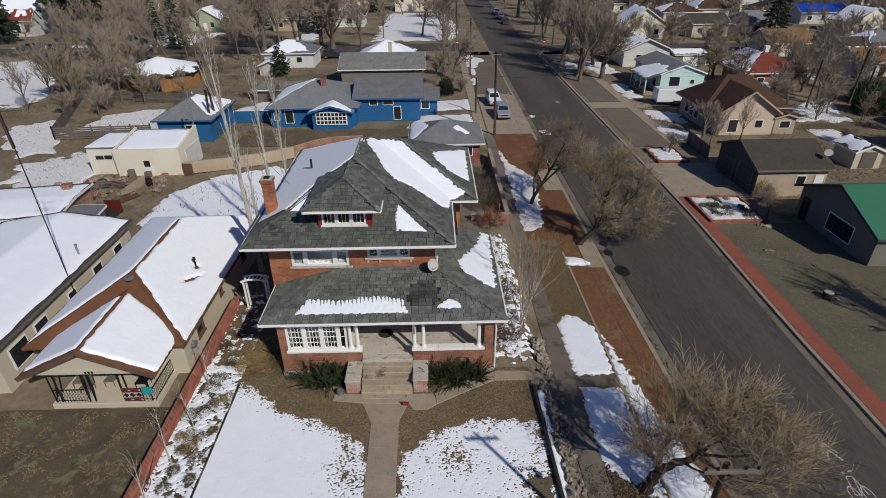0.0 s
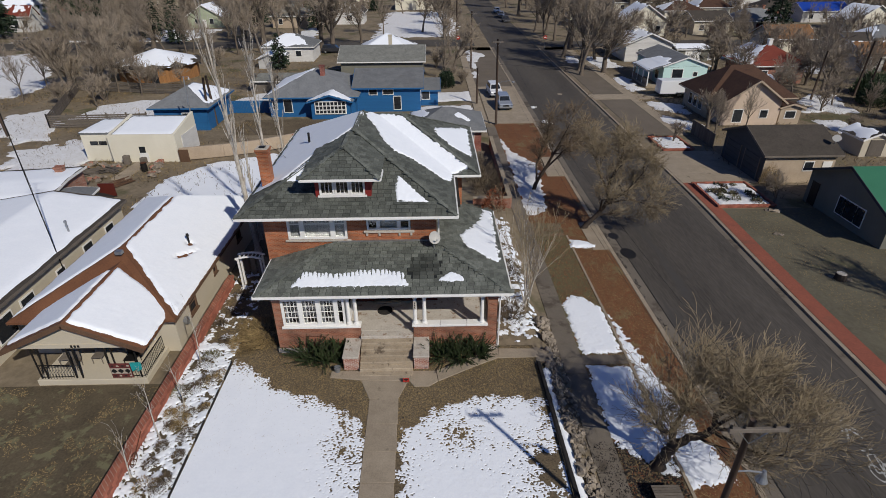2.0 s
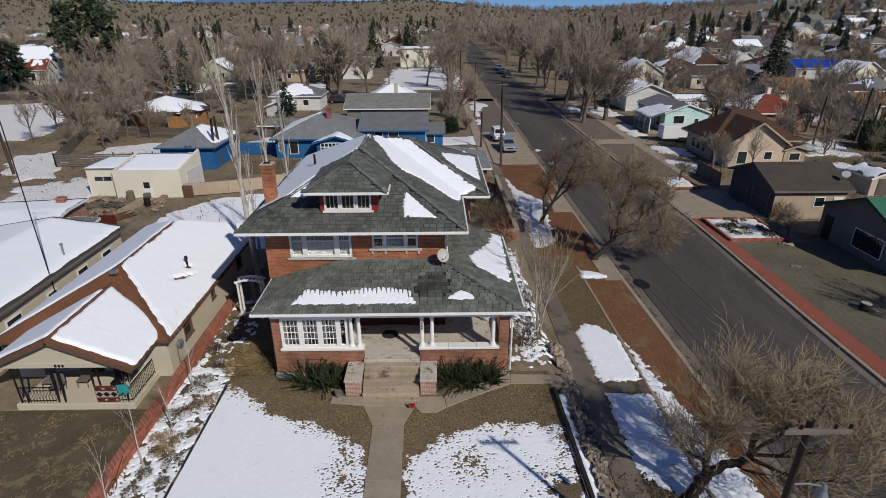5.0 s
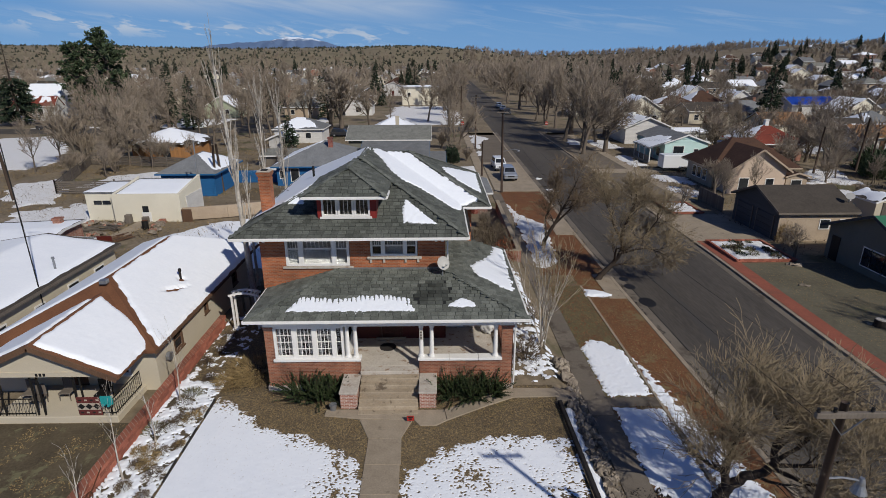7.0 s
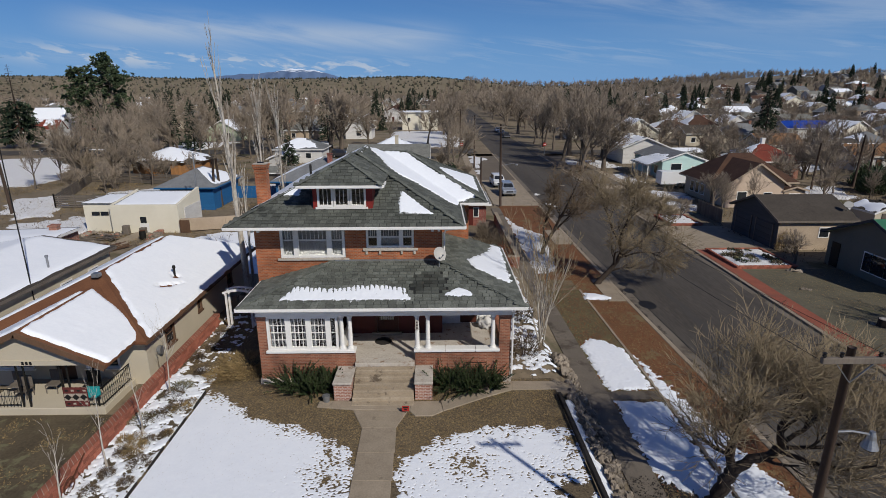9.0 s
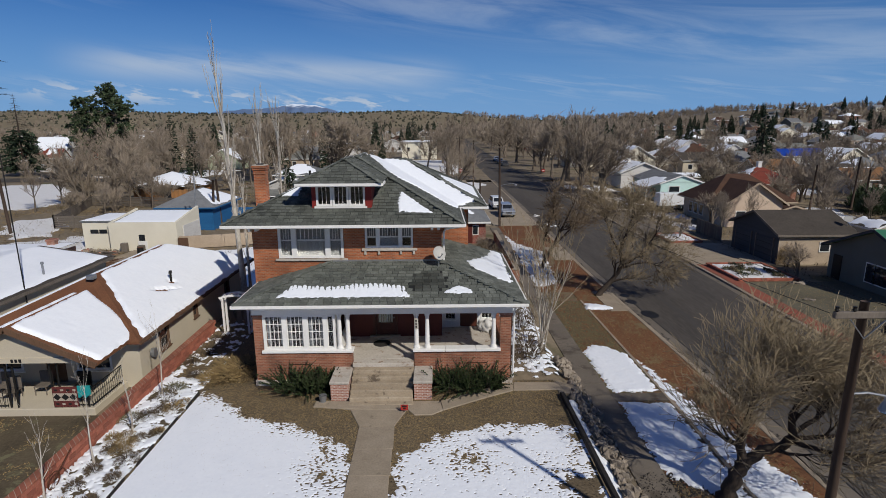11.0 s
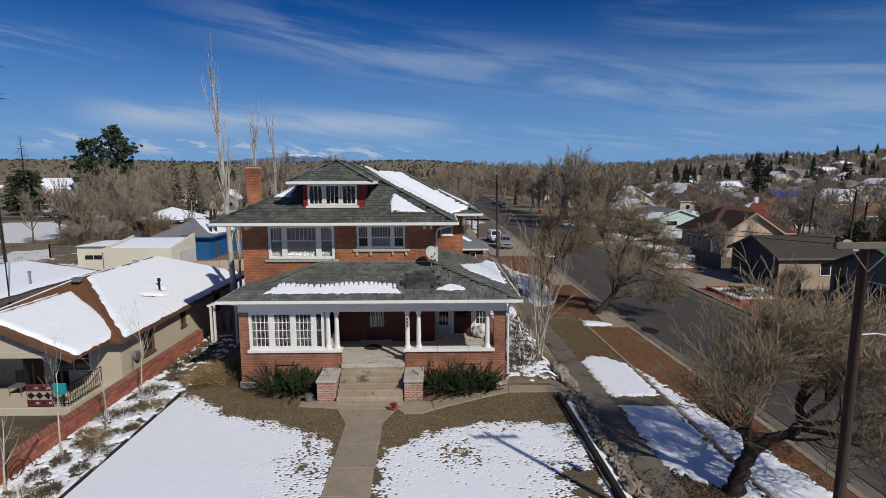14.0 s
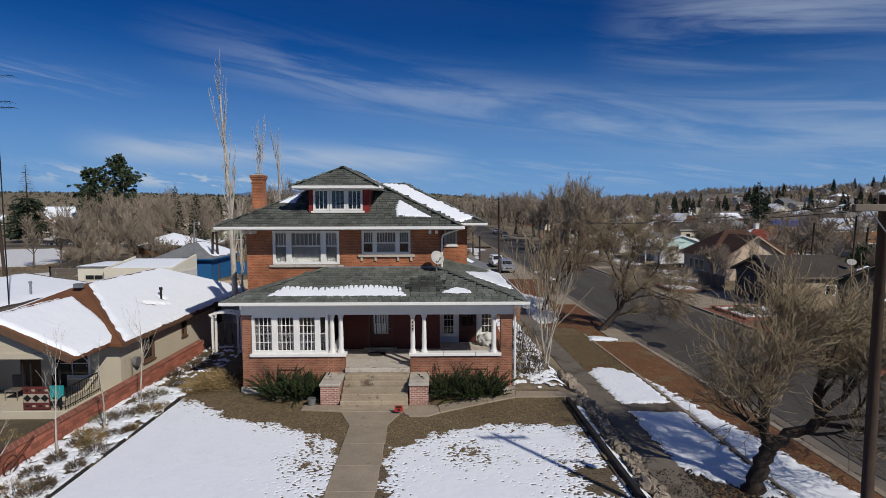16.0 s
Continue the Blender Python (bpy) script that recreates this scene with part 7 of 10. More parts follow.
house("grey_cottage", -38.5, 144.0, 9.5, 9.0, 3.4, "stone-grey cottage with a mottled hipped roof", "hip", "x", 0.65, "stucco_tan", "roof_moss", windows=[("f", -2.5, 1, 1, 1.3), ("f", 2.5, 1, 1, 1.3)], seed=29)
house("white_cottage", -23.0, 150.0, 8.0, 8.0, 3.4, "white cottage with a steep gable", "gable", "y", 0.8, "siding_white", "roof_dust", snow_on="l", snow_edge=0.8, windows=[("f", 0, 1, 1.4, 1.4)], seed=30)
house("red_gabled_house", -111.6, 143.6, 9.0, 7.4, 6.2, "tall white house with a snowy grey roof behind a red-roofed front", "gable", "x", 0.95, "siding_white", "roof_grey", snow_on="fb", snow_edge=0.8, windows=[("f", -2.6, 4.6, 1.0, 1.3), ("l", 0, 1.2, 1.0, 1.5)], seed=31)
house("red_roofed_annex", -111.6, 137.6, 11.2, 4.0, 4.4, "white glazed front room with a snow-patched red roof", "gable", "x", 1.05, "siding_white", "roof_red", snow_on="f", snow_edge=2.0, snow_margin=1.6, windows=[("f", -4.6, 1.2, 0.9, 1.9), ("f", -3.5, 1.2, 0.9, 1.9), ("f", -2.4, 1.2, 0.9, 1.9), ("f", -1.3, 1.2, 0.9, 1.9), ("f", 1.6, 1.2, 1.2, 1.8), ("f", 4.0, 1.2, 1.2, 1.8)], seed=131)

# sheds and low houses in the yards across the street
house("pale_cottage", 79.0, 78.0, 8.5, 7.5, 2.8, "white cottage with a rusty brown roof", "gable", "x", 0.45, "siding_white", "roof_orange", z0=-1.1, snow_on="b", snow_edge=1.2, windows=[("f", -2.2, 1, 1.2, 1.1), ("f", 2.2, 1, 1.2, 1.1)], doors=[("f", 0, 1, 2.0, "wood_brown")], seed=32)
house("snowy_roofed_house", 86.0, 90.0, 11.0, 8.0, 2.9, "cream house with snow on a low roof", "gable", "x", 0.35, "stucco_cream", "roof_dust", z0=-1.0, snow_on="b", snow_edge=0.9, windows=[("f", -3, 1, 1.2, 1.1), ("f", 2.6, 1, 1.2, 1.1)], seed=33)
house("rusty_roofed_house", 92.0, 70.0, 10.0, 8.0, 2.9, "tan house with a red-brown roof", "gable", "x", 0.4, "stucco_tan", "roof_brown", z0=-1.1, snow_on="b", snow_edge=1.4, windows=[("f", -3, 1, 1.2, 1.1), ("f", 2.6, 1, 1.2, 1.1)], seed=34)
house("back_shed", 64.0, 45.0, 5.0, 4.0, 2.1, "grey wooden shed with patchy snow on its roof", "gable", "y", 0.35, "wood_grey", "roof_dust", z0=-1.1, over=0.3, snow_on="l", snow_edge=0.8, doors=[("f", 0, 1.4, 1.8, "wood_brown")], seed=35)
house("back_shed", 48.5, 60.5, 4.0, 3.6, 2.0, "white wooden shed with patchy snow on its roof", "gable", "x", 0.35, "siding_white", "roof_grey", z0=-1.1, over=0.3, snow_on="f", snow_edge=0.8, doors=[("f", 0, 1.2, 1.8, "wood_grey")], seed=36)
house("back_shed", 61.0, 84.0, 5.0, 5.0, 2.2, "white wooden shed with a grey roof", "gable", "y", 0.4, "siding_white", "roof_grey", z0=-1.1, over=0.3, snow_on="lr", snow_edge=0.8, seed=37)
house("carport", 50.0, 88.0, 6.0, 5.0, 2.3, "low grey garage with snow on its roof", "gable", "x", 0.2, "stucco_grey", "roof_grey", z0=-1.1, over=0.3, snow_on="fb", snow_edge=0.8, doors=[("f", 0, 3.0, 2.0, "white_paint")], seed=38)

# houses further off, each on its plot
town_rng = random.Random(12)
walls_ = ["siding_white", "stucco_cream", "stucco_grey", "siding_white", "stucco_tan", "brick_old", "siding_white", "stucco_yellow", "stucco_yellow", "siding_green"]
tops_ = ["roof_grey", "roof_moss", "roof_dust", "roof_dkbrown", "roof_grey", "roof_dust"]
plots = []
for bx, by in [(x, y) for y in (90, 124, 150, 178, 206, 240, 275, 315, 360) for x in list(range(30, 330, 19))] + [(x, y) for y in (128, 160, 196, 235, 280) for x in range(-230, 0, 26)] + [(x, y) for y in (325, 375, 430, 495, 570, 650) for x in range(-500, 0, 33)] + [(x, y) for y in (405, 455, 510) for x in range(110, 400, 27)]:
    x, y = bx + town_rng.uniform(-5, 5), by + town_rng.uniform(-6, 6)
    if abs(x - 18) < 18 or (x > 0 and x > y * 1.15 + 30) or (x < 0 and -x > y * (1.1 if y < 300 else 0.8)) or town_rng.random() < 0.12:
        continue
    if any(math.hypot(x - a, y - b) < 15 for a, b in ((-62.5, 146), (-38.5, 144), (-23, 150), (-111, 141), (-5.5, 188), (114, 142), (74, 98), (55, 70), (41.6, 91), (39.5, 70))):
        continue
    if any(math.hypot(x - a, y - b) < 27 for a, b in ((-62.5, 146), (-38.5, 144), (-23, 150), (-111, 141))):
        continue
    if 98 < y < 120 and x < 40:
        continue
    plots.append((x, y))
for i, (x, y) in enumerate(plots):
    rng = random.Random(i * 7 + 3)
    hip = rng.random() < 0.35
    rd = rng.choice("xy")
    w, d = rng.uniform(8, 13), rng.uniform(7.5, 10.5)
    sides = "lrfb" if hip else ("fb" if rd == "x" else "lr")
    k = rng.random()
    cold = {"fb": "b", "lr": "l", "lrfb": "lb"}[sides]
    sn = "" if k < (0.35 if x > 0 or y < 300 else 0.1) else cold if k < 0.88 else sides
    wall_c, top_c = rng.choice(walls_), rng.choice(tops_)
    wins = [("f", -w * 0.28, 1.0, 1.1, 1.2), ("f", w * 0.25, 1.0, 1.1, 1.2), ("l", 0, 1.0, 1.1, 1.2)]
    far = y > 170
    colour = {"siding_white": "white boarded", "stucco_cream": "cream", "stucco_grey": "grey", "siding_green": "pale green", "stucco_tan": "tan", "brick_old": "red brick", "stucco_yellow": "pale cream"}[wall_c]
    house("far_house", x, y, w, d, rng.uniform(2.8, 3.6), colour + " house far off with " + ("a snowy roof" if sn else "a bare roof"), "hip" if hip else "gable", rd, rng.uniform(0.4, 0.65), wall_c, top_c, rz=rng.choice((0, 0, 3, -4, 8)), snow_on=sn, snow_edge=1.0, windows=wins[:2] if far else wins, doors=[("f", 0, 1, 2.1, rng.choice(("wood_brown", "white_paint", "maroon")))], chimney=(w * 0.2, 0, 0.9, rng.choice(("brick_old", "stucco_cream"))) if rng.random() < 0.4 else None, seed=40 + i, step=0.9 if far else 0.6)


# ---- trees and plants ----
def rand_perp(d, rng):
    v = Vector((rng.uniform(-1, 1), rng.uniform(-1, 1), rng.uniform(-1, 1)))
    p = v - d * v.dot(d)
    return p.normalized() if p.length > 1e-3 else Vector((1, 0, 0))


def limb(big, fine, p, d, length, r, lev, rng, o):
    """One branch and all that grows from it."""
    last = lev >= o["levels"]
    if last and o["flat"]:
        tip = p + (d + rand_perp(d, rng) * 0.25).normalized() * length
        w = rand_perp(d, rng) * o["flat"]
        fine.add([p - w, p + w, tip], [(0, 1, 2)])
        return
    n = 2 if last else (7 if lev == 0 else 5 if lev == 1 else o["segs"])
    pts, dirs, rad = [p.copy()], [d.copy()], [r]
    for i in range(n):
        d = (d + rand_perp(d, rng) * o["wob"] * (0.6 if lev == 0 else 1) + Vector((0, 0, o["up"][min(lev, len(o["up"]) - 1)])) + o["drift"] * (0.35 if lev else 1)).normalized()
        p = p + d * (length / n)
        pts.append(p.copy())
        dirs.append(d.copy())
        rad.append(max(o["rmin"], r * (1 - (1 - o["taper"]) * (i + 1) / n)))
    sides = 3 if last or r < 0.02 else (5 if r < 0.08 else 8)
    (fine if last or r < o["fine_r"] else big).tube(pts, rad, sides, cap=False)
    if last:
        return
    k = o["kids"][lev]
    k = int(k + rng.random())
    for j in range(k):
        t = rng.uniform(o["from"][lev], 1.0) if j else 1.0
        f = t * n
        i = min(n - 1, int(f))
        q = pts[i].lerp(pts[i + 1], f - i)
        a = radians(rng.uniform(*o["angle"])) * (0.5 if j == 0 else 1)
        dd = (dirs[i + 1] * math.cos(a) + rand_perp(dirs[i + 1], rng) * math.sin(a)).normalized()
        rr = max(o["rmin"] * 1.2, (rad[i] * (1 - (f - i)) + rad[i + 1] * (f - i)) * rng.uniform(*o["rad"]))
        limb(big, fine, q, dd, length * rng.uniform(*o["len"]), rr, lev + 1, rng, o)


BASE = {"levels": 4, "wob": 0.16, "up": (0.02, 0.05, 0.05, 0.03), "drift": Vector((0, 0, 0)), "taper": 0.45, "kids": (5, 5, 5, 5), "from": (0.45, 0.3, 0.2, 0.15), "angle": (25, 60), "rad": (0.45, 0.7), "len": (0.5, 0.8), "fine_r": 0.02, "flat": 0.0, "segs": 5, "rmin": 0.004}


def tree(name, at, label, trunk_len, trunk_r, seed, d=(0, 0, 1), bark="bark", twig="twig", stems=1, spread=0.0, group="", category="tree", **kw):
    o = {**BASE, **kw}
    rng = random.Random(seed)
    big, fine = Geo(), Geo()
    for s in range(stems):
        dd = (Vector(d) + Vector((rng.uniform(-1, 1), rng.uniform(-1, 1), 0)) * spread).normalized()
        off = Vector((rng.uniform(-1, 1), rng.uniform(-1, 1), 0)) * (0.25 if stems > 1 else 0)
        limb(big, fine, off + Vector((0, 0, -0.15)), dd, trunk_len * rng.uniform(0.85, 1.1) if stems > 1 else trunk_len, trunk_r, 0, rng, o)
    if stems == 1:
        big.tube([(0, 0, -0.3), (0, 0, 0.0), Vector(d).normalized() * 0.3], [trunk_r * 1.7, trunk_r * 1.35, trunk_r * 0.98], 9, cap=False)
    ob = thing(name, at, label, category, group=group)
    part("trunk", big, M[bark], ob, smooth=True, local=True)
    if fine.f:
        part("crown", fine, M[twig], ob, local=True)
    return ob


def pinnate(g, a, b, w, rng):
    """A flat tuft of needles along a twig."""
    d = (b - a)
    s = rand_perp(d.normalized(), rng) * w
    g.add([a, a + d * 0.45 + s, b, a + d * 0.45 - s], [(0, 1, 2, 3)])


def conifer(name, at, label, h, r, seed, mat="needles", dead_top=0.0, group="", density=1.0, wide=0.14):
    rng = random.Random(seed)
    trunk, leaves = Geo(), Geo()
    trunk.tube([(0, 0, -0.2), (0, 0, h * 0.5), (0, 0, h)], [h * 0.018, h * 0.011, 0.02], 7)
    z = h * 0.1
    while z < h * 0.985:
        f = 1 - z / h
        L = r * (f ** 0.75) * rng.uniform(0.75, 1.1) + 0.15
        n = max(4, int(9 * density * (0.5 + f)))
        for k in range(n):
            a = rng.uniform(0, 2 * math.pi)
            tip = Vector((math.cos(a) * L, math.sin(a) * L, z - L * 0.22 + rng.uniform(-0.15, 0.15)))
            root = Vector((0, 0, z))
            trunk.tube([root, tip], [0.03, 0.01], 3, cap=False)
            if z > h * (1 - dead_top):
                continue
            m = max(3, int(L * 3.2 * density))
            for j in range(m):
                q = root.lerp(tip, 0.2 + 0.8 * (j + rng.random()) / m)
                sp = 0.5 * (1 - 0.3 * j / m) * min(1.0, L)
                e = q + Vector((math.cos(a + rng.uniform(-1.2, 1.2)), math.sin(a + rng.uniform(-1.2, 1.2)), rng.uniform(-0.55, 0.25))) * sp * rng.uniform(0.7, 1.3)
                pinnate(leaves, q, e, wide * rng.uniform(0.7, 1.4), rng)
        z += h * 0.032 / density ** 0.5
    ob = thing(name, at, label, "tree", group=group)
    part("trunk", trunk, M["bark_dark"], ob, local=True)
    part("crown", leaves, M[mat], ob, local=True)
    return ob


def pine(name, at, label, h, r, seed, group=""):
    """A broad old pine: limbs that end in ragged clumps."""
    rng = random.Random(seed)
    trunk, leaves = Geo(), Geo()
    trunk.tube([(0, 0, -0.3), (0.2, 0, h * 0.4), (0, 0.2, h * 0.75), (0.2, 0, h * 0.97)], [h * 0.022, h * 0.017, h * 0.01, 0.05], 8)
    for i in range(62):
        z = h * (0.24 + 0.74 * (i / 62) ** 0.85)
        f = (z / h - 0.24) / 0.76
        L = r * (0.55 + 0.6 * math.sin(math.pi * min(1, f * 0.85 + 0.15))) * rng.uniform(0.6, 1.15)
        a = rng.uniform(0, 2 * math.pi)
        tip = Vector((math.cos(a) * L, math.sin(a) * L, z + L * rng.uniform(0.0, 0.35)))
        trunk.tube([(0, 0, z), (tip.x * 0.5, tip.y * 0.5, z + 0.02 * h), tip], [h * 0.007, h * 0.005, 0.03], 5, cap=False)
        for c in range(6):
            q = Vector((0, 0, z)).lerp(tip, rng.uniform(0.3, 1.05)) + Vector((rng.uniform(-1, 1), rng.uniform(-1, 1), rng.uniform(-0.7, 0.9))) * 0.09 * h * 0.5
            for j in range(30):
                dv = Vector((rng.gauss(0, 1), rng.gauss(0, 1), rng.gauss(0, 0.6))).normalized()
                e = q + dv * rng.uniform(0.3, 1.0) * h * 0.042
                pinnate(leaves, q + dv * 0.15 * rng.random(), e, 0.009 * h * rng.uniform(0.6, 1.3), rng)
    ob = thing(name, at, label, "tree", group=group)
    part("trunk", trunk, M["bark"], ob, local=True)
    part("crown", leaves, M["needles_pine"], ob, local=True)
    return ob


def bush(name, at, label, r, h, n, mat, seed, blade=0.2, width=0.03, group="", up=0.6):
    rng = random.Random(seed)
    g, st = Geo(), Geo()
    for i in range(max(6, n // 60)):
        a, rr = rng.uniform(0, 6.28), r * math.sqrt(rng.random())
        st.tube([(0.2 * math.cos(a) * rr, 0.2 * math.sin(a) * rr, -0.05), (math.cos(a) * rr * 0.8, math.sin(a) * rr * 0.8, h * rng.uniform(0.5, 0.9))], [0.015, 0.006], 3, cap=False)
    for i in range(n):
        a, rr = rng.uniform(0, 6.28), r * rng.random() ** 0.5
        k = 1 + 0.35 * noise.noise(Vector((math.cos(a) * 2, math.sin(a) * 2, seed)))
        z = h * rng.random() ** 0.8 * math.sqrt(max(0.05, 1 - (rr / r) ** 2)) * k
        p = Vector((math.cos(a) * rr * k, math.sin(a) * rr * k, z))
        d = Vector((math.cos(a) * 0.8 + rng.uniform(-0.5, 0.5), math.sin(a) * 0.8 + rng.uniform(-0.5, 0.5), up + rng.uniform(-0.3, 0.5))).normalized()
        pinnate(g, p, p + d * blade * rng.uniform(0.6, 1.4), width * rng.uniform(0.6, 1.3), rng)
    ob = thing(name, at, label, "bush", group=group)
    part("stem_tangle", st, M["bark_dark"], ob, local=True)
    part("foliage", g, M[mat], ob, local=True)
    return ob


def at_ground(x, y, dz=0.0):
    return (x, y, H(x, y) + dz)


def shaped_tree(name, at, label, seed, stems, first, bark, twig, opts):
    """A tree whose trunk and main limbs follow given lines; branches of length `first` grow from them."""
    o = {**BASE, **opts}
    rng = random.Random(seed)
    big, fine = Geo(), Geo()
    for pts, radii, k in stems:
        pts = [Vector(p) for p in pts]
        path, rad = [], []
        for i in range(len(pts) - 1):
            for j in range(3):
                path.append(pts[i].lerp(pts[i + 1], j / 3) + rand_perp(Vector((0, 0, 1)), rng) * radii[i] * 0.18)
                rad.append((radii[i] + (radii[i + 1] - radii[i]) * j / 3) * rng.uniform(0.93, 1.08))
        path.append(pts[-1])
        rad.append(radii[-1])
        big.tube(path, rad, 9, cap=False)
        n = len(path) - 1
        for j in range(k):
            f = n * (1.0 if j < 2 else rng.uniform(0.3, 1.0))
            i = min(n - 1, int(f))
            d = (path[i + 1] - path[i]).normalized()
            a = radians(rng.uniform(15, 40) if j < 2 else rng.uniform(30, 75))
            dd = (d * math.cos(a) + rand_perp(d, rng) * math.sin(a) + Vector((0, 0, 0.25))).normalized()
            limb(big, fine, path[i].lerp(path[i + 1], f - i), dd, first * rng.uniform(0.7, 1.15), rad[i] * rng.uniform(0.45, 0.7), 1, rng, o)
    ob = thing(name, at, label, "tree")
    part("trunk", big, M[bark], ob, smooth=True, local=True)
    part("crown", fine, M[twig], ob, local=True)
    return ob


def spray_bush(name, at, label, r, h, mat, seed, group=""):
    """An evergreen of many arching, pointed sprays."""
    rng = random.Random(seed)
    g, st = Geo(), Geo()
    for i in range(86):
        a = rng.uniform(0, 6.28)
        rr = r * 0.55 * math.sqrt(rng.random())
        p = Vector((math.cos(a) * rr, math.sin(a) * rr, rng.uniform(0.0, 0.25) * h))
        el = radians(rng.uniform(24, 82))
        d = Vector((math.cos(a) * math.cos(el), math.sin(a) * math.cos(el), math.sin(el)))
        L = (r * math.cos(el) + h * math.sin(el)) * rng.uniform(0.6, 1.2)
        pts = [p]
        for s in range(6):
            d = (d + Vector((0, 0, -0.05)) + rand_perp(d, rng) * 0.08).normalized()
            pts.append(pts[-1] + d * L / 6)
        st.tube(pts, [0.009] * 6 + [0.003], 3, cap=False)
        for s in range(84):
            t = rng.uniform(0.12, 1.0) * 6
            k = min(5, int(t))
            q = pts[k].lerp(pts[k + 1], t - k)
            dd = ((pts[k + 1] - pts[k]).normalized() * 1.1 + rand_perp(d, rng)).normalized()
            pinnate(g, q, q + dd * rng.uniform(0.07, 0.14) * (1.15 - t / 8.5), 0.017, rng)
    ob = thing(name, at, label, "bush", group=group)
    part("stem_tangle", st, M["bark_dark"], ob, local=True)
    part("foliage", g, M[mat], ob, local=True)
    return ob


# street trees by the verge
TWIGGY = {"levels": 5, "rmin": 0.0075, "wob": 0.2, "angle": (20, 54), "rad": (0.45, 0.68), "len": (0.62, 0.9), "kids": (0, 5, 4.6, 3.4, 2.2), "from": (0.4, 0.2, 0.12, 0.1, 0.1), "up": (0.0, 0.07, 0.05, 0.03, 0.01), "taper": 0.4}
shaped_tree("street_tree", (9.5, -6.5, H(9.5, -6.5)), "gnarled bare tree leaning over the street from the snowy verge", 27, [
    ([(0, 0, -0.2), (0.1, 0, 0.35), (0.26, 0, 0.9), (0.5, 0.0, 1.3)], [0.34, 0.25, 0.22, 0.21], 0),
    ([(0.4, 0, 1.2), (0.3, 0.1, 1.9), (0.45, 0.15, 2.6), (0.6, 0.2, 3.5)], [0.17, 0.13, 0.1, 0.06], 7),
    ([(0.3, 0, 1.6), (0.2, -0.2, 2.3), (0.15, -0.3, 3.1)], [0.1, 0.08, 0.05], 5),
    ([(0.45, 0, 1.25), (1.0, 0.0, 1.75), (1.6, 0.05, 1.85), (2.0, 0.1, 2.15), (1.85, 0.1, 2.9), (2.0, 0.0, 3.6)], [0.19, 0.16, 0.14, 0.14, 0.1, 0.06], 8),
    ([(1.9, 0.1, 2.2), (2.7, 0.2, 2.7), (3.3, 0.1, 3.5)], [0.09, 0.07, 0.04], 6),
    ([(1.9, 0.1, 2.0), (2.4, -0.8, 2.2), (2.9, -1.5, 2.5), (3.3, -2.0, 3.0)], [0.09, 0.07, 0.05, 0.03], 6),
    ([(2.0, 0.1, 2.1), (3.0, -0.3, 2.4), (4.2, -0.5, 2.8)], [0.08, 0.06, 0.03], 6)], 1.15, "bark_dark", "twig_tan", {**TWIGGY, "up": (0.0, 0.13, 0.1, 0.07, 0.03), "drift": Vector((0.05, 0, 0))})
shaped_tree("street_tree", at_ground(12.0, 16.3), "dark bare tree with a bent trunk leaning over the street", 22, [
    ([(0, 0, -0.2), (0.3, 0, 0.3), (0.85, 0, 0.9), (1.5, 0, 1.7), (1.75, 0.1, 2.5), (1.6, 0.1, 3.4)], [0.27, 0.21, 0.18, 0.15, 0.13, 0.1], 5),
    ([(1.6, 0.1, 3.4), (1.8, 0, 4.3), (2.1, 0, 5.4), (2.4, 0.1, 6.0)], [0.12, 0.1, 0.07, 0.04], 8),
    ([(1.6, 0.1, 3.0), (1.0, 0.3, 4.2), (0.5, 0.4, 5.4), (0.3, 0.3, 6.0)], [0.1, 0.08, 0.05, 0.03], 7),
    ([(1.7, 0, 2.1), (2.5, -0.3, 2.9), (3.2, -0.4, 3.6), (3.9, -0.3, 4.6)], [0.11, 0.09, 0.06, 0.04], 8),
    ([(1.6, 0, 2.0), (2.6, -0.4, 2.5), (3.5, -0.5, 2.6), (4.2, -0.5, 2.3)], [0.08, 0.06, 0.05, 0.03], 8)], 1.2, "bark_dark", "twig_tan", {**TWIGGY, "rmin": 0.009, "kids": (0, 5, 5, 4, 2.4), "len": (0.55, 0.8)})
shaped_tree("street_tree", at_ground(9.4, 24.3), "slim dark bare tree leaning towards the street", 23, [
    ([(0, 0, -0.2), (0.4, 0, 0.9), (1.1, 0, 2.3), (1.8, 0, 3.8), (2.6, 0, 5.6)], [0.21, 0.16, 0.13, 0.1, 0.04], 9),
    ([(0.3, 0, 1.0), (0.2, 0.2, 2.4), (0.6, 0.3, 3.8), (1.0, 0.3, 5.0)], [0.1, 0.08, 0.06, 0.03], 6),
    ([(0.8, 0, 1.8), (2.2, 0.2, 3.2), (3.6, 0.3, 4.6)], [0.1, 0.08, 0.04], 7)], 1.35, "bark_dark", "twig", {**TWIGGY, "rmin": 0.01, "kids": (0, 5, 5, 3.4, 2.2), "len": (0.5, 0.8)})
tree("birch_clump", at_ground(5.75, 4.8), "clump of slender pale bare stems beside the porch", 4.9, 0.045, 24, bark="bark_pale", twig="twig_tan", levels=3, kids=(9, 4, 3), rmin=0.008, stems=9, spread=0.27, angle=(14, 34), len=(0.22, 0.42), wob=0.06, up=(0.02, 0.06, 0.04), taper=0.25, fine_r=0.012, **{"from": (0.3, 0.2, 0.15)})
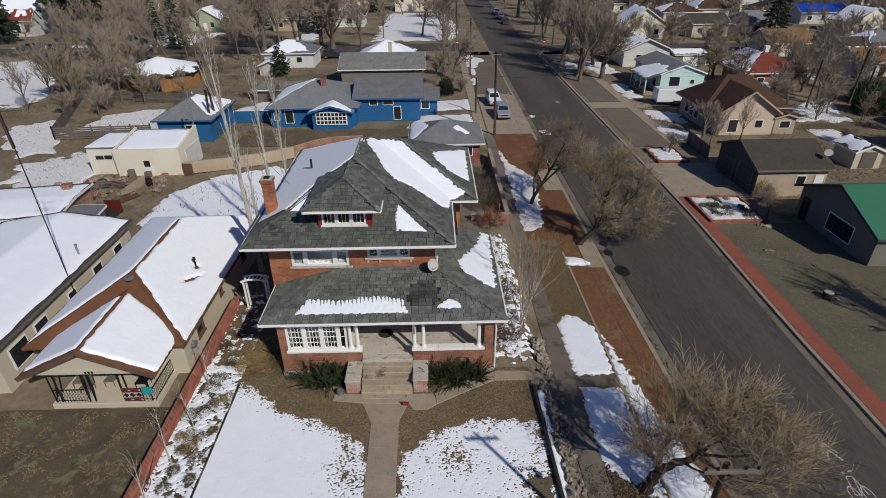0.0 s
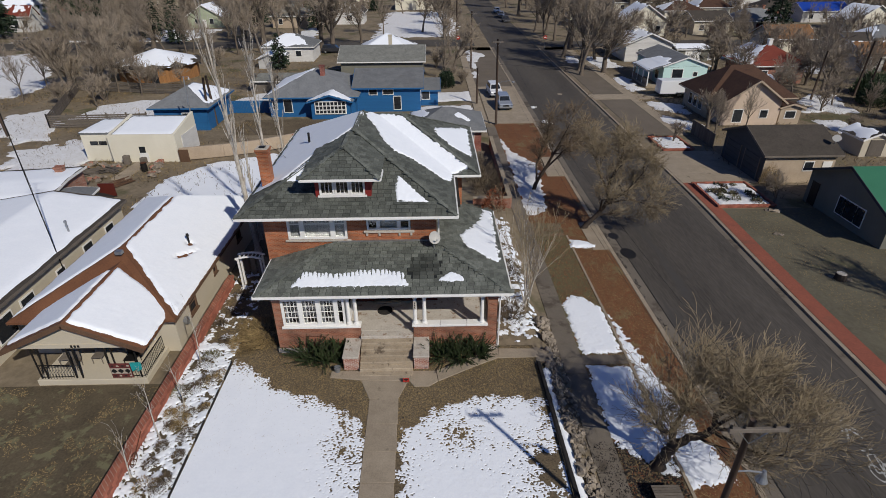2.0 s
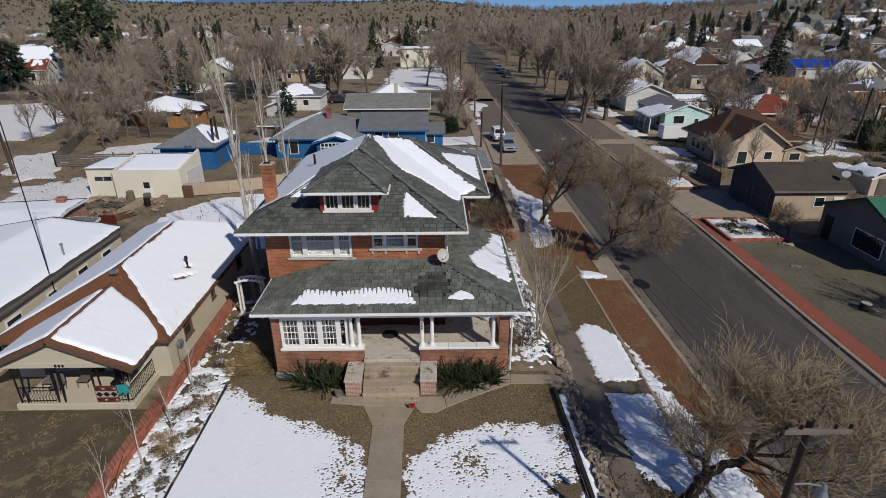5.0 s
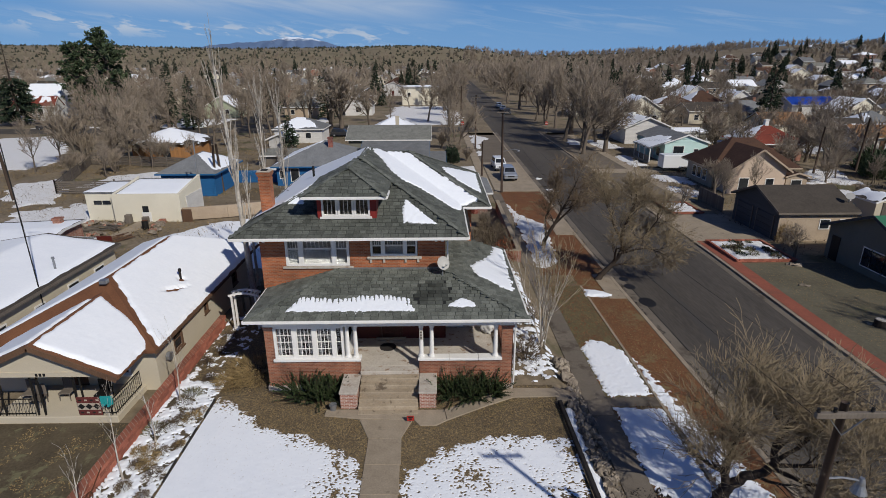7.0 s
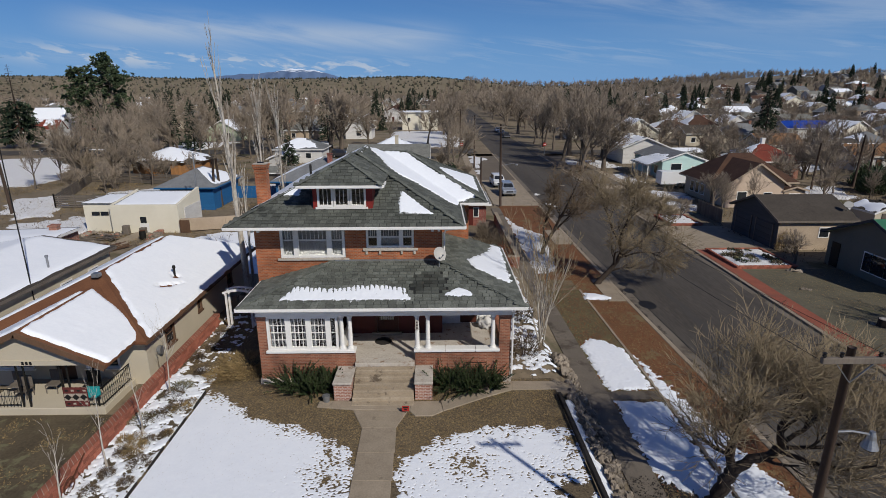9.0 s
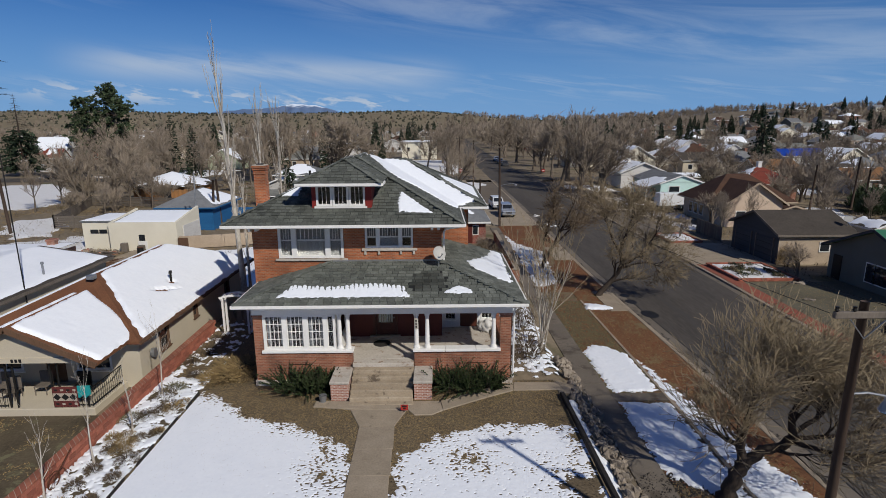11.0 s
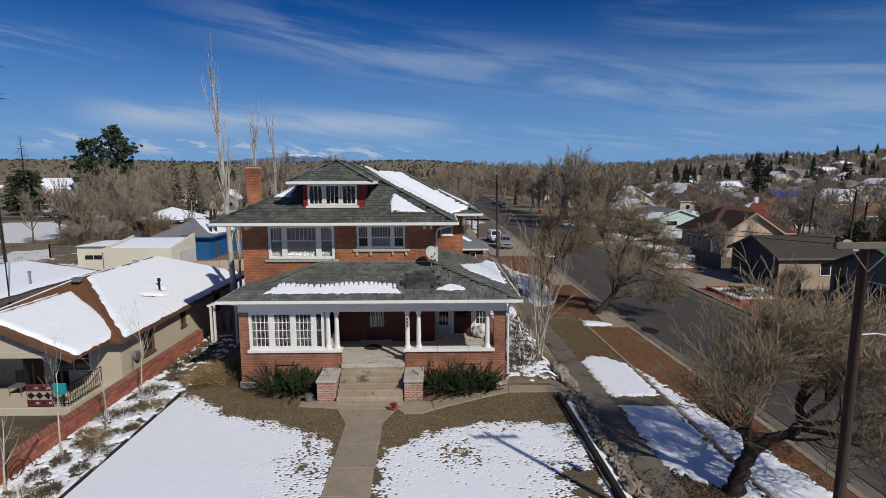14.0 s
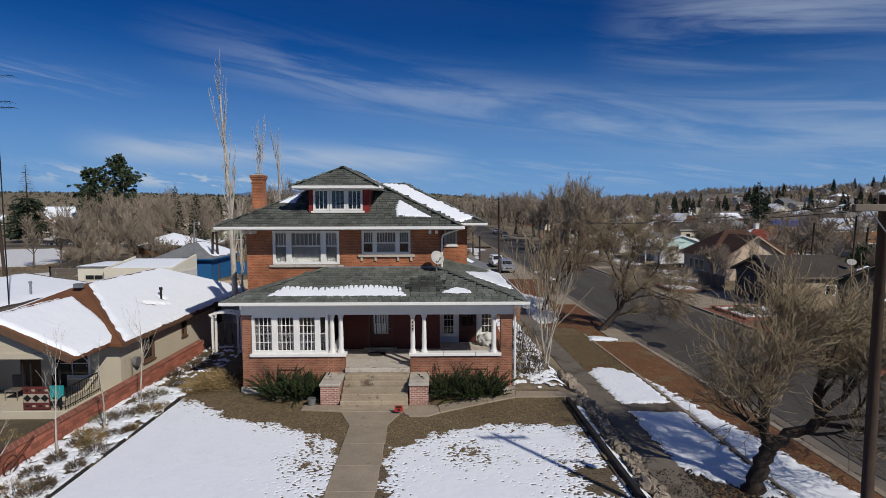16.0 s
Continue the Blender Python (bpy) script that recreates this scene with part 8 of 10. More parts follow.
# poplars between the houses
POP = dict(bark="bark_pale", twig="bark_pale", levels=3, rmin=0.01, kids=(40, 7, 4), angle=(7, 19), len=(0.07, 0.22), wob=0.03, up=(0.05, 0.12, 0.08), taper=0.2, rad=(0.25, 0.45), fine_r=0.01)
tree("poplar", at_ground(-12.0, 11.6), "tall narrow bare poplar with pale bark", 14.6, 0.22, 31, d=(-0.02, 0, 1), group="poplars", **{"from": (0.3, 0.2, 0.15)}, **POP)
tree("poplar", at_ground(-11.9, 16.0), "bare poplar with pale bark behind the chimney", 12.4, 0.16, 32, group="poplars", **{"from": (0.22, 0.2, 0.15)}, **POP)
tree("poplar", at_ground(-10.6, 16.4), "slim bare poplar behind the chimney", 11.4, 0.12, 33, group="poplars", **{"from": (0.3, 0.2, 0.15)}, **POP)
tree("poplar", at_ground(-12.3, 13.4), "bare poplar stem with pale bark", 7.5, 0.12, 34, group="poplars", **{"from": (0.3, 0.2, 0.15)}, **POP)
# saplings by the brick wall
SAP = dict(bark="bark_pale", twig="bark_pale", levels=2, kids=(8, 3), angle=(18, 40), len=(0.2, 0.42), wob=0.07, up=(0.02, 0.06), taper=0.25, fine_r=0.03, group="saplings by the wall")
for i, (x, y, h) in enumerate(((-11.65, -5.0, 2.9), (-11.4, -3.0, 2.5), (-11.7, -0.1, 3.3), (-12.0, -6.9, 2.4))):
    tree("sapling", at_ground(x, y), "thin bare sapling with pale bark beside the brick wall", h, 0.038, 51 + i, **{"from": (0.35, 0.2)}, **SAP)
# low bushes in the planting bed
for i, (x, y, r, h) in enumerate(((-11.4, -2.0, 0.45, 0.42), (-11.45, -4.35, 0.42, 0.42), (-10.6, -4.85, 0.42, 0.36), (-10.5, -5.9, 0.38, 0.32), (-11.5, -6.3, 0.45, 0.35), (-10.9, -3.5, 0.3, 0.25), (-11.0, -1.5, 0.35, 0.3), (-11.0, 1.6, 0.5, 0.55), (-11.4, 4.2, 0.6, 0.8), (-11.5, 5.9, 0.6, 0.8), (-11.7, 3.0, 0.45, 0.6))):
    bush("low_bush", at_ground(x, y), "low dry brown shrub in the snowy planting bed", r * random.Random(i).uniform(0.55, 0.95), h * random.Random(i + 9).uniform(0.6, 1.0), 700, "dry_bush", 61 + i, 0.09, 0.008, "shrubs in the bed", up=0.25)
for i in range(17):
    rr = random.Random(i + 240)
    x, y = rr.uniform(-12.0, -10.3), rr.uniform(-7.6, 0.9)
    tone = rr.choice(("sage", "straw", "dry_bush", "straw"))
    bush("herb_clump", at_ground(x, y), {"sage": "flat grey-green clump of winter herbs in the bed", "straw": "flattened clump of dry yellow stalks in the bed", "dry_bush": "clump of dry brown stalks in the snowy bed"}[tone], rr.uniform(0.14, 0.46), rr.uniform(0.08, 0.34), 420, tone, 161 + i, rr.uniform(0.08, 0.2), 0.009, "herbs in the bed", up=rr.uniform(0.1, 0.7))
for i, (x, y, r, h) in enumerate(((-6.15, 0.1, 0.75, 0.75), (-5.3, -0.05, 0.6, 0.62), (-4.75, 0.15, 0.45, 0.6), (0.75, 0.1, 0.65, 0.75), (1.6, 0.05, 0.7, 0.7), (2.45, 0.2, 0.55, 0.65))):
    spray_bush("yew_bush", at_ground(x, y), "dark green spreading yew bush before the porch wall", r * 1.1, h * 1.25, "yew", 81 + i, "bushes before the porch")
bush("dry_grass_clump", at_ground(-9.0, 2.3), "matted clump of dry yellow grass", 1.35, 0.35, 2600, "straw", 95, 0.35, 0.014, up=0.2)
bush("dry_grass_clump", at_ground(-9.8, 1.4), "matted clump of dry yellow grass", 0.8, 0.25, 900, "straw", 96, 0.3, 0.014, up=0.2)
bush("dead_shrub", at_ground(4.6, 3.2), "brown leafless shrub against the house", 0.7, 1.3, 900, "dry_bush", 97, 0.3, 0.012, up=1.0)
bush("dead_shrub", at_ground(4.9, 7.5), "brown leafless shrub against the house", 0.9, 1.5, 900, "dry_bush", 98, 0.3, 0.012, up=1.0)
bush("red_shrub", at_ground(5.2, 18.6), "shrub with withered red-brown leaves", 0.9, 1.9, 900, "red_bush", 99, 0.2, 0.03, up=0.5)
bush("brown_hedge", at_ground(5.2, 23.0), "tangled leafless brown hedge", 1.3, 1.9, 1600, "dry_bush", 100, 0.45, 0.012, up=1.0)
bush("brown_hedge", at_ground(4.8, 26.5), "tangled leafless brown hedge", 1.4, 2.0, 1600, "dry_bush", 101, 0.45, 0.012, up=1.0)

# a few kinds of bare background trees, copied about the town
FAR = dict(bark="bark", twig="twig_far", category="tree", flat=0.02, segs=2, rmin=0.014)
kinds = [
    tree("bare_tree", (0, 0, 0), "bare deciduous tree with a dense grey-brown crown", 3.2, 0.2, 201, levels=4, kids=(7, 5, 5, 9), len=(0.5, 0.76), angle=(15, 42), up=(0.0, 0.1, 0.07, 0.04), fine_r=0.03, group="bare town trees", **FAR),
    tree("bare_tree", (0, 0, 0), "bare deciduous tree with a broad brown crown", 2.6, 0.22, 202, levels=4, kids=(7, 5, 5, 9), len=(0.52, 0.78), angle=(20, 48), up=(0.0, 0.09, 0.07, 0.03), fine_r=0.03, group="bare town trees", **FAR),
    tree("bare_tree", (0, 0, 0), "slender bare tree with upswept grey branches", 4.2, 0.16, 203, levels=4, kids=(8, 5, 5, 8), len=(0.46, 0.68), angle=(14, 38), up=(0.0, 0.08, 0.06, 0.04), fine_r=0.03, group="bare town trees", **FAR),
]
thicket = tree("bare_thicket", (0, 0, 0), "thicket of tall leafless grey-brown shrubs", 2.4, 0.05, 204, stems=16, spread=0.42, levels=3, kids=(6, 5, 8), len=(0.4, 0.65), angle=(10, 34), fine_r=0.03, group="bare thickets", **FAR)
kind_h = [max(v[2] for c in ob.children for v in c.bound_box) for ob in (*kinds, thicket)]
placed = [(-56, 74, 1.0, 1), (-60, 66, 0.9, 2), (-52, 64, 0.8, 0), (-50, 100, 1.0, 2), (-40, 98, 1.3, 2), (-36, 100, 1.2, 0), (-24, 106, 1.5, 1), (-21.3, 104, 1.75, 1), (-28, 130, 1.4, 0), (-48, 128, 1.5, 1), (-66, 128, 1.6, 2), (-76, 132, 1.5, 0), (4, 76, 1.0, 0), (2.5, 72, 0.8, 2), (4, 90, 1.0, 0), (3.5, 118, 1.2, 1), (-2, 128, 1.2, 0), (27.5, 80, 1.35, 0), (26.5, 78, 1.25, 2), (30, 100, 1.3, 1), (34, 118, 1.4, 0), (27, 128, 1.3, 2), (31, 146, 1.5, 0), (28, 164, 1.5, 1), (26, 74, 1.2, 0), (28.5, 85, 1.35, 2), (26.5, 91, 1.4, 0), (30.5, 76, 1.1, 1), (27, 188, 1.6, 0), (30, 210, 1.6, 1), (8, 140, 1.3, 0), (6, 160, 1.4, 1), (7, 200, 1.5, 0), (8, 230, 1.6, 1), (9, 260, 1.6, 0), (27, 240, 1.6, 2), (34, 43.0, 0.55, 1), (37.8, 41.5, 0.55, 2), (33.0, 39.0, 0.5, 0), (27.5, 37.2, 0.32, 1), (29.6, 20.5, 0.35, 1), (66, 62, 0.8, 0), (59, 60, 1.0, 0), (57.5, 57, 0.8, 1), (62, 70, 0.9, 0), (62, 84, 0.9, 1), (48, 96, 1.1, 0), (70, 76, 1.1, 2), (-27, 64, 0.6, 2), (-24, 62, 0.5, 0), (60, 44, 0.6, 1), (52, 56, 0.7, 0), (47, 58, 0.5, 2), (60, 66, 0.75, 2), (68, 72, 0.7, 0), (50, 76, 0.8, 1), (64, 78, 0.8, 2), (70, 60, 0.7, 0), (80, 66, 0.8, 1), (84, 80, 0.8, 2), (78, 88, 0.9, 0), (56, 90, 0.9, 1), (33.5, 99, 0.9, 2), (66, 98, 0.9, 0), (32, 88, 1.15, 0), (31, 94, 1.2, 2), (33, 84, 0.8, 1), (29, 112, 1.3, 0), (28, 120, 1.3, 2), (36, 96, 0.9, 1), (-54, 96, 1.2, 0), (-60, 100, 1.25, 2), (-70, 104, 1.2, 0), (-34, 124, 1.3, 0), (-60, 132, 1.4, 0), (-72, 124, 1.3, 2), (-16, 112, 1.2, 0), (-58, 78, 1.1, 2), (-54, 70, 0.9, 0), (-60, 60, 0.8, 2), (-44, 88, 0.9, 0), (-55.5, 64, 1.0, 0), (-51.5, 67, 1.1, 1), (-48.5, 65, 0.95, 2), (-53.5, 71, 1.05, 2), (-57.5, 68, 1.0, 1), (-46.5, 68, 0.8, 0), (-33, 106, 1.6, 0), (-38, 110, 1.65, 1), (-29.5, 110, 1.5, 0), (-62, 108, 1.3, 1), (-82, 118, 1.45, 2), (-76, 120, 1.35, 2), (-70, 121, 1.5, 2), (-63, 120, 1.4, 2), (-45, 120, 1.5, 2), (-41, 122, 1.4, 2), (-66, 98, 1.25, 2), (-72, 96, 1.2, 2), (-49, 94, 1.2, 2), (-56, 84, 1.15, 2), (-63, 78, 1.0, 2), (-47, 56, 0.55, 2), (-44, 63, 0.7, 2), (-39, 66, 0.6, 2)]
t_rng = random.Random(8)
for x, y, s, k in placed:
    s *= 9.5 / kind_h[k] * (1.14 if 25 < x < 37 and 72 < y < 132 else 1.0)
    copy_thing(kinds[k], pose(x, y, H(x, y) - 0.1, 0, 0, t_rng.uniform(0, 360)) @ Matrix.Diagonal((s, s, s * t_rng.uniform(0.9, 1.15), 1)))
for x, y, s, k in [(30, 128, 1.35, 0), (37, 140, 1.4, 1), (44, 152, 1.5, 0), (52, 165, 1.5, 2), (58, 148, 1.4, 1), (66, 160, 1.5, 0), (34, 156, 1.5, 2), (74, 172, 1.5, 1), (47, 138, 1.3, 2), (40, 170, 1.6, 0), (88, 150, 1.3, 0), (96, 165, 1.4, 2)]:
    if not any(abs(x - a) < 5.5 and abs(y - b) < 5.5 for a, b in plots):
        s *= 9.5 / kind_h[k]
        copy_thing(kinds[k], pose(x, y, H(x, y) - 0.1, 0, 0, t_rng.uniform(0, 360)) @ Matrix.Diagonal((s, s, s, 1)))
count = 0
while count < 70:
    y = 117 + 85 * t_rng.random()
    x = t_rng.uniform(-0.95, 0.95) * (y + 30)
    if 9 < x < 27 or any(abs(x - a) < 8 and abs(y - b) < 8 for a, b in plots) or (99 < y < 119):
        continue
    k = t_rng.randrange(3)
    if x < 0 and t_rng.random() < 0.4:
        continue
    s = (t_rng.uniform(6, 11) if x < 40 else t_rng.uniform(5, 9)) / kind_h[k]
    copy_thing(kinds[k], pose(x, y, H(x, y) - 0.2, 0, 0, t_rng.uniform(0, 360)) @ Matrix.Diagonal((s, s, s * t_rng.uniform(0.85, 1.15), 1)))
    count += 1
for x, y, s in [(-44, 66, 1.2), (-48, 60, 1.1), (-53, 58, 1.0), (-58, 70, 1.4), (-50, 72, 1.2), (-58, 92, 1.4), (-40, 86, 1.0), (-30, 100, 1.2), (3, 70, 0.8), (5, 68, 0.7), (1, 82, 0.9), (5, 30, 0.55), (50, 40, 0.6), (54, 34, 0.6)]:
    s *= 4.2 / kind_h[3]
    copy_thing(thicket, pose(x, y, H(x, y) - 0.1, 0, 0, t_rng.uniform(0, 360)) @ Matrix.Diagonal((s, s, s, 1)))
copy_thing(kinds[0], pose(31.5, 0.3, H(31, 0.3) - 0.1, 0, 0, 40) @ Matrix.Diagonal((10.0 / kind_h[0],) * 3 + (1,)))
count = 0
while count < 40:
    y = t_rng.uniform(94, 200)
    x = t_rng.uniform(0.3, 0.95) * y
    if any(abs(x - a) < 6.5 and abs(y - b) < 6.5 for a, b in plots) or 101 < y < 113 or math.hypot(x - 114, y - 142) < 10 or math.hypot(x - 74, y - 98) < 8:
        continue
    k = t_rng.randrange(3)
    s = t_rng.uniform(5.5, 9.5) / kind_h[k]
    copy_thing(kinds[k], pose(x, y, H(x, y) - 0.2, 0, 0, t_rng.uniform(0, 360)) @ Matrix.Diagonal((s, s, s, 1)))
    count += 1
# garden trees crowded between the houses across the street
solid = [(39.5, 67, 6.5), (39.5, 73, 6.5), (34.5, 68, 5), (41.6, 91, 8), (39.4, 47.6, 6), (40.6, 50.6, 8), (55, 70, 6.5), (74, 98, 7), (79, 78, 7), (86, 90, 8), (92, 70, 7.5), (64, 45, 4.5), (48.5, 60.5, 4), (61, 84, 4.5), (50, 88, 5), (35.9, 58.6, 4), (34.2, 29, 7), (37.7, 16.6, 9), (46.5, 33.6, 3), (111, 145, 9), (103, 134, 8), (95, 123, 8), (88, 112, 7), (80, 100, 6)]
count = 0
while count < 62:
    y = t_rng.uniform(44, 128)
    x = t_rng.uniform(44, 60 + 0.62 * y)
    if any(math.hypot(x - a, y - b) < r for a, b, r in solid) or any(abs(x - a) < 7 and abs(y - b) < 7 for a, b in plots) or 101 < y < 113:
        continue
    k = t_rng.randrange(3)
    s = t_rng.uniform(3.5, 7.5) / kind_h[k]
    copy_thing(kinds[k], pose(x, y, H(x, y) - 0.2, 0, 0, t_rng.uniform(0, 360)) @ Matrix.Diagonal((s, s, s * t_rng.uniform(0.85, 1.1), 1)))
    count += 1
# the woods and garden trees further off, as one mass
woods = Geo()
proto = []
for k in range(5):
    big, fine = Geo(), Geo()
    limb(big, fine, Vector((0, 0, -0.3)), Vector((0, 0, 1)), 2.4, 0.07, 0, random.Random(500 + k), {**BASE, "levels": 3, "kids": (5, 4, 6), "len": (0.55, 0.85), "from": (0.2, 0.15, 0.1), "angle": (14, 42), "up": (0.0, 0.12, 0.08), "flat": 0.08, "segs": 2, "rmin": 0.022})
    big.add(fine.v, fine.f)
    arr = np.array(big.v)
    proto.append((arr / arr[:, 2].max(), big.f))
small = []
for k in range(5):
    big, fine = Geo(), Geo()
    limb(big, fine, Vector((0, 0, -0.3)), Vector((0, 0, 1)), 2.0, 0.07, 0, random.Random(520 + k), {**BASE, "levels": 2, "kids": (7, 8), "len": (0.6, 0.9), "from": (0.2, 0.1), "angle": (16, 46), "up": (0.0, 0.1), "flat": 0.09, "segs": 2, "rmin": 0.035})
    big.add(fine.v, fine.f)
    arr = np.array(big.v)
    small.append((arr / arr[:, 2].max(), big.f))
w_v, w_f, w_n = [], [], 0


def wood_tree(x, y, height):
    """Adds one tree to the mass, a coarser one where it is far."""
    global w_n
    arr, fs = (proto if y < 330 else small)[t_rng.randrange(5)]
    a = t_rng.uniform(0, 6.28)
    rot = np.array([[math.cos(a), -math.sin(a), 0], [math.sin(a), math.cos(a), 0], [0, 0, 1]])
    w_v.append(arr @ rot.T * height + np.array((x, y, H(x, y) - 0.2)))
    w_f.extend(tuple(i + w_n for i in f) for f in fs)
    w_n += len(arr)


# number, nearest, furthest, bearings as x over y, heights
for number, near, far_off, lean0, lean1, h0, h1 in (
    (240, 175, 280, -0.95, 0.95, 6, 11),
    (700, 250, 520, -0.9, 0.3, 6.5, 12),
    (300, 88, 260, 0.36, 0.95, 4, 7.5),
    (90, 62, 135, 0.55, 0.95, 5.5, 9),
    (900, 460, 1000, -0.9, 0.12, 6, 12),
    (560, 230, 700, 0.04, 0.36, 8, 14),
    (1100, 250, 560, 0.25, 0.95, 4.5, 8),
    (700, 400, 720, 0.2, 0.95, 5, 9),
    (900, 680, 1700, 0.05, 0.55, 9, 15),
    (450, 680, 1300, 0.4, 0.9, 7, 12),
):
    count = 0
    while count < number:
        y = near + (far_off - near) * t_rng.random() ** 1.1
        x = t_rng.uniform(lean0, lean1) * (y + 20)
        if (8 < x < 27 and y < 430) or any(abs(x - a) < 6.5 and -5 < y - b < 7 for a, b in plots if abs(y - b) < 8) or (y < 160 and (101 < y < 113 or any(math.hypot(x - a, y - b) < r + 1 for a, b, r in solid))):
            continue
        if noise.noise(Vector((x * 0.012, y * 0.012, 9))) < -0.22:
            count += 1
            continue
        wood_tree(x, y, t_rng.uniform(h0, h1))
        count += 1
woods.v, woods.f = [tuple(p) for p in np.concatenate(w_v)], w_f
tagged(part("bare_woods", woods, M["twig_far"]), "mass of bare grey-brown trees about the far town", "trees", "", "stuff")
for ob in (*kinds, thicket):
    for o in (*ob.children_recursive, ob):
        bpy.data.objects.remove(o)

# evergreens
pine("pine_tree", at_ground(-88.0, 133.0), "tall dark green pine with a ragged crown", 23.0, 4.5, 301, "tall pines")
pine("pine_tree", at_ground(-97.5, 136.0), "tall dark green pine with a rounded crown", 20.5, 4.4, 302, "tall pines")
conifer("spruce", at_ground(-107.0, 123.0), "spruce with a thin, half-dead top", 21.0, 5.6, 303, dead_top=0.42, wide=0.32, density=1.4)
conifer("spruce", at_ground(-66.0, 118.0), "narrow dark green spruce", 15.0, 2.8, 304, wide=0.2)
conifer("spruce", at_ground(-27.5, 82.0), "small dark green spruce", 6.4, 1.7, 305, wide=0.18)
conifer("spruce", at_ground(-47.0, 142.0), "narrow dark green spruce", 14.5, 2.8, 306, wide=0.2)
conifer("spruce", at_ground(-58.0, 112.0), "dark green spruce beside the cross street", 13.0, 2.6, 314, wide=0.2)
conifer("spruce", at_ground(-30.0, 134.0), "dark green spruce beside a cottage", 14.0, 3.0, 315, wide=0.2)
conifer("spruce", at_ground(-8.5, 215.0), "broad dark green spruce", 16.0, 5.0, 307)
conifer("spruce", at_ground(84.0, 118.0), "broad dark green spruce among the houses", 15.5, 4.0, 308, wide=0.28, density=1.1)
bush("juniper", at_ground(57.0, 38.0), "tall dark juniper hedge", 2.6, 3.4, 2600, "needles_pine", 309, 0.5, 0.09, up=0.9)
bush("juniper", at_ground(62.0, 52.5), "tall dark juniper hedge", 2.4, 3.6, 2400, "needles_pine", 312, 0.5, 0.09, up=0.9)
bush("juniper", at_ground(65.0, 58.0), "tall dark juniper hedge", 2.4, 3.2, 2400, "needles_pine", 313, 0.5, 0.09, up=0.9)
bush("juniper", at_ground(2.5, 66.0), "dark juniper beside a house", 1.2, 2.6, 1200, "needles", 310, 0.4, 0.08, up=0.9)
fir = conifer("fir_tree", (0, 0, 0), "dark green fir on the far slope", 15.0, 3.2, 311, group="firs on the slope", density=1.1, wide=0.42)
f_rng = random.Random(4)
for i in range(88):
    y = f_rng.uniform(190, 520)
    x = y * f_rng.uniform(0.25, 0.9)
    s = f_rng.uniform(0.4, 1.0)
    copy_thing(fir, pose(x, y, H(x, y) - 0.2, 0, 0, f_rng.uniform(0, 360)) @ Matrix.Diagonal((s, s, s, 1)))
for i in range(62):
    y = f_rng.uniform(160, 720)
    x = -y * f_rng.uniform(0.0, 0.7)
    s = f_rng.uniform(0.6, 1.0)
    copy_thing(fir, pose(x, y, H(x, y) - 0.2, 0, 0, f_rng.uniform(0, 360)) @ Matrix.Diagonal((s, s, s, 1)))
for o in (*fir.children_recursive, fir):
    bpy.data.objects.remove(o)

# scrub on the hills and the mountain behind
sg = Geo()
h_rng = random.Random(6)
for i in range(2600):
    y = h_rng.uniform(700, 1500)
    x = h_rng.uniform(-1.05, 0.45) * y
    r = h_rng.uniform(1.3, 3.6)
    z = H(x, y)
    sg.add([(x + r * math.cos(a) * h_rng.uniform(0.7, 1.2), y + r * math.sin(a), z - 0.3) for a in (0, 1.26, 2.5, 3.77, 5.03)] + [(x + h_rng.uniform(-0.5, 0.5), y, z + r * h_rng.uniform(1.0, 1.7))], [(0, 1, 5), (1, 2, 5), (2, 3, 5), (3, 4, 5), (4, 0, 5)])
tagged(part("hill_scrub", sg, M["scrub"]), "dark junipers dotted over the far hillside", "scrub", "", "stuff")
mg = Geo()
mw, mh = 120, 12
for j in range(mh + 1):
    for i in range(mw + 1):
        bearing = -28 + 23 * i / mw
        hgt = interp(bearing, [-28, -22, -20.5, -18.5, -17.2, -15.5, -14.3, -13.2, -12.2, -11.2, -10.2, -8.5, -5], [70, 122, 138, 150, 154, 170, 184, 187, 177, 165, 140, 110, 60])
        hgt *= 1 + 0.05 * noise.noise(Vector((bearing * 1.3, 0, 0))) + 0.02 * noise.noise(Vector((bearing * 5, 0, 2)))
        y = 4300 - 900 * (1 - j / mh) + 110 * noise.noise(Vector((bearing * 1.1, j * 0.25, 4))) + 45 * noise.noise(Vector((bearing * 4, j * 0.5, 8)))
        mg.v.append((math.tan(math.radians(bearing)) * y, y, hgt * (j / mh) ** 0.8 - 10))
mg.f = [(j * (mw + 1) + i, j * (mw + 1) + i + 1, (j + 1) * (mw + 1) + i + 1, (j + 1) * (mw + 1) + i) for j in range(mh) for i in range(mw)]
mt = M["mountain"].node_tree
m_pos, m_sep = mt.nodes.new("ShaderNodeNewGeometry"), mt.nodes.new("ShaderNodeSeparateXYZ")
mt.links.new(m_pos.outputs["Position"], m_sep.inputs[0])
m_noise, m_add, m_ramp, m_mix = mt.nodes.new("ShaderNodeTexNoise"), mt.nodes.new("ShaderNodeMath"), mt.nodes.new("ShaderNodeMapRange"), mt.nodes.new("ShaderNodeMix")
m_noise.inputs["Scale"].default_value, m_noise.inputs["Detail"].default_value = 0.012, 6
mt.links.new(m_pos.outputs["Position"], m_noise.inputs["Vector"])
m_add.operation, m_add.inputs[1].default_value = "MULTIPLY_ADD", 110
mt.links.new(m_noise.outputs["Fac"], m_add.inputs[0])
mt.links.new(m_sep.outputs["Z"], m_add.inputs[2])
m_ramp.inputs["From Min"].default_value, m_ramp.inputs["From Max"].default_value = 206, 222
mt.links.new(m_add.outputs[0], m_ramp.inputs["Value"])
m_mix.data_type = "RGBA"
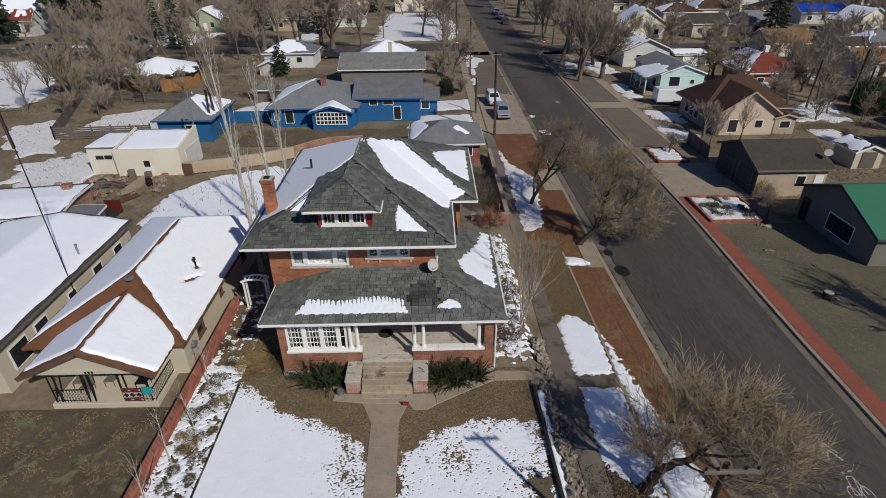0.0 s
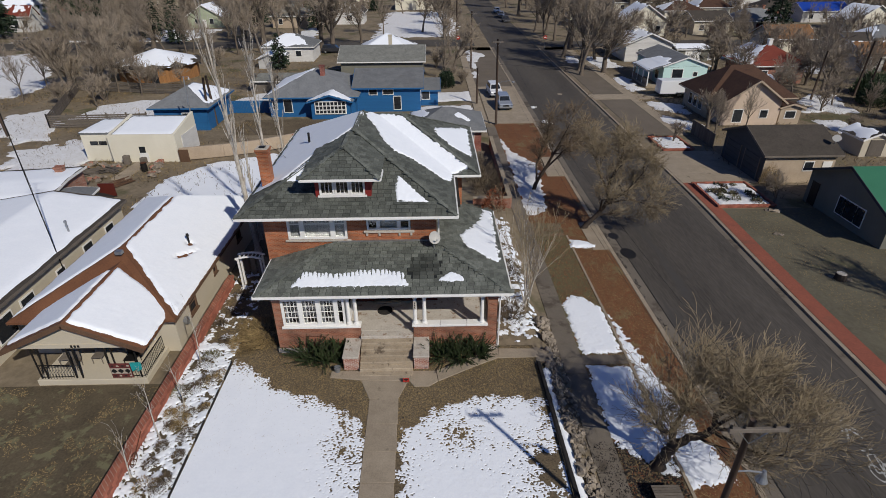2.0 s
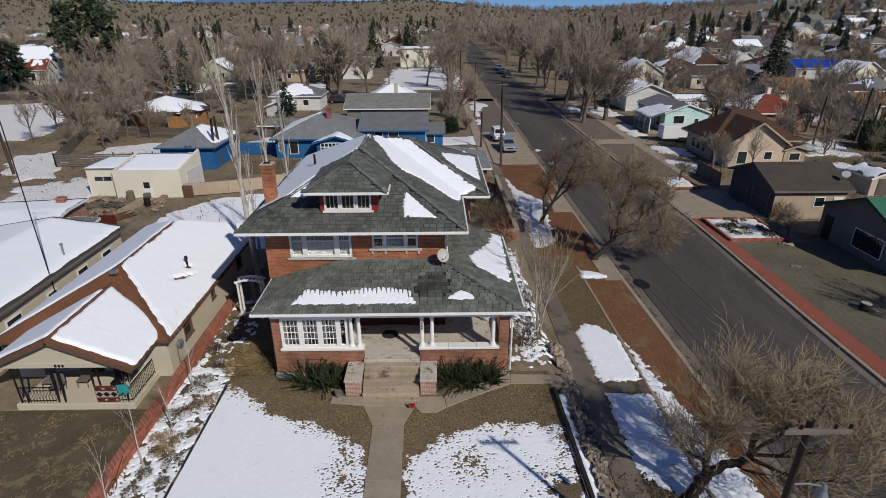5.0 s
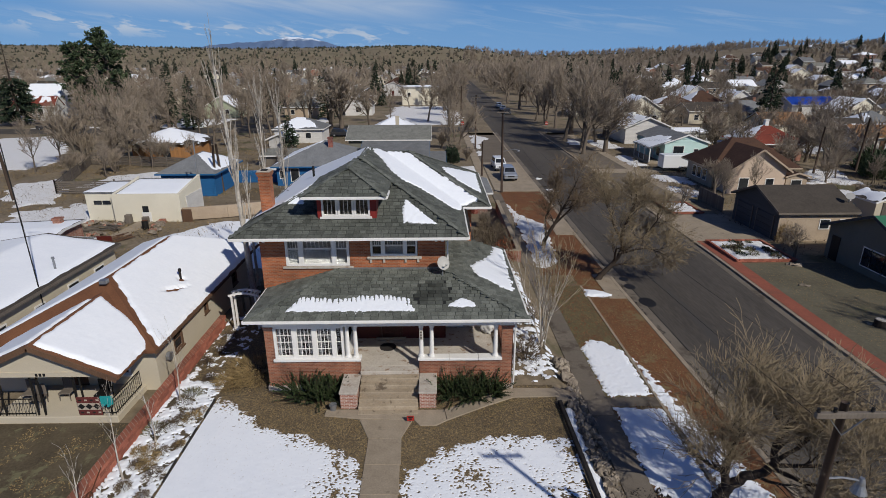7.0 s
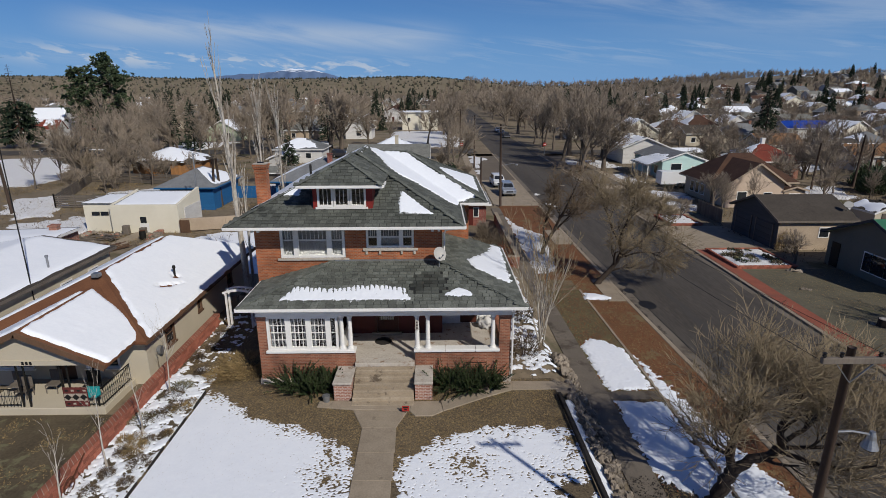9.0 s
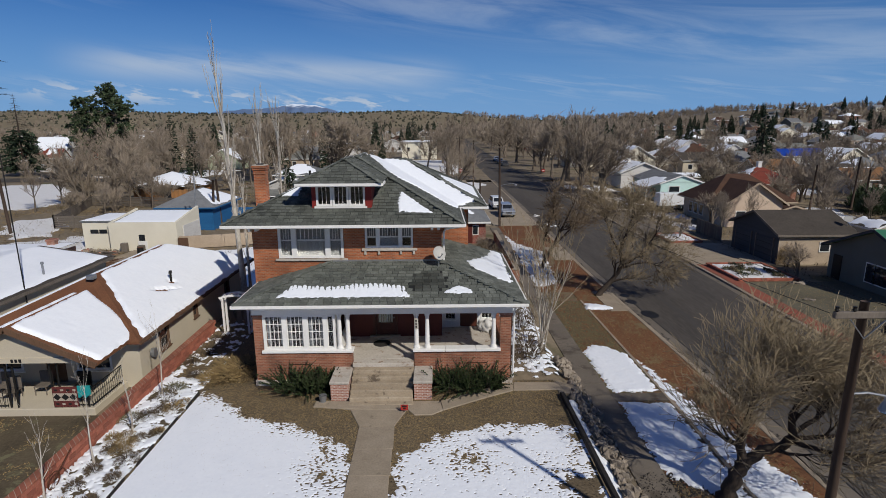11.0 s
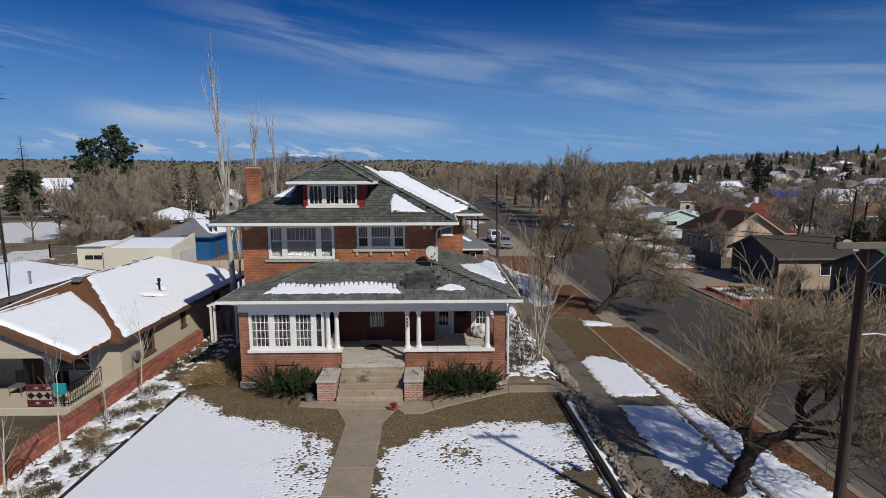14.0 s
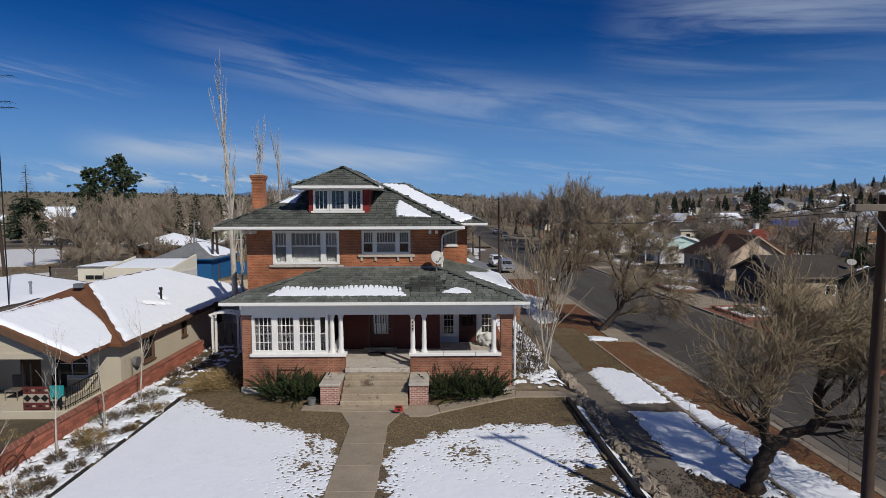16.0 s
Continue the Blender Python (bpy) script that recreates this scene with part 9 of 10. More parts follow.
m_bsdf = mt.nodes["Principled BSDF"]
mt.links.new(m_ramp.outputs["Result"], m_mix.inputs["Factor"])
mt.links.new(m_bsdf.inputs["Base Color"].links[0].from_socket, m_mix.inputs["A"])
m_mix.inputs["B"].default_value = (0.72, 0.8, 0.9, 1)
mt.links.new(m_mix.outputs["Result"], m_bsdf.inputs["Base Color"])
setting("backdrop", mg, M["mountain"], "far mountain with haze blue in its colour and snow on its summit", "mountain", smooth=True)


# ---- front yard, verge and things by the street ----
def flat_poly(name, pts, z, th, mat, label, category="path", parent=None):
    g = Geo().slab([(x, y, z) for x, y in pts], th)
    if parent:
        return part(name, g, M[mat], parent, label, bevel=0.012)
    return setting(name, g, M[mat], label, category, bevel=0.012)


walk_path = tagged(new("front_walk"), "concrete front walk with a flared end before the steps", "path", "", "structure")
flat_poly("slab", [(-3.36, -1.62), (-2.86, -2.85), (-1.5, -2.9), (-1.08, -1.72)], 0.035, 0.15, "concrete", "", parent=walk_path)
y0 = -2.87
for i in range(7):
    y1 = y0 - 1.52
    k = 0.02 * i
    flat_poly("slab", [(-2.84 + k, y0 - 0.01), (-2.82 + k, y1), (-1.42 + k, y1), (-1.48 + k, y0 - 0.01)], 0.033, 0.15, "concrete", "", parent=walk_path)
    y0 = y1
apron = tagged(new("step_apron"), "concrete apron and side path before the porch", "path", "", "structure")
flat_poly("slab", [(-4.92, -1.36), (-3.2, -1.6), (-1.0, -1.7), (-0.95, -1.0), (-4.9, -0.92)], 0.06, 0.2, "concrete", "", parent=apron)
for q in ([(-1.0, -1.72), (-0.75, -2.08), (-0.05, -2.08), (0.4, -1.75), (0.3, -1.0), (-0.93, -1.0)], [(0.42, -1.74), (2.3, -0.7), (2.3, 0.05), (0.32, -1.0)], [(2.31, -0.7), (3.5, -0.12), (3.6, 0.62), (2.31, 0.06)], [(3.51, -0.12), (5.6, -0.1), (5.6, 0.55), (3.61, 0.62)]):
    flat_poly("slab", q, 0.05, 0.15, "concrete", "", parent=apron)
flat_poly("wall_end_slab", [(5.45, -0.35), (6.3, -0.5), (6.4, 0.2), (5.5, 0.75)], 0.03, 0.35, "concrete", "broken concrete slab above the rocks", "slab")

lawn_h = lambda x, y: H(x, y)
snow("lawn_snow", "smooth white snow over the front lawn, ragged at its edge", (-10.06, -2.4, -10.5, 0.4), 0.027, lawn_h, lambda x, y: min(poly_sd([(-11.2, 0.3), (-9.6, -0.3), (-8.7, -0.9), (-7.3, -2.15), (-5.6, -2.9), (-4.4, -3.5), (-3.25, -4.2), (-2.85, -5.5), (-2.75, -13), (-11.4, -13)])(x, y), 0.5 * math.hypot((x + 3.7) * 1.1, (y + 5.5) * 0.45) - 0.17), thick=0.016, edge=0.36, freq=1.4, soft=0.2, seed=1, speck=2.5, lump=0.004)
snow("lawn_snow", "thawing white snow over the front lawn", (-1.5, 5.5, -10.5, -2.4), 0.027, lawn_h, lambda x, y: min(poly_sd([(-1.15, -4.9), (0.2, -3.7), (1.9, -3.05), (4.2, -3.0), (5.25, -3.2), (5.3, -13), (-1.0, -13)])(x, y), 0.55 * math.hypot((x - 4.9) * 1.0, (y + 7.2) * 0.6) - 0.45, 0.5 * math.hypot(x - 1.15, (y + 5.0)) - 0.2), thick=0.016, edge=0.42, freq=1.5, soft=0.2, seed=2, speck=2.7, lump=0.004)
snow("bed_snow", "patchy snow over the planting bed", (-12.45, -10.15, -13, 9), 0.06, lawn_h, lambda x, y: min(0.14 if y < 1.5 else -0.16, x + 12.5, -10.1 - x + (0.2 if y < 0 else 0)), thick=0.06, edge=0.5, freq=2.2, soft=0.16, seed=3, speck=1.5)
snow("yard_snow", "thin patchy snow on the slope beside the house", (3.7, 6.7, 1.2, 17), 0.05, lawn_h, lambda x, y: min(x - 3.6, 6.6 - x - 0.3 * (y < 4), y - 1.3, 16.8 - y, 0.9) * 0.3 - 0.34, thick=0.035, edge=0.5, freq=2.2, soft=0.2, seed=4, speck=1.6)
snow("verge_snow", "clean snow patch on the verge", (7.9, 10.5, 0.5, 7.4), 0.06, lawn_h, poly_sd([(8.2, 5.6), (8.9, 6.55), (9.6, 6.2), (10.3, 5.2), (10.28, 0.9), (8.2, 0.85)]), thick=0.06, edge=0.16, freq=3, soft=0.15, seed=5, speck=1.3)
snow("verge_snow", "snow on the verge under a bare tree", (7.7, 10.5, -10, 0.1), 0.07, lawn_h, poly_sd([(8.25, -0.2), (10.3, -0.22), (10.3, -7.0), (9.7, -6.9), (9.1, -6.1), (8.3, -5.5), (8.05, -4.0)]), thick=0.055, edge=0.2, freq=3, soft=0.2, seed=6, speck=1.2)
snow("verge_snow", "snow strip between edging and brown grass", (10.5, 12.9, -13, 5), 0.07, lawn_h, poly_sd([(10.62, 4.4), (11.0, 2.0), (11.5, -1.5), (12.0, -4.2), (12.6, -7.2), (10.5, -7.5)]), thick=0.055, edge=0.3, freq=3, soft=0.2, seed=7, speck=1.2)
snow("verge_snow", "snow patch under the trees of the verge", (7.5, 11.4, 17.5, 41), 0.16, lawn_h, poly_sd([(8.15, 40), (8.8, 34.8), (10.9, 31), (10.3, 24.5), (9.8, 19.9), (8.8, 18.4), (8.1, 19), (8.1, 30)]), mat="snow_dirty", thick=0.06, edge=0.4, freq=1.3, soft=0.25, seed=8)
snow("verge_snow", "snow heap on the kerb slab", (9.9, 12.5, 12.4, 15), 0.07, lawn_h, poly_sd([(10.3, 13.0), (10.5, 14.3), (11.6, 14.1), (12.3, 13.3), (12.2, 12.9)]), thick=0.12, edge=0.12, freq=3, soft=0.25, seed=9)
snow("yard_snow", "deep snow in the yard behind the bungalow", (-26.5, -11.5, 17.5, 37), 0.22, lawn_h, poly_sd([(-25.5, 21), (-25.6, 28), (-23, 32.2), (-17, 35.0), (-13.0, 33), (-12.6, 18.2), (-22, 18)]), thick=0.07, edge=0.5, freq=0.9, soft=0.3, seed=10)
for i, (poly, e) in enumerate((([(-92, 100), (-84, 100), (-73, 88), (-62, 69), (-62.5, 62), (-70, 62), (-95, 88)], 2.2), ([(-57, 52), (-53, 55), (-48, 48), (-45, 41), (-49, 40), (-54, 46)], 1.2), ([(-47.4, 50), (-47, 57), (-41, 60), (-35, 59), (-35, 49)], 1.0), ([(-42.5, 35), (-40.5, 38.6), (-36.5, 37), (-36.5, 31), (-39.6, 31)], 0.9), ([(-0.6, 57.2), (-0.6, 62.2), (6, 63), (5.9, 57.5)], 0.4), ([(-3.2, 48.5), (-0.9, 54.6), (5.6, 54.8), (6.0, 47), (4, 45.8)], 0.5), ([(7.4, 96), (7.5, 103), (11.5, 94), (9, 88), (8, 72.5), (7.4, 72.5)], 0.9), ([(30.8, 56), (30.8, 51), (34.8, 49), (34.9, 54)], 0.8), ([(29.3, 47.5), (31, 48), (33.8, 44), (33, 41.5), (30, 43)], 0.7), ([(30.6, 62), (30.6, 72), (33, 73), (33, 63)], 0.9), ([(26, 85), (27, 92), (29, 92), (29, 84)], 0.6), ([(30.6, 80), (30.6, 92), (35, 90), (35, 80)], 0.9), ([(-70, 116.5), (-58, 117), (-56, 138), (-72, 138)], 1.5), ([(-36, 117), (-28, 117), (-30, 138), (-33, 138)], 1.2), ([(-14, 120), (6, 120), (8, 150), (4, 178), (-14, 178)], 2.5), ([(54, 58), (60, 58), (56, 49), (50, 49)], 2.6), ([(60, 80), (70, 86), (74, 80), (66, 72)], 2.0), ([(-46, 36.5), (-40, 42), (-36.5, 34), (-38, 24), (-42, 26)], 2.0), ([(76, 60), (90, 64), (88, 55), (74, 52)], 2.2), ([(44, 92), (56, 96), (58, 88), (46, 84)], 1.8), ([(-22, 58), (-17, 64), (-26, 63), (-29, 58)], 1.0), ([(36, 66), (36, 59.9), (40, 59.9), (41, 62)], 0.6), ([(-100, 116.5), (-80, 116.5), (-80, 119.5), (-100, 119.5)], 0.8), ([(48.5, 45.5), (52, 45.5), (52, 40), (48.5, 40)], 0.5))):
    xs, ys = [p[0] for p in poly], [p[1] for p in poly]
    big = max(max(xs) - min(xs), max(ys) - min(ys))
    snow("snow_patch", "patch of thawing snow on bare ground", (min(xs) - 1, max(xs) + 1, min(ys) - 1, max(ys) + 1), max(0.25, big / 70), lambda x, y: H(x, y) - 0.03, poly_sd(poly), mat="snow_dirty", thick=0.12, edge=e, freq=0.45 if e > 0.8 else 0.9, soft=0.5, seed=20 + i)

# dark timber edging of the lawn, rocks down to the pavement
rail = thing("edging_timber", (5.56, -6.2, 0.0), "long dark timber edging the front lawn", "timber")
for a, b in ((-0.6, -4.4), (-4.42, -8.2), (-8.22, -13)):
    part("timber", Geo().beam((5.5 + (-0.02 * a), a, 0.1), (5.5 - 0.02 * b, b, 0.1), 0.17, 0.2), M["rail_dark"], rail, bevel=0.02)
snow("yard_snow", "snow lying behind the dark timber", (5.6, 6.4, -9, -0.6), 0.07, lawn_h, lambda x, y: min(x - 5.72, 6.15 - x, y + 8.6, -0.8 - y), thick=0.06, edge=0.16, freq=2.4, soft=0.12, seed=50)
rock_meshes = []
for k in range(6):
    g = Geo().ball((0, 0, 0), 0.2, 0.75, 0.9, seed=k * 2.3 + 1, n=8, m=5)
    rock_meshes.append(mesh_of("stone", g, M["rock"]))
rocks = tagged(new("rock_bank"), "bank of rough lichened stones between lawn and pavement", "stones", "", "structure")
r_rng = random.Random(15)
for i in range(190):
    y = -10 + 13.6 * (i + r_rng.random()) / 190
    u = r_rng.random()
    x = 6.05 + 0.78 * u
    s = r_rng.uniform(0.5, 1.25)
    ob = new("stone", rock_meshes[r_rng.randrange(6)])
    ob.parent = rocks
    ob.matrix_basis = pose(x, y, -0.04 - 0.5 * u + 0.03, r_rng.uniform(0, 360), r_rng.uniform(0, 360), r_rng.uniform(0, 360)) @ Matrix.Diagonal((s * r_rng.uniform(0.8, 1.4), s, s * r_rng.uniform(0.7, 1.1), 1))

# low brick wall towards the bungalow, block by block
wall_w = tagged(new("wall_west"), "low wall of pinkish red blocks with pale joints and a brick coping", "wall", "", "structure")
part("core", Geo().box(-12.55, -12.34, -13, 7.4, -0.5, 0.6), M["stucco_tan"], wall_w)
part("coping", Geo().box(-12.62, -12.28, -13, 7.42, 0.6, 0.66), M["brick_old"], wall_w, bevel=0.015)
m_block = material("pink_red_block", (0.36, 0.13, 0.085), (0.26, 0.085, 0.055), coarse=1.5, fine=18, bump=0.3, obrand=0.3)
block_me = mesh_of("brick", Geo().box(-0.02, 0.02, -0.185, 0.185, -0.075, 0.075), m_block, bevel=0.008)
for r in range(4):
    for i in range(52):
        y = -13 + 0.2 + i * 0.39 + (0.195 if r % 2 else 0)
        ob = new("brick", block_me)
        ob.parent = wall_w
        ob.matrix_basis = pose(-12.335 + r_rng.uniform(-0.004, 0.004), y, 0.0 + r * 0.165, 0, 0, r_rng.uniform(-0.6, 0.6))
edg = thing("lawn_edging", (-10.1, -4, 0), "black edging strip between bed and lawn", "edging")
for a, b, z in ((-0.1, -1.4, 0.1), (-2.1, -3.6, 0.07), (-4.0, -5.2, 0.07), (-5.9, -8.0, 0.06)):
    part("strip", Geo().beam((-10.12, a, z - 0.04), (-10.08, b, z - 0.04), 0.05, 0.14), M["rail_dark"], edg)
plough = thing("rusty_wheel_hoe", (-12.1, -6.0, 0.0), "rusty old wheel hoe leaning against the brick wall", "garden tool")
g = Geo()
wc = Vector((-12.1, -6.3, 0.3))
ring = [wc + Vector((0.03 * math.sin(t), 0.28 * math.cos(t), 0.28 * math.sin(t))) for t in np.linspace(0, 2 * math.pi, 18)]
part("wheel", Geo().tube(ring, [0.02] * 18, 5, cap=False), M["rust"], plough)
for k in range(4):
    t = k * math.pi / 4
    part("spoke", Geo().tube([wc - Vector((0, 0.27 * math.cos(t), 0.27 * math.sin(t))), wc + Vector((0, 0.27 * math.cos(t), 0.27 * math.sin(t)))], [0.008, 0.008], 4), M["rust"], plough)
part("handle", Geo().tube([wc, (-12.2, -5.2, 0.75)], [0.02, 0.02], 6).tube([wc + Vector((0, 0.5, 0.1)), (-12.15, -5.6, 0.1)], [0.02, 0.015], 6), M["rust"], plough)

# white garden arch between the houses
arch = thing("garden_arch", (-10.9, 7.1, 0), "white painted wooden garden arch between two houses", "arch")
for x in (-11.6, -10.25):
    for y in (6.9, 7.35):
        part("post", Geo().box(x - 0.05, x + 0.05, y - 0.05, y + 0.05, 0, 2.05), M["white_paint"], arch)
    part("side_rail", Geo().box(x - 0.03, x + 0.03, 6.75, 7.5, 2.0, 2.1), M["white_paint"], arch)
for y in (6.85, 7.4):
    n = 9
    pts = [(-11.75 + 1.65 * i / n, y, 2.1 + 0.16 * math.sin(math.pi * i / n)) for i in range(n + 1)]
    for a, b in zip(pts, pts[1:]):
        part("arch_piece", Geo().beam(a, b, 0.05, 0.12), M["white_paint"], arch)
for i in range(6):
    x = -11.5 + 1.2 * i / 5
    part("slat", Geo().box(x - 0.03, x + 0.03, 6.8, 7.45, 2.2, 2.24), M["white_paint"], arch)
gate = thing("garden_gate", (-10.9, 8.4, 0), "grey slatted gate in the shade between two houses", "gate")
for i in range(9):
    part("slat", Geo().box(-12.3 + i * 0.42, -12.02 + i * 0.42, 8.4, 8.44, 0.05, 1.35), M["wood_grey"], gate)
part("gate_rail", Geo().box(-12.3, -8.6, 8.45, 8.5, 0.3, 0.4), M["wood_grey"], gate)

# small things by the steps
sign = thing("yard_sign", (-1.15, -1.85, 0.05), "small red and black yard sign beside the walk", "sign")
part("panel", Geo().box(-1.3, -1.0, -1.87, -1.85, 0.12, 0.36), M["sign_red"], sign)
part("sign_bar", Geo().box(-1.25, -1.05, -1.876, -1.872, 0.27, 0.33), M["sign_black"], sign)
part("sign_bar", Geo().box(-1.2, -1.1, -1.876, -1.872, 0.17, 0.24), M["sign_black"], sign)
part("stake", Geo().box(-1.17, -1.13, -1.85, -1.83, -0.1, 0.2), M["wood_grey"], sign)
bucket = thing("bucket", (-4.6, -0.95, 0.06), "grey metal bucket beside the steps", "bucket")
part("body", Geo().tube([(-4.6, -0.95, 0.06), (-4.6, -0.95, 0.34)], [0.13, 0.17], 14), M["metal"], bucket)
part("bucket_handle", Geo().tube([(-4.77, -0.95, 0.33), (-4.6, -1.1, 0.4), (-4.43, -0.95, 0.33)], [0.008] * 3, 5), M["iron"], bucket)
mat_ = thing("door_mat", (-2.35, 2.75, 1.08), "dark oval mat on the porch floor", "mat")
part("mat", Geo().tube([(-2.45, 2.75, 1.081), (-2.45, 2.75, 1.1)], [0.42, 0.41], 20), M["rail_dark"], mat_)

# bench under the street tree
bz0 = H(9.1, -7.9)
bench = thing("park_bench", (9.1, -7.9, bz0), "weathered wooden slatted bench under a bare tree", "bench")
for i in range(5):
    part("seat_slat", Geo().box(8.75, 9.85, -8.26 + i * 0.12, -8.17 + i * 0.12, bz0 + 0.42, bz0 + 0.45), M["wood_grey"], bench)
for x in (8.85, 9.75):
    part("bench_end", Geo().box(x - 0.04, x + 0.04, -8.24, -7.7, bz0, bz0 + 0.42), M["iron"], bench)


def pole(name, x, y, top, label, r=0.13, lean=(0, 0), arm=None, z0=None, group="utility poles"):
    z0 = H(x, y) if z0 is None else z0
    ob = thing(name, (x, y, z0), label, "pole", group=group)
    tp = Vector((x + lean[0], y + lean[1], top))
    part("shaft", Geo().tube([(x, y, z0 - 0.3), Vector((x, y, z0)).lerp(tp, 0.5), tp], [r * 1.15, r, r * 0.8], 12), M["pole_wood"], ob, smooth=True)
    if arm:
        w, dz, dx = arm
        a, b = Vector((x + lean[0] - w + dx, y + lean[1] - r, top - dz)), Vector((x + lean[0] + w + dx, y + lean[1] - r, top - dz))
        part("crossarm", Geo().beam(a, b, 0.1, 0.13), M["wood_grey"], ob, bevel=0.012)
        for k in (0.03, 0.25, 0.75, 0.97):
            q = a.lerp(b, k)
            part("insulator", Geo().tube([q + Vector((0, 0, 0.06)), q + Vector((0, 0, 0.1)), q + Vector((0, 0, 0.13)), q + Vector((0, 0, 0.17))], [0.015, 0.045, 0.03, 0.04], 8), M["iron"], ob)
        for s in (-1, 1):
            part("brace", Geo().beam(Vector((x + lean[0] + dx * 0.3 + s * w * 0.5, y + lean[1] - r - 0.02, top - dz - 0.05)), Vector((x + lean[0], y + lean[1] - r - 0.02, top - dz - 0.48)), 0.03, 0.012), M["metal"], ob)
    return ob


near_pole = pole("utility_pole", 8.42, -11.9, 7.95, "dark wooden utility pole with a crossarm and a street lamp", 0.098, arm=(0.78, 0.24, 0.14))
lamp_arm = part("lamp_arm", Geo().tube([(8.45, -11.9, 6.0), (8.8, -11.9, 6.02), (9.15, -11.9, 5.95), (9.25, -11.9, 5.9)], [0.025] * 4, 8), M["metal"], near_pole)
part("lamp_head", Geo().tube([(9.27, -11.9, 6.0), (9.27, -11.9, 5.9), (9.27, -11.9, 5.82), (9.27, -11.9, 5.62)], [0.05, 0.08, 0.09, 0.17], 14), M["metal"], near_pole, "galvanised street lamp head")
part("lamp_lens", Geo().ball((9.27, -11.9, 5.62), 0.15, 0.6, n=12, m=6), M["glass"], near_pole)
pA = pole("street_pole", 8.25, 45.2, 9.0, "wooden street pole with a lamp beside parked cars", 0.14, lean=(-0.2, 0), arm=(0.7, 0.3, 0))
part("lamp_arm", Geo().tube([(8.1, 45.2, 4.0), (9.6, 45.1, 4.3), (10.1, 45.1, 4.2)], [0.03] * 3, 6).ball((10.1, 45.1, 4.1), 0.2, 0.7), M["metal"], pA)
pole("street_pole", 6.6, 55.5, 3.8, "short wooden pole beside the pavement", 0.13)
pole("street_pole", 7.4, 80.5, 8.6, "wooden utility pole along the street", 0.14, arm=(0.9, 0.4, 0))
pole("street_pole", 6.4, 117.4, 8.5, "wooden utility pole along the street", 0.15, arm=(0.9, 0.4, 0))
pole("street_pole", 7.0, 165, 9.5, "wooden utility pole along the street", 0.16, arm=(0.9, 0.4, 0))
pole("leaning_pole", -27.5, 45.5, 4.9, "brown wooden pole beside the blue shed", 0.16, lean=(0.3, 0.2))
pole("leaning_pole", -27.0, 46.6, 4.9, "brown wooden pole beside the blue shed", 0.16, lean=(-0.3, 0.3))
pole("utility_pole", -50.5, 42.6, 8.5, "dark wooden utility pole at the edge of a snowy lot", 0.17, lean=(-0.4, 0))
for x, y, tp in ((54.5, 55.5, 5.6), (62, 57.3, 6.6), (60.8, 53.6, 5.0)):
    pole("utility_pole", x, y, tp, "dark wooden utility pole among the houses", 0.14, lean=(0.25, 0))
lp = thing("lamp_post", (-27.0, 39.5, -1.1), "slim grey metal lamp post behind a garage", "lamp post")
part("shaft", Geo().tube([(-27.0, 39.5, -1.3), (-26.75, 39.5, 6.3)], [0.1, 0.07], 8), M["metal"], lp)
part("lamp_head", Geo().tube([(-26.75, 39.5, 6.2), (-26.2, 39.5, 6.3), (-26.2, 39.5, 6.0)], [0.03, 0.03, 0.14], 8), M["metal"], lp)
mast = thing("antenna_mast", (-22.3, 7.0, -0.3), "tall thin mast with television aerials beside a house", "antenna")
part("mast", Geo().tube([(-22.3, 7.0, -0.4), (-22.3, 7.0, 14.6)], [0.035, 0.025], 6), M["iron"], mast)
for z, L in ((14.5, 0.9), (13.2, 0.7), (12.9, 0.9)):
    part("boom", Geo().tube([(-22.3 - L, 7.0, z), (-22.3 + L, 7.0, z + 0.05)], [0.015, 0.015], 4), M["iron"], mast)
    for k in range(6):
        x = -22.3 - L + 2 * L * k / 5
        part("element", Geo().tube([(x, 6.6, z + 0.02), (x, 7.4, z + 0.02)], [0.008, 0.008], 3), M["iron"], mast)


def cable(name, a, b, sag, r, label):
    a, b = Vector(a), Vector(b)
    pts = [a.lerp(b, i / 14) - Vector((0, 0, sag * 4 * (i / 14) * (1 - i / 14))) for i in range(15)]
    return tagged(part(name, Geo().tube(pts, [r] * 15, 4), M["iron"]), label, "cable")


cable("power_line", (7.7, -12.0, 7.75), (7.4, 45.1, 8.8), 1.3, 0.007, "thin black power line between two poles")
cable("power_line", (9.2, -12.0, 7.75), (8.7, 45.1, 8.8), 1.3, 0.007, "thin black power line between two poles")
cable("power_line", (7.4, 45.1, 8.8), (6.6, 80.5, 8.3), 0.8, 0.009, "thin black power line between two poles")
cable("power_line", (6.6, 80.5, 8.3), (5.6, 117.4, 8.2), 0.8, 0.009, "thin black power line between two poles")
cable("power_line", (8.1, 45.2, 6.2), (54.7, 55.5, 5.4), 1.2, 0.01, "thin black power line crossing the street")
cable("power_line", (54.7, 55.5, 5.4), (90, 60, 6.2), 1.0, 0.01, "thin black power line over the yards")
cable("service_line", (-26.9, 46.2, 4.7), (-8.2, 9.0, 7.6), 0.8, 0.012, "thin black service line to the brick house")
cable("guy_wire", (-22.3, 7.0, 11.5), (-30.5, 17.5, 2.2), 0.1, 0.012, "thin guy wire of an aerial mast")

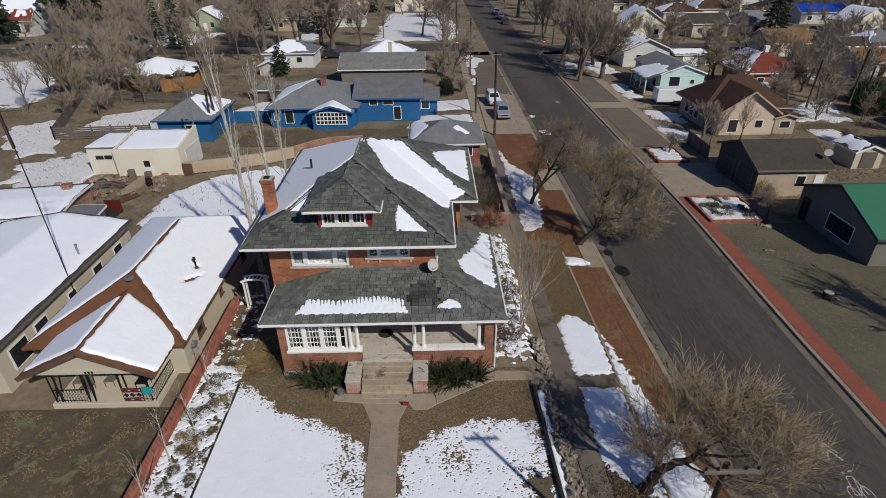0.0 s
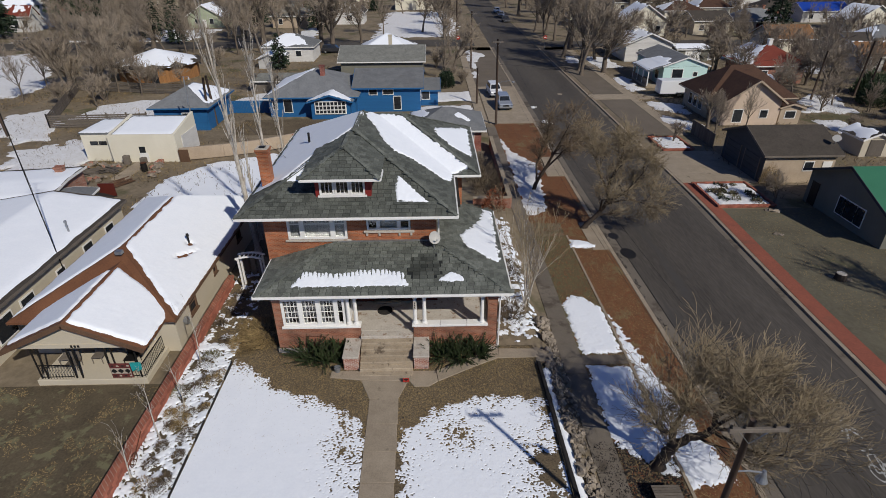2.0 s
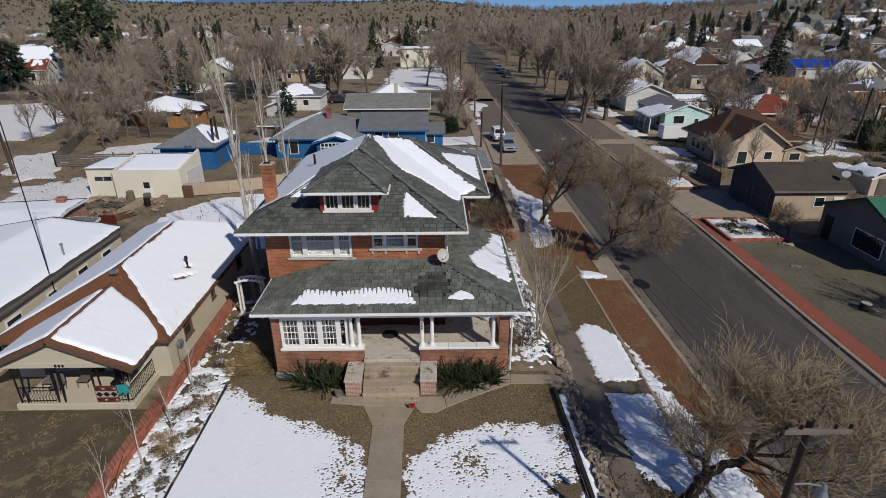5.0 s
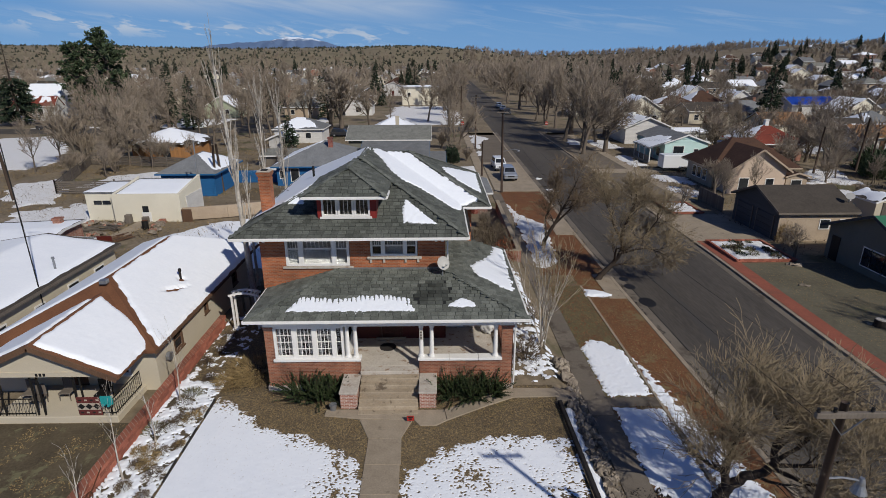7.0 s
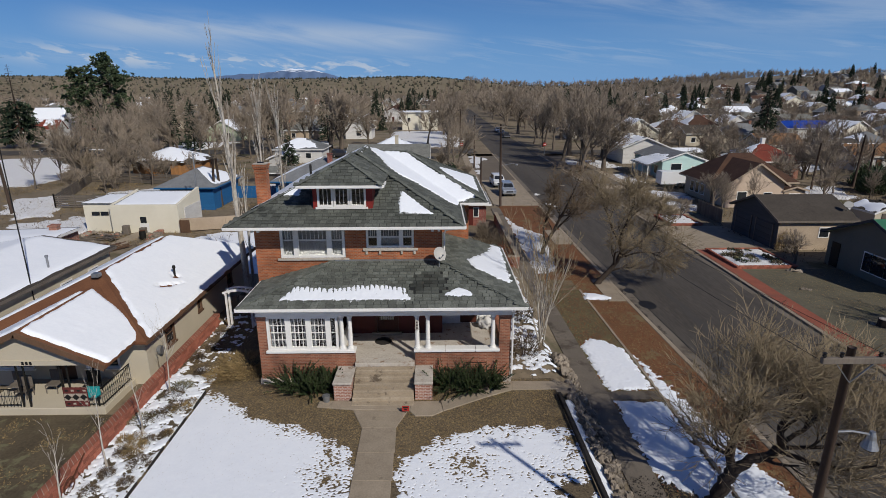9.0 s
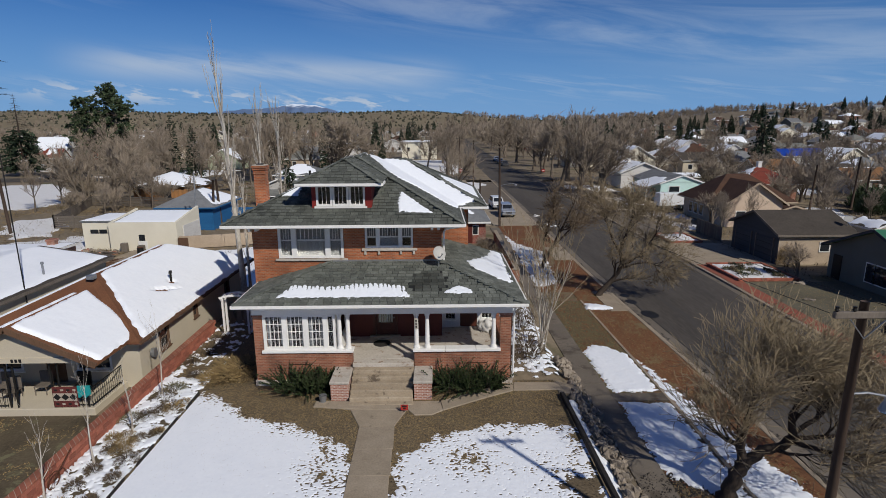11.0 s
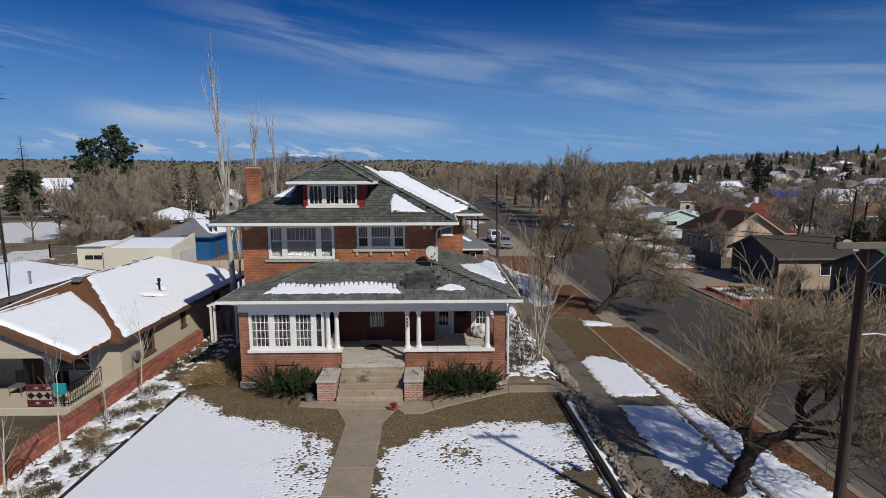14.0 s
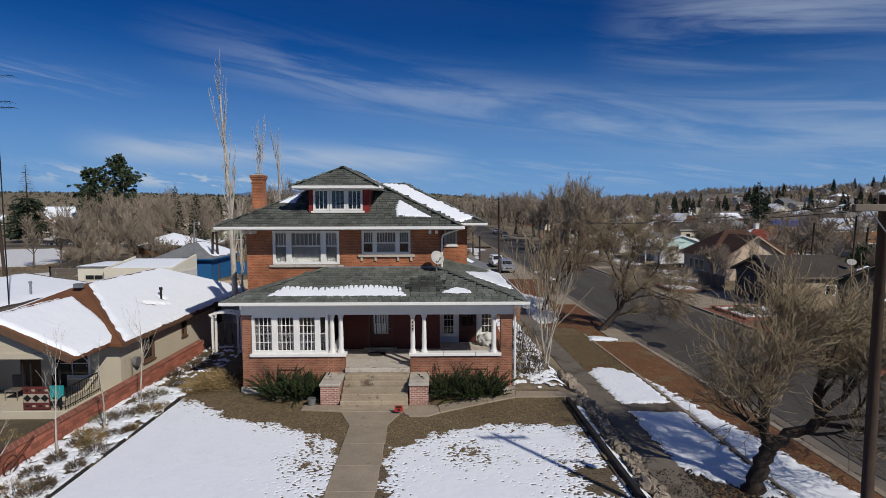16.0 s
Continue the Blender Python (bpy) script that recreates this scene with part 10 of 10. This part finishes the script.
# ---- vehicles ----
def car(name, at, rz, paint, label, L=4.6, W=1.82, Hh=1.65, bed=False):
    ob = thing(name, at, label, "car", rz)
    hl = L / 2
    prof = [(-hl, 0.35), (-hl, 0.8), (-hl + 0.1, 0.92), (-hl + L * 0.24, 1.02), (hl - 0.05, 1.04), (hl, 0.9), (hl, 0.35)]
    g = Geo()
    n = len(prof)
    for sx in (-W / 2, W / 2):
        g.v.extend((sx, y, z) for y, z in prof)
    g.f = [tuple(range(n)), tuple(reversed(range(n, 2 * n)))] + [(i + n, (i + 1) % n + n, (i + 1) % n, i) for i in range(n)]
    part("body", g, M[paint], ob, local=True, bevel=0.05)
    c0, c1 = -hl + L * 0.24, (hl - L * 0.4 if bed else hl - 0.12)
    for nm, mt, inset, zt in (("cabin", paint, 0.0, Hh),):
        vs = [(-W / 2 + 0.06, c0, 1.0), (W / 2 - 0.06, c0, 1.0), (W / 2 - 0.06, c1, 1.0), (-W / 2 + 0.06, c1, 1.0), (-W / 2 + 0.22, c0 + 0.65, zt), (W / 2 - 0.22, c0 + 0.65, zt), (W / 2 - 0.22, c1 - 0.25, zt), (-W / 2 + 0.22, c1 - 0.25, zt)]
        part(nm, Geo().add(vs, [(0, 3, 2, 1), (4, 5, 6, 7), (0, 1, 5, 4), (1, 2, 6, 5), (2, 3, 7, 6), (3, 0, 4, 7)]), M[mt], ob, local=True, bevel=0.05)
    lerp = lambda a, b, t: tuple(p + (q - p) * t for p, q in zip(a, b))
    quads = [("windscreen", (0, 1, 5, 4), (0, -0.012, 0.008)), ("side_window", (1, 2, 6, 5), (0.014, 0, 0.004)), ("rear_window", (2, 3, 7, 6), (0, 0.012, 0.006)), ("side_window", (3, 0, 4, 7), (-0.014, 0, 0.004))]
    for nm, q, off in quads:
        a, b, c, d = (vs[i] for i in q)
        inner = [lerp(lerp(a, b, u), lerp(d, c, u), v) for u, v in ((0.08, 0.15), (0.92, 0.15), (0.92, 0.88), (0.08, 0.88))]
        part(nm, Geo().add([tuple(p + o for p, o in zip(x, off)) for x in inner], [(0, 1, 2, 3)]), M["pane"], ob, local=True)
    for sx in (-1, 1):
        for y in (-hl + 0.85, hl - 0.85):
            x = sx * (W / 2 - 0.1)
            w = part("wheel", Geo().tube([(x - 0.11, y, 0.33), (x + 0.11, y, 0.33)], [0.33, 0.33], 18), M["tyre"], ob, local=True)
            part("rim", Geo().tube([(x + sx * 0.1, y, 0.33), (x + sx * 0.125, y, 0.33)], [0.2, 0.18], 14), M["metal"], w, local=True)
        part("headlight", Geo().box(sx * W / 2 - sx * 0.1 - 0.2, sx * W / 2 - sx * 0.1 + 0.2, -hl - 0.015, -hl + 0.06, 0.68, 0.82), M["glass"], ob, local=True)
    part("bumper", Geo().box(-W / 2 + 0.03, W / 2 - 0.03, -hl - 0.06, -hl + 0.05, 0.36, 0.56), M["metal"], ob, local=True, bevel=0.03)
    part("grille", Geo().box(-0.45, 0.45, -hl - 0.02, -hl + 0.02, 0.6, 0.78), M["iron"], ob, local=True)
    return ob


car("parked_van", (10.15, 53.6, street_z(50) + 0.03), 2, "car_silver", "silver family car parked on a concrete apron")
car("parked_pickup", (9.6, 60.6, street_z(50) + 0.03), 4, "car_white", "white car parked behind another on a concrete apron", Hh=1.7)
car("parked_car", (22.2, 150, road_level(22.2, 150)), 0, "car_dark", "dark car parked along the far street")
car("parked_car", (22.2, 162, road_level(22.2, 162)), 0, "car_silver", "silver car parked along the far street")
car("parked_car", (22.2, 174, road_level(22.2, 174)), 0, "car_white", "white car parked along the far street")
car("parked_truck", (-93, 113.0, H(-93, 113) + 0.06), 90, "car_dark", "dark pickup truck parked before a white house", L=5.4, bed=True)
car("parked_truck", (-86, 112.5, H(-86, 112) + 0.06), 90, "car_dark", "dark car parked before a white house")
car("parked_car", (-10.4, 21.5, H(-10.4, 21.5)), 10, "car_dark", "dark car parked behind the brick house")
car("parked_car", (-20.5, 99, H(-20, 99)), 90, "car_dark", "dark car parked behind the grey-roofed house")
trailer = thing("cargo_trailer", (35.9, 58.6, -1.05), "white enclosed cargo trailer with two axles beside a house", "trailer")
part("box", Geo().box(33.4, 38.4, 57.6, 59.6, -0.55, 1.35), M["car_white"], trailer, bevel=0.06)
part("floor_frame", Geo().box(33.3, 38.45, 57.65, 59.55, -0.68, -0.56), M["iron"], trailer)
part("hitch", Geo().beam((33.4, 58.6, -0.6), (32.0, 58.6, -0.6), 0.12), M["iron"], trailer)
for x in (36.3, 37.2):
    for y in (57.62, 59.58):
        part("wheel", Geo().tube([(x, y - 0.1, -0.72), (x, y + 0.1, -0.72)], [0.34, 0.34], 16), M["tyre"], trailer)
    part("fender", Geo().box(x - 0.45, x + 0.45, 57.45, 57.6, -0.36, -0.3), M["metal"], trailer)

# stop signs at the cross street
for x, y in ((6.0, 101.5), (24.6, 101.0)):
    ss = thing("stop_sign", (x, y, H(x, y)), "red eight-sided street sign on a post", "sign", group="street signs")
    part("post", Geo().tube([(x, y, H(x, y)), (x, y, 1.4)], [0.04, 0.04], 6), M["metal"], ss)
    part("panel", Geo().tube([(x, y - 0.05, 1.3), (x, y - 0.02, 1.3)], [0.42, 0.42], 8), M["sign_red"], ss)
    part("sign_bar", Geo().box(x - 0.25, x + 0.25, y - 0.065, y - 0.052, 1.22, 1.38), M["white_paint"], ss)

# ---- planted beds across the street ----
def planter(x0, x1, y0, y1, seed, label):
    z = street_z((y0 + y1) / 2)
    ob = thing("planter", ((x0 + x1) / 2, (y0 + y1) / 2, z), label, "planter")
    sheet_g = Geo().box(x0 + 0.22, x1 - 0.22, y0 + 0.22, y1 - 0.22, z - 0.2, z + 0.16)
    part("soil", sheet_g, M["lawn_mossy"], ob)
    me = mesh_of("brick", Geo().box(-0.19, 0.19, -0.1, 0.1, -0.06, 0.06), m_block, bevel=0.012)
    rng = random.Random(seed)
    inv = ob.matrix_basis.inverted()
    for r in range(2):
        for a, b, ang in (((x0, y0), (x1, y0), 0), ((x1, y0), (x1, y1), 90), ((x1, y1), (x0, y1), 0), ((x0, y1), (x0, y0), 90)):
            n = int(math.hypot(b[0] - a[0], b[1] - a[1]) / 0.4)
            for i in range(n):
                t = (i + 0.5 + (0.4 if r else 0)) / n
                br = new("brick", me)
                br.parent = ob
                br.matrix_basis = inv @ pose(a[0] + (b[0] - a[0]) * min(t, 1), a[1] + (b[1] - a[1]) * min(t, 1), z + 0.07 + r * 0.13, 0, 0, ang + rng.uniform(-2, 2))
    snow("bed_snow", "lumpy snow over a planted bed", (x0 + 0.2, x1 - 0.2, y0 + 0.2, y1 - 0.2), 0.12, lambda x, y: z + 0.17, lambda x, y: min(x - x0 - 0.25, x1 - x - 0.25, y - y0 - 0.25, y1 - y - 0.25, 0.22), mat="snow_dirty", thick=0.08, edge=0.4, freq=1.5, soft=0.3, seed=seed)
    return ob


planter(24.5, 29.3, 19.8, 24.9, 61, "brick-edged bed of dark plants under lumpy snow")
planter(25.3, 28.6, 34.5, 38.9, 62, "brick-edged bed with snow and a small bare tree")
bush("yellow_shrub", at_ground(31.4, 24.6), "straw-yellow leafless shrub before a garage wall", 0.75, 1.9, 1500, "straw", 431, 0.3, 0.012, up=1.1)
for i in range(20):
    rr = random.Random(i + 70)
    x, y = rr.uniform(24.9, 28.9), rr.uniform(20.2, 24.5)
    bush("bed_plant", (x, y, street_z(y) + 0.15), "dark withered plant in a snowy bed", rr.uniform(0.2, 0.42), rr.uniform(0.2, 0.38), 120, rr.choice(("dry_bush", "needles", "sage")), 400 + i, 0.2, 0.03, "withered bed plants")
stump = thing("tree_stump", at_ground(27.0, 8.0), "low tree stump with a pale cut top on a bare lawn", "stump")
part("stump_body", Geo().tube([(27.0, 8.0, -1.2), (27.0, 8.0, -0.7), (27.0, 8.0, -0.35)], [0.5, 0.36, 0.33], 12), M["bark_dark"], stump)
part("cut_top", Geo().tube([(27.0, 8.0, -0.35), (27.0, 8.0, -0.33)], [0.31, 0.3], 12), M["bark_pale"], stump)
for i, (x, y, s) in enumerate(((27.5, 7.8, 0.8), (26.6, 8.3, 0.6), (26.6, 14.7, 0.9), (26.9, 14.5, 0.6), (28.4, 19.0, 1.1), (28.9, 18.8, 1.3), (14.3, 53.4, 1.6), (14.7, 46.2, 1.8), (15.1, 45.4, 1.4))):
    ob = new("loose_stone" if i < 6 else "snow_heap", mesh_of("lump", Geo().ball((0, 0, 0), 0.22, 0.5, 0.8, seed=i * 1.3, n=9, m=6), M["rock"] if i < 6 else M["snow_dirty"]))
    ob.matrix_basis = pose(x, y, (H(x, y) if x > 24 else road_level(x, y)) + 0.03) @ Matrix.Diagonal((s * 1.4, s, s, 1))
    tagged(ob, "rough stone lying on the lawn" if i < 6 else "dirty heap of old snow at the kerb", "stone" if i < 6 else "snow heap")
fence = thing("board_fence", (32.6, 40.5, -1.1), "weathered grey board fence beside a driveway", "fence")
for i in range(24):
    part("board", Geo().box(31.0 + 0.05, 31.0 + 0.09, 35.2 + i * 0.24, 35.42 + i * 0.24, -1.15, 0.5 + 0.04 * math.sin(i * 2.1)), M["wood_grey"], fence)
slat_fence = thing("slat_fence", (-42, 46.3, -1.1), "dark weathered fence of long horizontal slats", "fence")
for a, b in (((-47.6, 46.0), (-35.6, 46.6)), ((-47.6, 46.0), (-55.5, 66.5)), ((-55.5, 66.5), (-33, 62))):
    for k in range(6):
        part("slat", Geo().beam((a[0], a[1], -0.95 + k * 0.26), (b[0], b[1], -0.95 + k * 0.26), 0.05, 0.2), M["wood_grey"], slat_fence)
    for i in range(6):
        t = i / 5
        part("post", Geo().box(a[0] + (b[0] - a[0]) * t - 0.07, a[0] + (b[0] - a[0]) * t + 0.07, a[1] + (b[1] - a[1]) * t - 0.07, a[1] + (b[1] - a[1]) * t + 0.07, -1.2, 0.65), M["wood_grey"], slat_fence)
dish2 = thing("satellite_dish", (37.6, 26.2, 1.9), "pale satellite dish on a garage roof", "satellite dish")
part("reflector", Geo().tube([(37.6, 26.2, 2.72), (37.5, 26.08, 2.8), (37.45, 26.0, 2.9)], [0.1, 0.27, 0.37], 18), M["dish"], dish2)
part("mast", Geo().tube([(37.6, 26.3, 1.9), (37.6, 26.2, 2.75)], [0.04, 0.04], 6), M["metal"], dish2)

# ---- marks on the road ----
def road_mark(name, polys, label, mat="road_paint", dz=0.006):
    g = Geo()
    for q in polys:
        g.add([(x, y, road_level(x, y) + dz) for x, y in q], [tuple(range(len(q)))])
    return setting(name, g, M[mat], label, "road marking")


def ring_polys(cx, cy, r0, r1, n=20, sy=1.0):
    return [[(cx + r * math.cos(t), cy + sy * r * math.sin(t)) for r, t in ((r0, a), (r1, a), (r1, b), (r0, b))] for a, b in ((2 * math.pi * k / n, 2 * math.pi * (k + 1) / n) for k in range(n))]


def stroke(a, b, w):
    d = Vector((b[0] - a[0], b[1] - a[1])).normalized()
    s = Vector((-d.y, d.x)) * w / 2
    return [(a[0] - s.x, a[1] - s.y), (b[0] - s.x, b[1] - s.y), (b[0] + s.x, b[1] + s.y), (a[0] + s.x, a[1] + s.y)]


bm_ = ring_polys(18.62, -6.95, 0.19, 0.24, sy=2.0) + ring_polys(19.22, -6.95, 0.19, 0.24, sy=2.0)
bm_ += [stroke((18.62, -6.95), (18.82, -6.0), 0.06), stroke((18.82, -6.0), (19.12, -6.0), 0.07), stroke((19.12, -6.0), (18.92, -6.95), 0.06), stroke((18.92, -6.95), (18.62, -6.95), 0.08), stroke((19.12, -6.0), (19.22, -6.95), 0.06), stroke((19.08, -5.75), (19.28, -5.7), 0.08), stroke((18.74, -5.8), (18.9, -5.8), 0.1)]
for dy in (0.0, 0.42):
    bm_ += [stroke((18.6, -5.15 + dy), (18.93, -4.5 + dy), 0.1), stroke((18.95, -4.5 + dy), (19.3, -5.15 + dy), 0.1)]
road_mark("bicycle_marking", bm_, "worn white bicycle and chevron painted on the asphalt")
road_mark("tar_patch", [[(14.35 + 0.55 * math.cos(t), 12.2 + 0.8 * math.sin(t)) for t in np.linspace(0, 2 * math.pi, 14, endpoint=False)], [(14.1 + 0.4 * math.cos(t), 15.0 + 0.55 * math.sin(t)) for t in np.linspace(0, 2 * math.pi, 12, endpoint=False)], [(14.15 + 0.35 * math.cos(t), 16.5 + 0.45 * math.sin(t)) for t in np.linspace(0, 2 * math.pi, 12, endpoint=False)]], "dark wet patches beside the kerb", "tar", 0.014)
road_mark("gutter_joint", [[(14.09 + 0.03 * noise.noise(Vector((y * 0.7, 0, 0))), y), (14.15 + 0.03 * noise.noise(Vector((y * 0.7, 5, 0))), y), (14.15 + 0.03 * noise.noise(Vector((y * 0.7 + 0.7, 5, 0))), y + 1), (14.09 + 0.03 * noise.noise(Vector((y * 0.7 + 0.7, 0, 0))), y + 1)] for y in range(-14, 60)], "dark open joint between gutter and asphalt", "tar", 0.016)
road_mark("manhole", ring_polys(19.6, 61, 0.0, 0.42), "round manhole cover in the street", "concrete")


# dry blades and leaf litter scattered over the dormant grass
def litter(name, rect, n, mat, label, seed, keep=lambda x, y: True, size=(0.05, 0.13), width=0.012, lift=0.02):
    rng = random.Random(seed)
    g = Geo()
    for i in range(n):
        x, y = rng.uniform(rect[0], rect[1]), rng.uniform(rect[2], rect[3])
        if not keep(x, y):
            continue
        a = rng.uniform(0, 6.28)
        L = rng.uniform(*size)
        z = (road_level(x, y) + 0.016 if 13.36 < x < 23.4 else H(x, y)) + 0.004
        dx, dy = math.cos(a) * L, math.sin(a) * L
        wx, wy = -math.sin(a) * width, math.cos(a) * width
        g.add([(x - wx, y - wy, z), (x + wx, y + wy, z), (x + dx, y + dy, z + lift * rng.random() * 2 + 0.004)], [(0, 1, 2)])
    return tagged(part(name, g, M[mat]), label, "litter", "", "stuff")


litter("grass_blades", (-10.1, 5.4, -6, 0.8), 26000, "straw", "dry straw-coloured grass blades on the front lawn", 1, lift=0.006)
litter("grass_blades", (8.1, 12.8, -10, 20), 14000, "straw", "dry grass blades on the verge", 2)
litter("dead_leaves", (8.1, 12.8, -10, 45), 12000, "red_bush", "red-brown dead leaves on the verge", 3, width=0.03)
litter("dead_leaves", (-12.3, 5.4, -8, 12), 6000, "rail_dark", "dark dead leaves about the lawn", 4, width=0.02, size=(0.04, 0.09), lift=0.006)
litter("grass_blades", (-12.2, -7.9, 0.9, 9), 7000, "straw", "dry grass in the side yard", 5)
litter("dead_leaves", (7.0, 10.3, -10, -5.2), 3500, "rail_dark", "dark wet leaves under the street tree", 6, width=0.04, size=(0.06, 0.12), lift=0.03)
litter("grass_tufts", (-24, -12.8, -9, -1.3), 8000, "straw", "pale dry tufts on the shaded lawn", 7, keep=lambda x, y: fbm(x, y, 0.9, 4) > 0.05, width=0.02)
litter("gutter_leaves", (13.4, 13.8, -6, 44), 2600, "rail_dark", "dark wet leaves caught along the kerb", 14, keep=lambda x, y: fbm(x, y, 0.6, 3) > -0.1 and x < 13.62 + 0.2 * fbm(x, y, 1.5, 6), width=0.04, size=(0.05, 0.12), lift=0.01)
litter("dead_leaves", (6.05, 8.0, -10, 4), 1200, "rock", "dead leaves on the stone bank", 8, width=0.03)
litter("grass_tufts", (-64, -22, 17, 104), 42000, "straw", "pale dry grass in the back lots", 10, keep=lambda x, y: fbm(x, y, 0.14, 4) + 0.3 * fbm(x, y, 0.7, 2) > -0.05, size=(0.2, 0.55), width=0.035, lift=0.12)
litter("dead_weeds", (-64, -12, 17, 104), 16000, "dry_bush", "brown dead weeds in the back lots", 11, keep=lambda x, y: fbm(x, y, 0.2, 8) > 0.05, size=(0.2, 0.6), width=0.04, lift=0.2)
litter("grass_tufts", (30, 95, 20, 104), 34000, "straw", "pale dry grass in the yards across the street", 12, keep=lambda x, y: fbm(x, y, 0.12, 5) + 0.3 * fbm(x, y, 0.7, 2) > 0.0, size=(0.2, 0.5), width=0.035, lift=0.1)
litter("dead_weeds", (30, 95, 20, 104), 26000, "dry_bush", "brown dead weeds in the yards across the street", 13, keep=lambda x, y: fbm(x, y, 0.17, 9) > -0.1, size=(0.2, 0.6), width=0.045, lift=0.2)
litter("grass_blades", (24.9, 33, -8, 19), 9000, "straw", "dry blades on the bare lawn across the street", 9)
